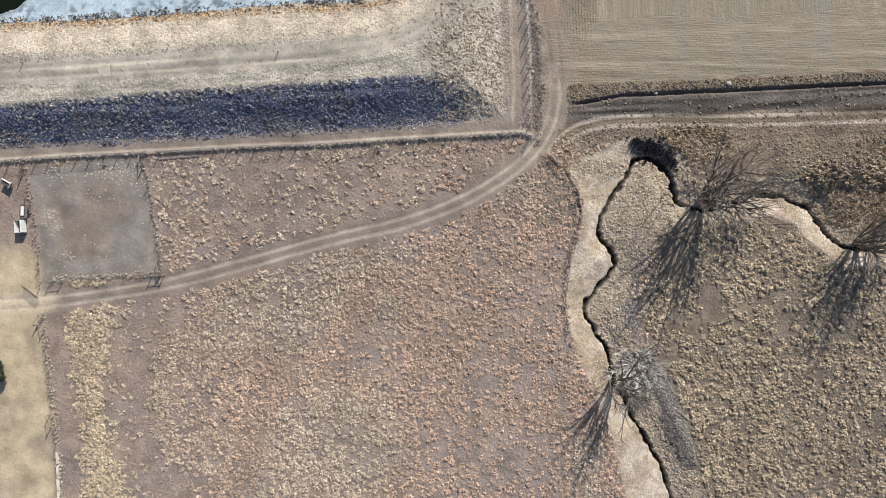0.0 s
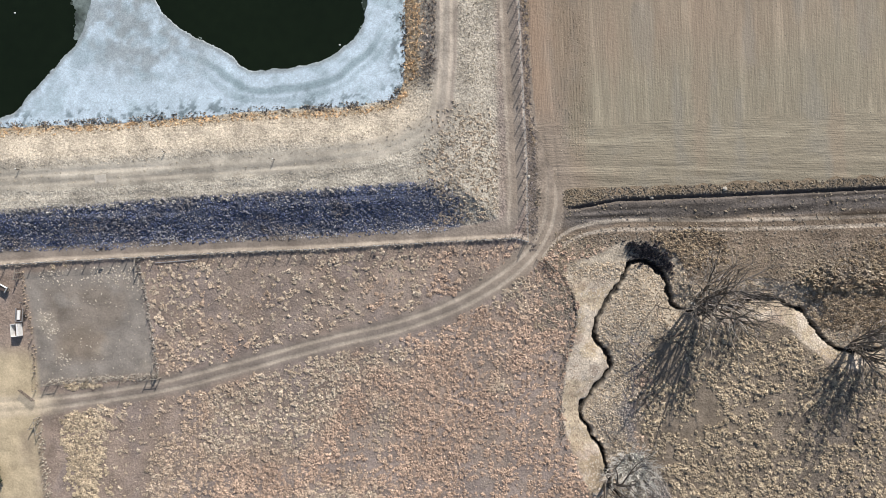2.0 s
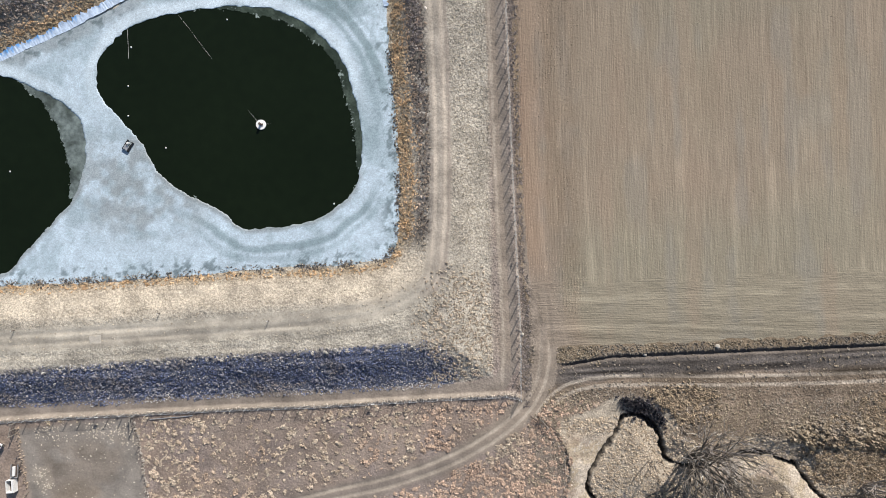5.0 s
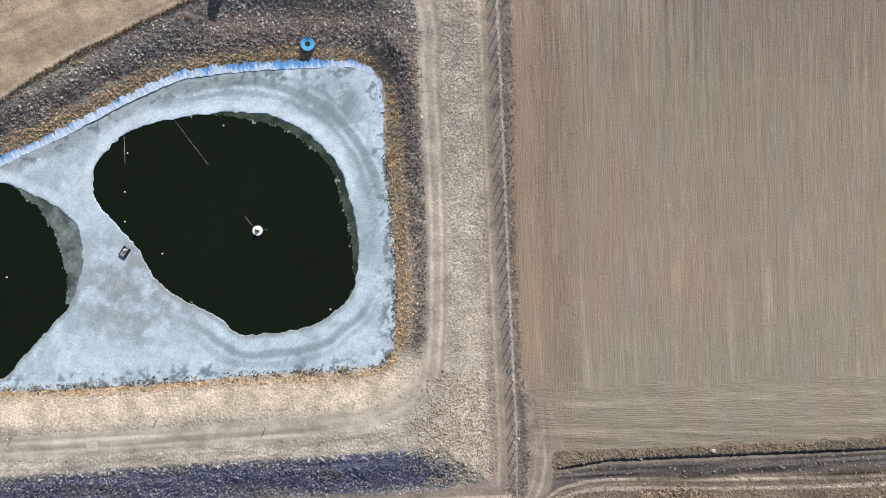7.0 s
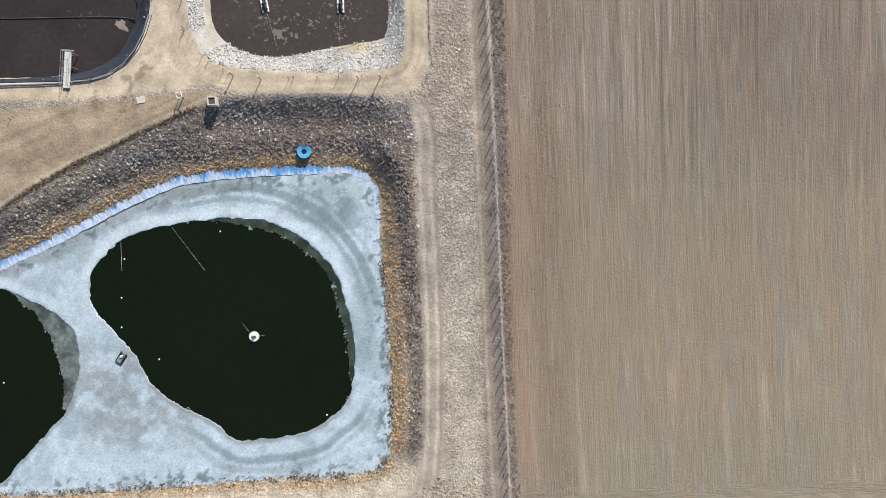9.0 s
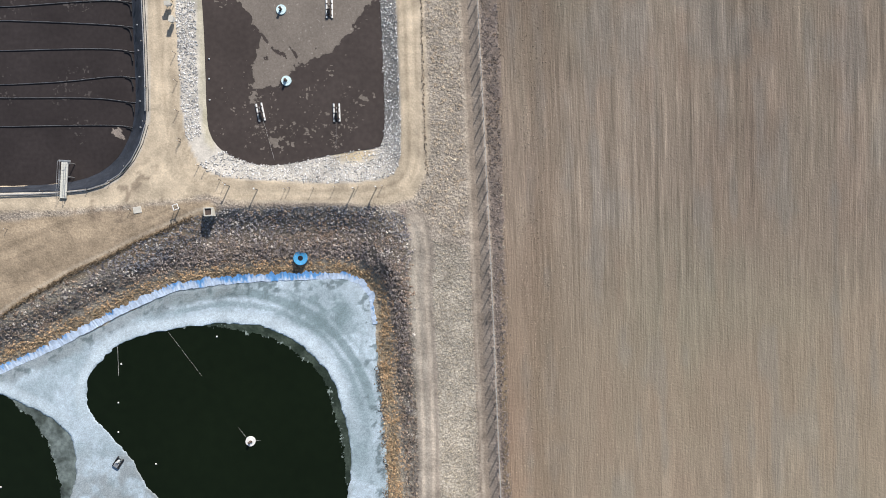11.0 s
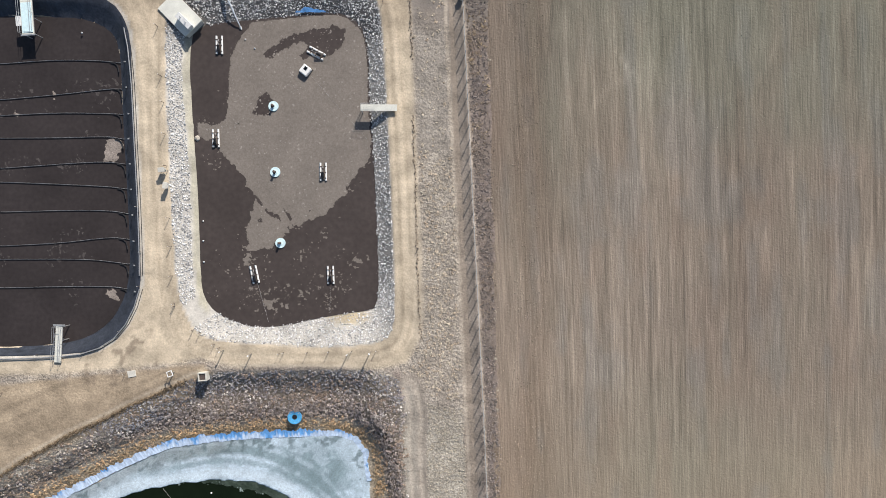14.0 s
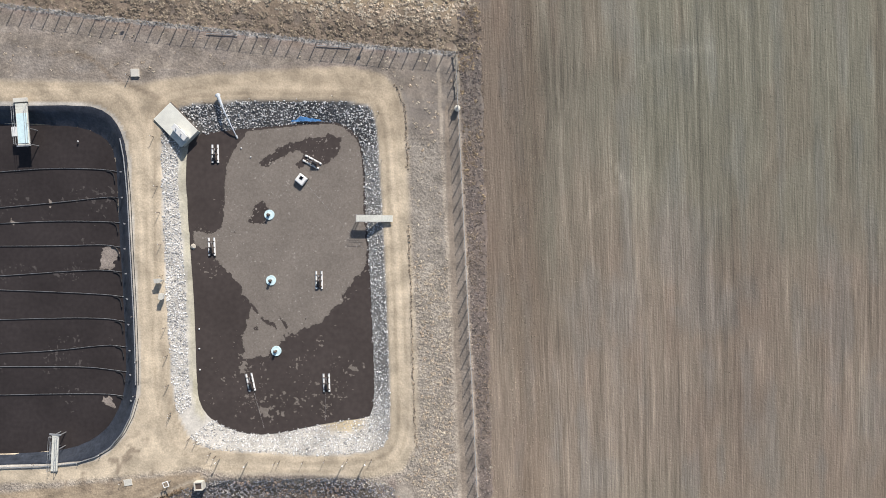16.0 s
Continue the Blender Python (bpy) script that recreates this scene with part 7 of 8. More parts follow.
# dark weeds along the edge of the yard
q = np.array([(x, y) for x, y, _ in along([(-38.8, 107.1), (-42.4, 105.4), (-44.7, 104.3), (-48.9, 102.5), (-52.5, 100.6), (-58.8, 97.7), (-66.8, 93.1), (-71.8, 89.6), (-79.4, 85.9)], 0.1)])
r = np.random.default_rng(155)
p = np.repeat(q, 3, 0) + r.normal(0, 0.22, (3 * len(q), 2))
n = len(p)
size = r.uniform(0.08, 0.22, n)
tufts("crest_weeds", p, size, size * r.uniform(0.8, 1.5, n), mixed(n, (0.12, 0.09, 0.06), (0.32, 0.24, 0.16), r), "dark brown weeds along the crest of the bank", 156)

# weeds caught along the fences
for k, (line, wid, col, many) in enumerate(((SOUTH_FENCE, 0.12, (0.5, 0.44, 0.37), 12), (PEN_EAST, 0.2, (0.44, 0.4, 0.35), 14), (PEN_SOUTH, 0.25, (0.5, 0.45, 0.38), 34), (PEN_WEST, 0.3, STRAWY, 8), (YARD_FENCE, 0.4, PALEG, 16), (CREEK_FENCE, 0.35, (0.34, 0.3, 0.26), 16), (NORTH_FENCE, 0.16, (0.44, 0.41, 0.38), 12))):
    q = np.array([(x, y) for x, y, _ in along(line, 0.25)])
    r = np.random.default_rng(120 + k)
    p = np.repeat(q, max(1, many // 4), 0)
    p = p + r.normal(0, wid, p.shape) + ((0, 0.5) if line is NORTH_FENCE else (0, 0))
    p = p[r.uniform(0, 1, len(p)) < 0.55 + 0.45 * grain(p[:, 0], p[:, 1], 3, 5)]
    n = len(p)
    size = r.uniform(0.12, 0.28, n)
    tufts("fence_litter", p, size, size * r.uniform(0.8, 1.8, n), mixed(n, col, GREY, r, 0.6), "dead weeds caught along the fence foot", 130 + k)

for k, line in enumerate(([(-0.7, 152), (-0.3, 142.5), (-0.1, 135.8), (0.2, 126.3), (0.6, 116.8), (1, 114.1)], [(-3, 175.7), (-1.4, 171.9), (-0.8, 161.5)])):
    q = np.array([(x, y) for x, y, _ in along(line, 0.12)])
    r = np.random.default_rng(150 + k)
    p = q + r.normal(0, 0.12, q.shape)
    n = len(p)
    size = r.uniform(0.08, 0.2, n)
    tufts("road_edge_weeds", p, size, size * r.uniform(0.8, 1.5, n), mixed(n, DARK, STRAWY, r), "low weeds along the dirt road edge", 152 + k)

# pale weeds in the pen
p, r = scatter(5200, -77, -48, -6, 16, 99)
x, y = p[:, 0], p[:, 1]
patch = smooth(2.2, 0.8, line_dist(x, y, [(-70, 5.6), (-68.9, 3.6)])) + smooth(1.6, 0.6, line_dist(x, y, [(-67.1, -1.4), (-66.9, -1.9)])) + 0.8 * smooth(3.0, 0.5, line_dist(x, y, [(-68.6, 14.1), (-60.6, 13.6), (-53.6, 13.1)])) + 0.04
ok = (inside_dist(x, y, PEN) > 0.3) & (r.uniform(0, 1, len(p)) < patch * smooth(0.35, 0.6, rough_grain(x, y, 2, 98) + 0.1))
p = p[ok]
n = len(p)
size = r.uniform(0.12, 0.26, n)
tufts("pen_weeds", p, size, size * 0.5, mixed(n, PALEG, (0.56, 0.5, 0.42), r), "scattered pale weeds in the bare pen", 100)

# rough ground between creek, ditch and field, and east scrub
p, r = scatter(30000, 17, 88, 4, 34, 67)
x, y = p[:, 0], p[:, 1]
south = np.interp(x, *np.array(DITCH).T)
keep = smooth(0.5, -0.5, inside_dist(x, y, VALLEY)) * (y < south_of_field(x) - 0.2) * smooth(1.7, 2.6, line_dist(x, y, MAIN_TRACK)) * np.where(y > south - 4.5, np.where(y > south + 0.5, 0.8, 0.05), np.maximum(np.where(y > south - 9, 0.1 + 0.25 * smooth(38, 33, x), 0.4), 0.9 * smooth(58, 70, x) * smooth(20, 14, y)))
scrub = smooth(60, 68, x) * smooth(17, 13, y)
ok = r.uniform(0, 1, len(p)) < np.clip(keep + scrub * keep, 0, 1)
p, scrub = p[ok], scrub[ok]
n = len(p)
dark = (smooth(0.45, 0.6, rough_grain(p[:, 0], p[:, 1], 5, 77)) * 0.6)[:, None]
tint = mixed(n, (0.48, 0.4, 0.3), (0.38, 0.3, 0.205), r) * (1 - dark) + np.array((0.32, 0.28, 0.24)) * dark
tint = tint * np.where(p[:, 1] > np.interp(p[:, 0], *np.array(DITCH).T) + 0.2, 0.75, 1.0)[:, None]
size = (0.1 + 0.2 * r.uniform(0, 1, n) ** 1.5) * (1 + scrub * 1.3)
clumps("verge_grass", p, size * 1.3, size * r.uniform(0.4, 0.8, n) * (1 + 1.2 * scrub), tint * 0.78, "rough brown weeds between ditch and creek", 68, 2, 6)

# pond banks
p, r = scatter(110000, -84, 20, 20, 114, 69)
x, y = p[:, 0], p[:, 1]
e, d = inside_dist(x, y, POND_BANK), -inside_dist(x, y, POND)
crest = line_dist(x, y, CREST_TRACK)
strip = inside_dist(x, y, BANK_STRIP)
south = smooth(50, 44, y)
ok = (e > 0.2) & (d > 0.2)
keep = np.where(south > 0.5, 0.4, 0.75) * np.where((x < -2) & (south > 0.5), 0.7, smooth(1.6, 2.2, crest)) * np.where((d > 7.5) & (strip < 0) & (south > 0.5), 0.45, 1.0)
keep = np.where(strip > 0, 0.5, keep) * smooth(1.1, 1.5, line_dist(x, y, FENCE_TRACK)) * smooth(1.2, 1.7, line_dist(x, y, LINER_LINE))
ok &= r.uniform(0, 1, len(p)) < keep
p, d, strip, south, e = p[ok], d[ok], strip[ok], south[ok], e[ok]
n = len(p)
gold = (smooth(3.4, 2.4, d) * (1 - south) + smooth(2.3, 1.3, d) * south)[:, None]
weeds = (smooth(2.8, 4.2, d) * smooth(7.5, 6, d) * (1 - south))[:, None]
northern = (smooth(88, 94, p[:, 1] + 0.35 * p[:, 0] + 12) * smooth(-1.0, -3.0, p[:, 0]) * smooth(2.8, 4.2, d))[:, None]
tint = mixed(n, PALEG, (0.42, 0.365, 0.285), r)
tint = tint * (1 - gold) + mixed(n, (0.32, 0.23, 0.145), (0.52, 0.41, 0.27), r) * gold
tint = tint * (1 - weeds) + mixed(n, (0.1, 0.085, 0.08), (0.44, 0.35, 0.265), r) * weeds
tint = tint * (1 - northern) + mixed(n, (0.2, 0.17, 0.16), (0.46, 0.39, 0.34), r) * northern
# shade just under the north crest is painted in as bluish grey
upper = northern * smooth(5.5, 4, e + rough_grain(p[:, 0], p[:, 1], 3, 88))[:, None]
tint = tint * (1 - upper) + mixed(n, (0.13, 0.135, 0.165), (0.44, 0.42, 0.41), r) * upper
# outer strip: tufts coloured dark blue for its shade, brighter towards the toe
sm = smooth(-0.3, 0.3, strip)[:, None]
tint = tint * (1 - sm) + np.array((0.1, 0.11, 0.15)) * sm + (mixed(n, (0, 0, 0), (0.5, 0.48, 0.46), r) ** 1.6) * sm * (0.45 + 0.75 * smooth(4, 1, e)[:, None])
size = r.uniform(0.07, 0.2, n) * (1 + 0.6 * weeds[:, 0] + 0.6 * gold[:, 0] + 0.4 * northern[:, 0] + 0.15 * sm[:, 0])
tufts("bank_grass", p, size, size * r.uniform(0.5, 1.2, n), tint, "dry tufted grass and dark weeds on the pond banks, slope shade painted in", 70)

# scrub on the inner banks, in drifts of grey, brown and gold
p, r = scatter(36000, -84, 12, 36, 111, 191)
x, y = p[:, 0], p[:, 1]
e, d = inside_dist(x, y, POND_BANK), -inside_dist(x, y, POND)
side = smooth(-10, -4, x) * smooth(94, 86, y)
keep = smooth(0.3, 0.8, e) * smooth(0.3, 0.7, d) * (1 - side * smooth(5.5, 7.5, d)) * smooth(1.3, 1.9, line_dist(x, y, LINER_LINE)) * smooth(-1.0, -2.6, x + 3 * smooth(50, 46, y)) * (0.35 + 0.65 * smooth(0.38, 0.55, rough_grain(x, y, 2.2, 192)))
south = smooth(49, 45, y)
ok = (r.uniform(0, 1, len(p)) < keep * np.clip(1 - south + south * smooth(2.2, 1.0, d), 0, 1)) & (d > 0.3)
p, d, e, side = p[ok], d[ok], e[ok], side[ok]
n = len(p)
hue = (rough_grain(p[:, 0], p[:, 1], 4, 193) + r.normal(0, 0.08, n))[:, None]
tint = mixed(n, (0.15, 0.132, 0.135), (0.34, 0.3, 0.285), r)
brown = smooth(0.48, 0.6, hue)
tint = tint * (1 - brown) + mixed(n, (0.25, 0.18, 0.135), (0.43, 0.33, 0.25), r) * brown
pale = (r.uniform(0, 1, (n, 1)) < 0.16 + 0.3 * smooth(0.5, 0.38, hue))
tint = np.where(pale, mixed(n, (0.42, 0.38, 0.35), (0.6, 0.54, 0.47), r), tint)
gold = (smooth(5.0, 2.8, d + 1.2 * (rough_grain(p[:, 0], p[:, 1], 2.5, 194) - 0.5)))[:, None]
tint = tint * (1 - gold) + mixed(n, (0.42, 0.265, 0.14), (0.64, 0.45, 0.275), r) * gold
size = r.uniform(0.14, 0.34, n)
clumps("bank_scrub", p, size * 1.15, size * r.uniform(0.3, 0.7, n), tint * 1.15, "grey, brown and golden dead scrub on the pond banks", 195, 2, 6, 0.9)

# tussocks on the steep outer bank, with its shade put into their colour
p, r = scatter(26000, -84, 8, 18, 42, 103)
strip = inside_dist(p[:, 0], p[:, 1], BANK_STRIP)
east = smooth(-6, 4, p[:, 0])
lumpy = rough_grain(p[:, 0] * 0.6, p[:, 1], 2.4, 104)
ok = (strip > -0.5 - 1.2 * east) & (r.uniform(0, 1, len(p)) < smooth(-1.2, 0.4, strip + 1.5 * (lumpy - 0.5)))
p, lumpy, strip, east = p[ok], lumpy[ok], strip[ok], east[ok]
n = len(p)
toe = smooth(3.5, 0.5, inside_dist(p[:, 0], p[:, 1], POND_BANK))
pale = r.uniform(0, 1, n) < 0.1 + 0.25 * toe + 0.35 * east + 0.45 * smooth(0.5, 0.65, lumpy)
# dark blue stands for slope shade, the pale share for sunlit tufts
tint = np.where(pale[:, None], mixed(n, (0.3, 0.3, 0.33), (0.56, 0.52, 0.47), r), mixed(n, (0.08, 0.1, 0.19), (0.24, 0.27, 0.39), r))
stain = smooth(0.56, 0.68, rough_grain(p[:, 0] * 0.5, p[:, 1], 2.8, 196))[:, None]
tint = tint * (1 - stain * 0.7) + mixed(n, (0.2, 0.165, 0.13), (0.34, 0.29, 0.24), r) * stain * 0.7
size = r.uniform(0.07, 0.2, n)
clumps("bank_tussocks", p, size * 1.25, size * r.uniform(0.5, 1.0, n), tint, "tussocks on the steep outer bank, its dark blue shade painted in", 104, 2, 6)

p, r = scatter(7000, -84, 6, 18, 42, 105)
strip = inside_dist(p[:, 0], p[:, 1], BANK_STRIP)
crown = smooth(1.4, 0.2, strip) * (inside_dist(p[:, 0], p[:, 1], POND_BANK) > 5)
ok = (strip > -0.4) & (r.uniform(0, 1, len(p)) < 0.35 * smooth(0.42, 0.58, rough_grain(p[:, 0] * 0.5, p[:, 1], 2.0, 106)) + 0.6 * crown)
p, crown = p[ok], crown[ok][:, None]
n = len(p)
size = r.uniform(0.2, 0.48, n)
# hummocks take the bank's painted blue shade, paler along the lit crest
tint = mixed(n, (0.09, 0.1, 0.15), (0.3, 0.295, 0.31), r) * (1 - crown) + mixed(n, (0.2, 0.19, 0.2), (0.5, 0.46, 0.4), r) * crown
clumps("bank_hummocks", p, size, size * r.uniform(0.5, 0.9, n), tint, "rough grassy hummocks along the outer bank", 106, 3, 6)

# coarse clumps on the bank corner
p, r = scatter(2800, -6, 14, 20, 44, 101)
ok = (inside_dist(p[:, 0], p[:, 1], POND_BANK) > 0.4) & (inside_dist(p[:, 0], p[:, 1], BANK_STRIP) < 1.0 + 2.5 * smooth(-4, 4, p[:, 0])) & (r.uniform(0, 1, len(p)) < smooth(10, 5, np.hypot(p[:, 0] - 5.0, (p[:, 1] - 30) * 0.6))) & (line_dist(p[:, 0], p[:, 1], FENCE_TRACK) > 1.6)
p = p[ok]
n = len(p)
size = r.uniform(0.12, 0.36, n)
clumps("bank_clumps", p, size, size * r.uniform(0.4, 0.7, n), mixed(n, PALEG, STRAWY, r), "coarse pale grass clumps on the bank corner", 102, 3, 6)

# reeds along the ice
q = np.array([(x, y) for x, y, _ in along([tuple(a) for a in POND] + [tuple(POND[0])], 0.08)])
r = np.random.default_rng(81)
q = q[((q[:, 1] < 50) & (q[:, 0] > -84)) | ((q[:, 0] > -8) & (q[:, 1] < 82))]
p = np.repeat(q, 4, 0)
p = p + np.stack([r.normal(0, 0.45, len(p)), r.normal(0.3, 0.5, len(p))], 1)
p = p[r.uniform(0, 1, len(p)) < 0.12 + 0.85 * smooth(0.47, 0.6, rough_grain(p[:, 0], p[:, 1], 1.9, 83) + np.where(p[:, 0] < -40, 0.07, 0.0))]
n = len(p)
size = r.uniform(0.12, 0.3, n)
tint = mixed(n, (0.06, 0.065, 0.07), (0.24, 0.21, 0.18), r)
tan = (r.uniform(0, 1, (n, 1)) < 0.3)
tint = np.where(tan, mixed(n, (0.3, 0.24, 0.17), (0.5, 0.42, 0.32), r), tint)
clumps("shore_reeds", p, size, size * r.uniform(0.5, 1.2, n), tint, "dark broken reeds frozen in along the shore", 82, 1, 6)

# strips along the east fence, lagoon platform and beyond the north fence
p, r = scatter(60000, -84, 22, 18, 200, 85)
x, y = p[:, 0], p[:, 1]
fx = np.interp(y, *np.array(EAST_FENCE)[:, ::-1].T)
ny = np.interp(x, *np.array(NORTH_FENCE[::-1]).T)
tan = -inside_dist(x, y, TAN)
weed_strip = smooth(0.3, 0.5, x - fx) * np.where(y > 38, smooth(0.1, -0.4, x - west_of_field(y)), smooth(2.4, 1.8, x - fx)) * (y < ny + 8)
inner = smooth(1, 2, -inside_dist(x, y, POND_BANK)) * (x > -8) * (x < fx - 0.4) * smooth(1.5, 1.7, line_dist(x, y, FENCE_TRACK)) * smooth(0.3, 0.7, tan) * (x < fx - 3.0) * (y < ny - 0.5) * (y > 26) * (0.15 + 0.85 * smooth(147, 144, y)) * smooth(1.8, 2.2, line_dist(x, y, CREST_TRACK))
beyond = smooth(0.2, 0.8, y - ny) * (x < west_of_field(y) - 0.5)
plain = smooth(0.5, 2, tan) * (y > 168) * (y < ny - 1) * (x < fx) * 0.05
ok = (r.uniform(0, 1, len(p)) < np.clip(weed_strip + inner * 0.75 + beyond * 0.85 + plain, 0, 1)) & (inside_dist(x, y, E_RIM) < -0.5)
p, weed_strip, beyond = p[ok], weed_strip[ok][:, None], beyond[ok]
n = len(p)
near = (beyond * smooth(6.5, 3.5, p[:, 1] - np.interp(p[:, 0], *np.array(NORTH_FENCE[::-1]).T) + 2 * (rough_grain(p[:, 0], p[:, 1], 3, 87) - 0.5)))[:, None]
tint = mixed(n, PALEG, STRAWY, r)
tint = tint * (1 - weed_strip) + mixed(n, DARK, (0.25, 0.21, 0.19), r) * weed_strip
ripe = weed_strip * (smooth(138, 160, p[:, 1]) * smooth(0.38, 0.55, rough_grain(p[:, 0], p[:, 1], 2.5, 89)))[:, None]
tint = tint * (1 - ripe) + mixed(n, (0.2, 0.15, 0.1), (0.46, 0.35, 0.22), r) * ripe
tint = tint * (1 - near) + mixed(n, (0.14, 0.115, 0.095), (0.36, 0.29, 0.21), r) * near
size = r.uniform(0.12, 0.3, n) * (1 + 0.7 * beyond)
clumps("fence_weeds", p, size * 1.15, size * r.uniform(0.22, 0.5, n), tint, "dry weeds and grass along the fences", 86, 3, 6, 0.9)

# weeds between the east fence and the field
p, r = scatter(40000, 2, 16, 28, 196, 89)
x, y = p[:, 0], p[:, 1]
fx = np.interp(y, *np.array(EAST_FENCE[1:])[:, ::-1].T)
ok = (x > fx + 0.35) & (x < np.where(y > 38, west_of_field(y) - 0.1, fx + 2.1) + 0.3 * r.normal(0, 1, len(p))) & (r.uniform(0, 1, len(p)) < 0.35 + 0.6 * smooth(0.35, 0.6, rough_grain(x, y, 1.5, 90)))
p = p[ok]
n = len(p)
size = r.uniform(0.1, 0.22, n)
gold = smooth(0.5, 0.65, rough_grain(p[:, 0], p[:, 1], 3, 96))[:, None] * smooth(100, 130, p[:, 1])[:, None] * 0.6
tint = mixed(n, (0.2, 0.165, 0.15), (0.42, 0.35, 0.305), r) * (1 - gold) + mixed(n, (0.24, 0.17, 0.1), STRAWY, r) * gold
tufts("margin_weeds", p, size, size * r.uniform(0.5, 1.2, n), tint, "grey-brown dead weeds between fence and field", 94)


# ---- stones ----
def stones(name, p, size, label, seed, material=STONE):
    """Loose angular stones, joined."""
    bm = bmesh.new()
    bmesh.ops.create_icosphere(bm, subdivisions=1, radius=1.0)
    base = np.array([v.co for v in bm.verts])
    tri = np.array([[v.index for v in f.verts] for f in bm.faces])
    bm.free()
    r = np.random.default_rng(seed)
    n, m = len(p), len(base)
    v = base[None] * r.uniform(0.45, 1.3, (n, m, 1)) * r.uniform(0.6, 1.3, (n, 1, 3)) * size[:, None, None]
    a = r.uniform(0, 6.28, n)
    ca, sa = np.cos(a)[:, None], np.sin(a)[:, None]
    w = np.stack([v[..., 0] * ca - v[..., 1] * sa, v[..., 0] * sa + v[..., 1] * ca, v[..., 2] * 0.75], -1)
    w += np.stack([p[:, 0], p[:, 1], height(p[:, 0], p[:, 1]) + size * 0.25], -1)[:, None]
    return tagged(new(name, arrays_mesh(name, w.reshape(-1, 3), (tri[None] + (np.arange(n) * m)[:, None, None]).reshape(-1, 3), material)), label, "stones", kind="stuff")


p, r = scatter(108000, -54, -2, 108, 180, 91)
rim, wat = inside_dist(p[:, 0], p[:, 1], E_RIM), inside_dist(p[:, 0], p[:, 1], E_WATER)
west = p[:, 0] < -36
gap = line_dist(p[:, 0], p[:, 1], [(-39.5, 117.2), (-34.5, 120.9)]) < 2.0
ok = (rim > 0.1 + 0.6 * (rough_grain(p[:, 0], p[:, 1], 1.5, 93) - 0.3)) & (wat < np.where(west & (p[:, 1] > 118), -1.4, 0.1)) & ~gap
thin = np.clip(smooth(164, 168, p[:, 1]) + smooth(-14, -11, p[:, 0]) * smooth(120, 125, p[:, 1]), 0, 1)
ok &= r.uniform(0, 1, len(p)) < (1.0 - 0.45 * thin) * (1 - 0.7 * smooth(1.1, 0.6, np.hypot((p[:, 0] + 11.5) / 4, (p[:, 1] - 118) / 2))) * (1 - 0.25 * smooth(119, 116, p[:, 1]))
gap2 = np.hypot(p[:, 0] - SLAB_AT[0], p[:, 1] - SLAB_AT[1]) < 2.2
p = p[ok & ~gap2]
stones("riprap", p, 0.07 + 0.12 * r.uniform(0, 1, len(p)) ** 1.8, "pale broken riprap stones round the lagoon", 92)
for q, s in (((50.3, 29.1), 0.42), ((37.6, 27.6), 0.38), ((15.8, 31.2), 0.28), ((-37.5, 148.3), 0.5)):
    bm = bmesh.new()
    bmesh.ops.create_icosphere(bm, subdivisions=2, radius=s)
    for v in bm.verts:
        v.co *= 1 + 0.25 * noise.noise(v.co * 2.5 + Vector((*q, 0)))
        v.co.z *= 0.7
    me = bpy.data.meshes.new("boulder")
    bm.to_mesh(me), bm.free()
    me.materials.append(WORN)
    ob = new("boulder", me)
    ob.location = (*q, h1(*q) + 0.15)
    tagged(ob, "pale rounded boulder lying in dead grass", "boulder", "boulders")


# ---- juniper in the yard ----
x, y = (-79.2, -21.7)
f = empty("juniper", x, y, h1(x, y), 0, "dark green rounded juniper in the yard", "tree")
part("trunk", tube([(0, 0, -0.2), (0.1, 0, 1.5)], 0.18, 8, 0.1), BARK, f)
r = np.random.default_rng(95)
n = 2600
a, b = r.uniform(0, 6.28, n), np.arccos(r.uniform(-0.6, 1, n))
rad = r.uniform(0.6, 1.0, n) ** 0.5 * (1.5 + 0.4 * np.sin(3 * a + 2 * b))
c = np.stack([rad * np.sin(b) * np.cos(a), rad * np.sin(b) * np.sin(a) * 1.2, 1.6 + rad * np.cos(b)], -1)
t = c[:, None] + r.normal(0, 0.13, (n, 3, 3))
ob = new("crown", arrays_mesh("crown", t.reshape(-1, 3), np.arange(n * 3).reshape(-1, 3), LEAF))
ob.parent = f


# ---- stubble and clods on the field ----
r = np.random.default_rng(141)
n = 26000
u, y = 62 * r.uniform(0, 1, n) ** 1.5, r.uniform(30, 198, n)
x = west_of_field(y) + u
row = x + 0.051 * y
x = x + (np.round(row / 0.76) * 0.76 - row) * 0.3 + r.normal(0, 0.06, n)
ok = (y > south_of_field(x) + 1) & (r.uniform(0, 1, n) < 0.25 + 0.75 * smooth(0.35, 0.65, rough_grain(x, y * 0.4, 8, 142)))
x, y = x[ok], y[ok]
n = len(x)
size = 0.03 + 0.075 * r.uniform(0, 1, n) ** 2
a = r.uniform(0, 6.28, (n, 1)) + np.array([[0, 2.1, 4.2]])
base = np.stack([x[:, None] + size[:, None] * np.cos(a), y[:, None] + 1.4 * size[:, None] * np.sin(a), np.repeat((height(x, y) + 0.02)[:, None], 3, 1)], -1)
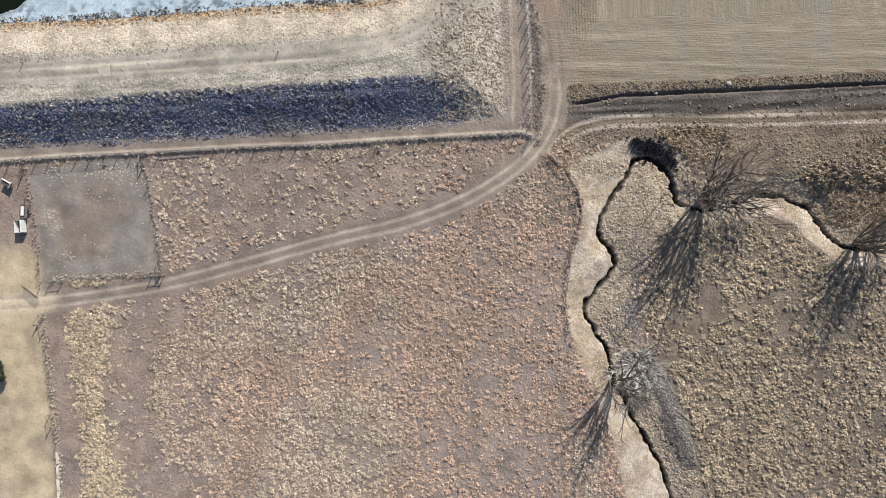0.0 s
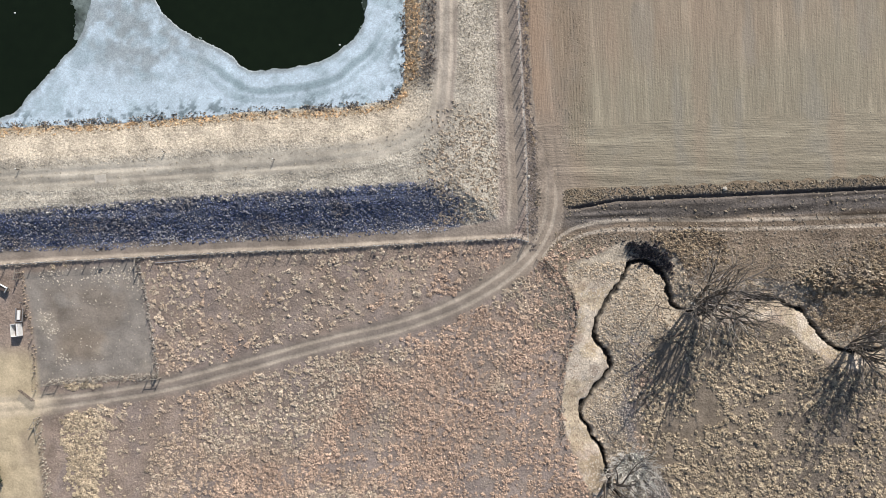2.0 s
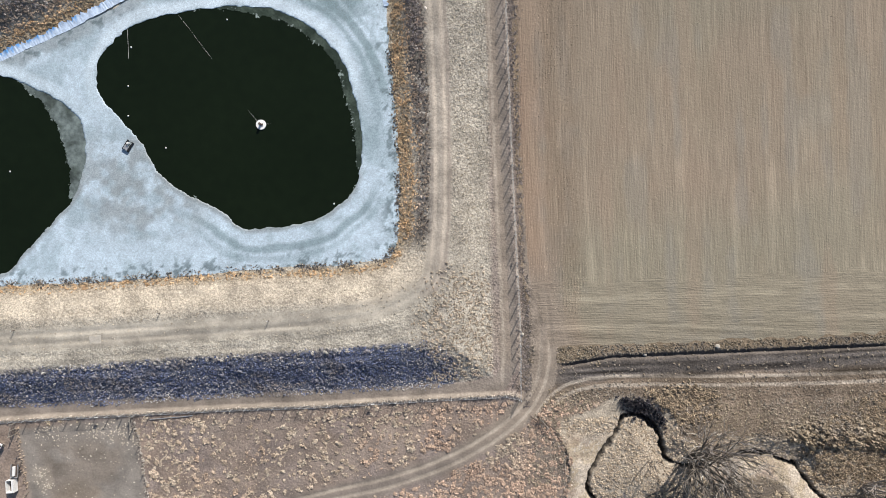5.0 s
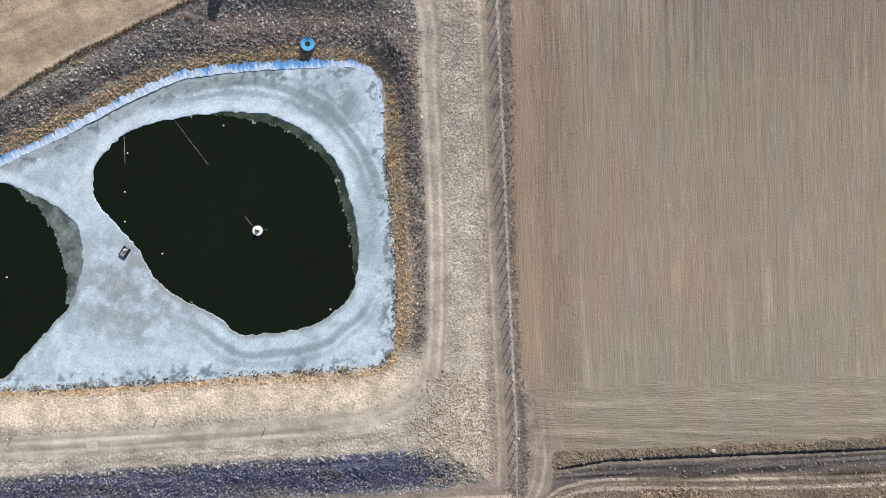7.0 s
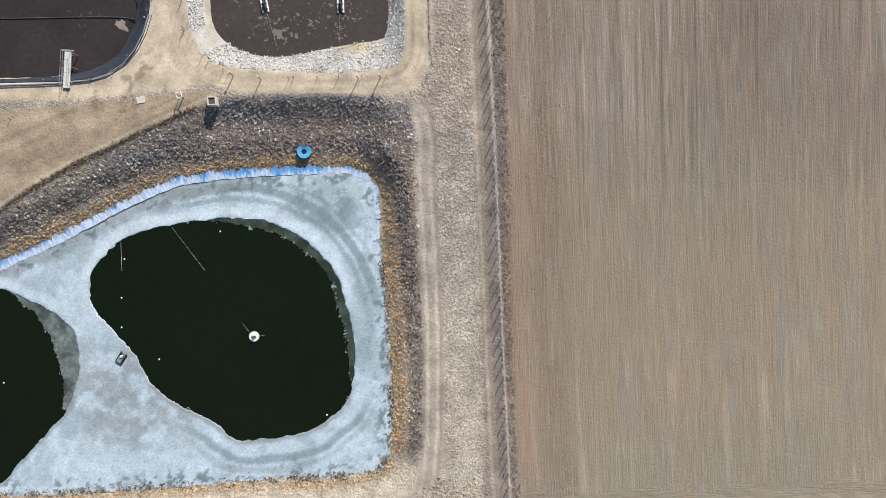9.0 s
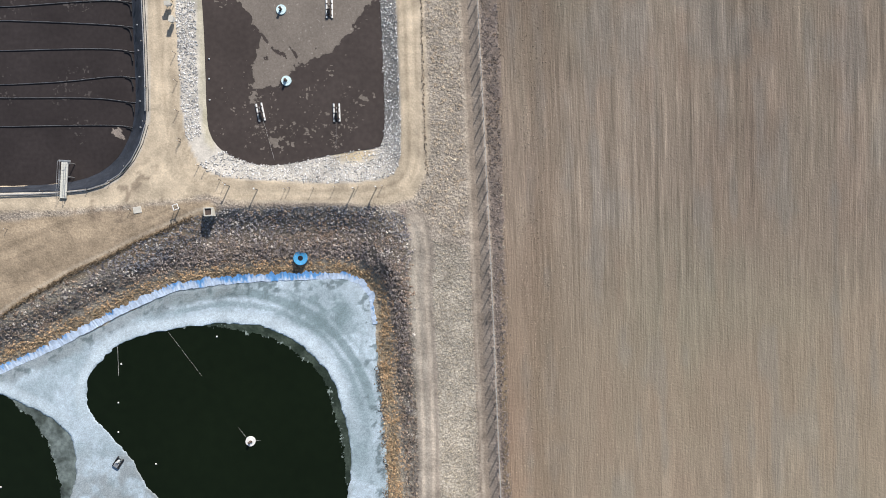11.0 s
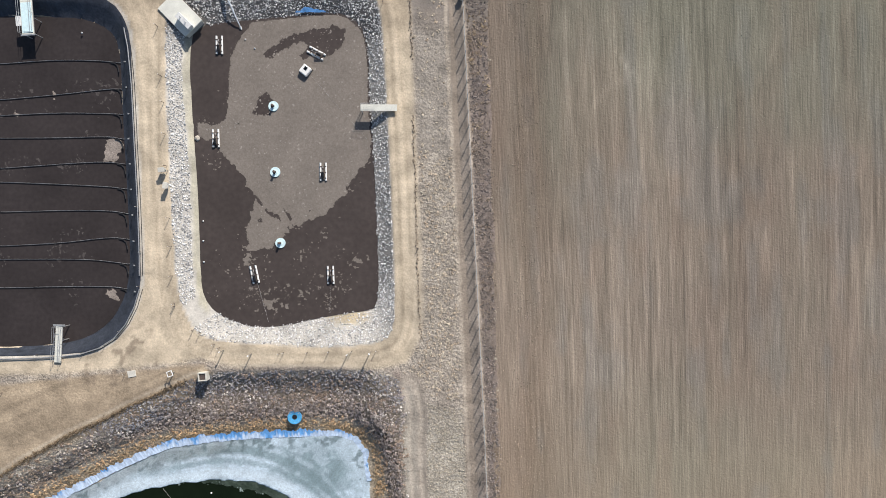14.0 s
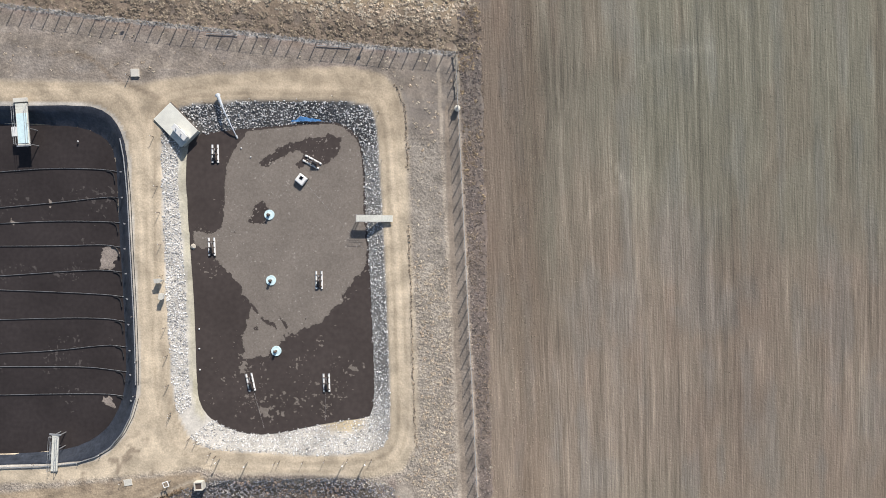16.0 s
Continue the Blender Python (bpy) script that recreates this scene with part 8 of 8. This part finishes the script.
top = np.stack([x, y, height(x, y) + 0.04 + size * r.uniform(0.4, 0.9, n)], -1)[:, None]
v = np.concatenate([base, top], 1).reshape(-1, 3)
f = (np.array([(0, 1, 3), (1, 2, 3), (2, 0, 3)])[None] + (np.arange(n) * 4)[:, None, None]).reshape(-1, 3)
tint = np.repeat(field_tint(x, y)[:, :3] * r.uniform(1.1, 1.7, (n, 1)), 4, 0)
tagged(new("field_stubble", arrays_mesh("field_stubble", v, f, STRAW, tint)), "short stubble and clods on the bare field", "stubble", kind="stuff")

# coarse clods in rows along the headland beside the fence
r = np.random.default_rng(143)
n = 17000
y = 40 + 150 * r.uniform(0, 1, n) ** 1.6 - 6 * r.uniform(0, 1, n) ** 2
x = west_of_field(y) + 2.5 + 9 * r.beta(1.6, 2.2, n)
row = x + 0.051 * y
x = x + (np.round(row / 0.52) * 0.52 - row) * 0.9 + r.normal(0, 0.05, n)
ok = r.uniform(0, 1, n) < 0.2 + 0.8 * smooth(0.42, 0.6, rough_grain(x, y * 0.35, 4, 144))
x, y = x[ok], y[ok]
n = len(x)
size = 0.06 + 0.1 * r.uniform(0, 1, n) ** 1.5
a = np.array([[0, 1.57, 3.14, 4.71]]) + r.uniform(0, 6.28, (n, 1)) + r.normal(0, 0.3, (n, 4))
base = np.stack([x[:, None] + size[:, None] * np.cos(a), y[:, None] + 1.3 * size[:, None] * np.sin(a), np.repeat((height(x, y) + 0.01)[:, None], 4, 1)], -1)
top = np.stack([x + r.normal(0, 0.02, n), y + r.normal(0, 0.02, n), height(x, y) + 0.03 + size * r.uniform(0.35, 0.8, n)], -1)[:, None]
f = (np.array([(0, 1, 4), (1, 2, 4), (2, 3, 4), (3, 0, 4)])[None] + (np.arange(n) * 5)[:, None, None]).reshape(-1, 3)
tint = np.repeat(field_tint(x, y)[:, :3] * r.uniform(0.9, 1.3, (n, 1)), 5, 0)
tagged(new("field_clods", arrays_mesh("field_clods", np.concatenate([base, top], 1).reshape(-1, 3), f, STRAW, tint)), "coarse brown clods in rows along the field margin", "clods", kind="stuff")
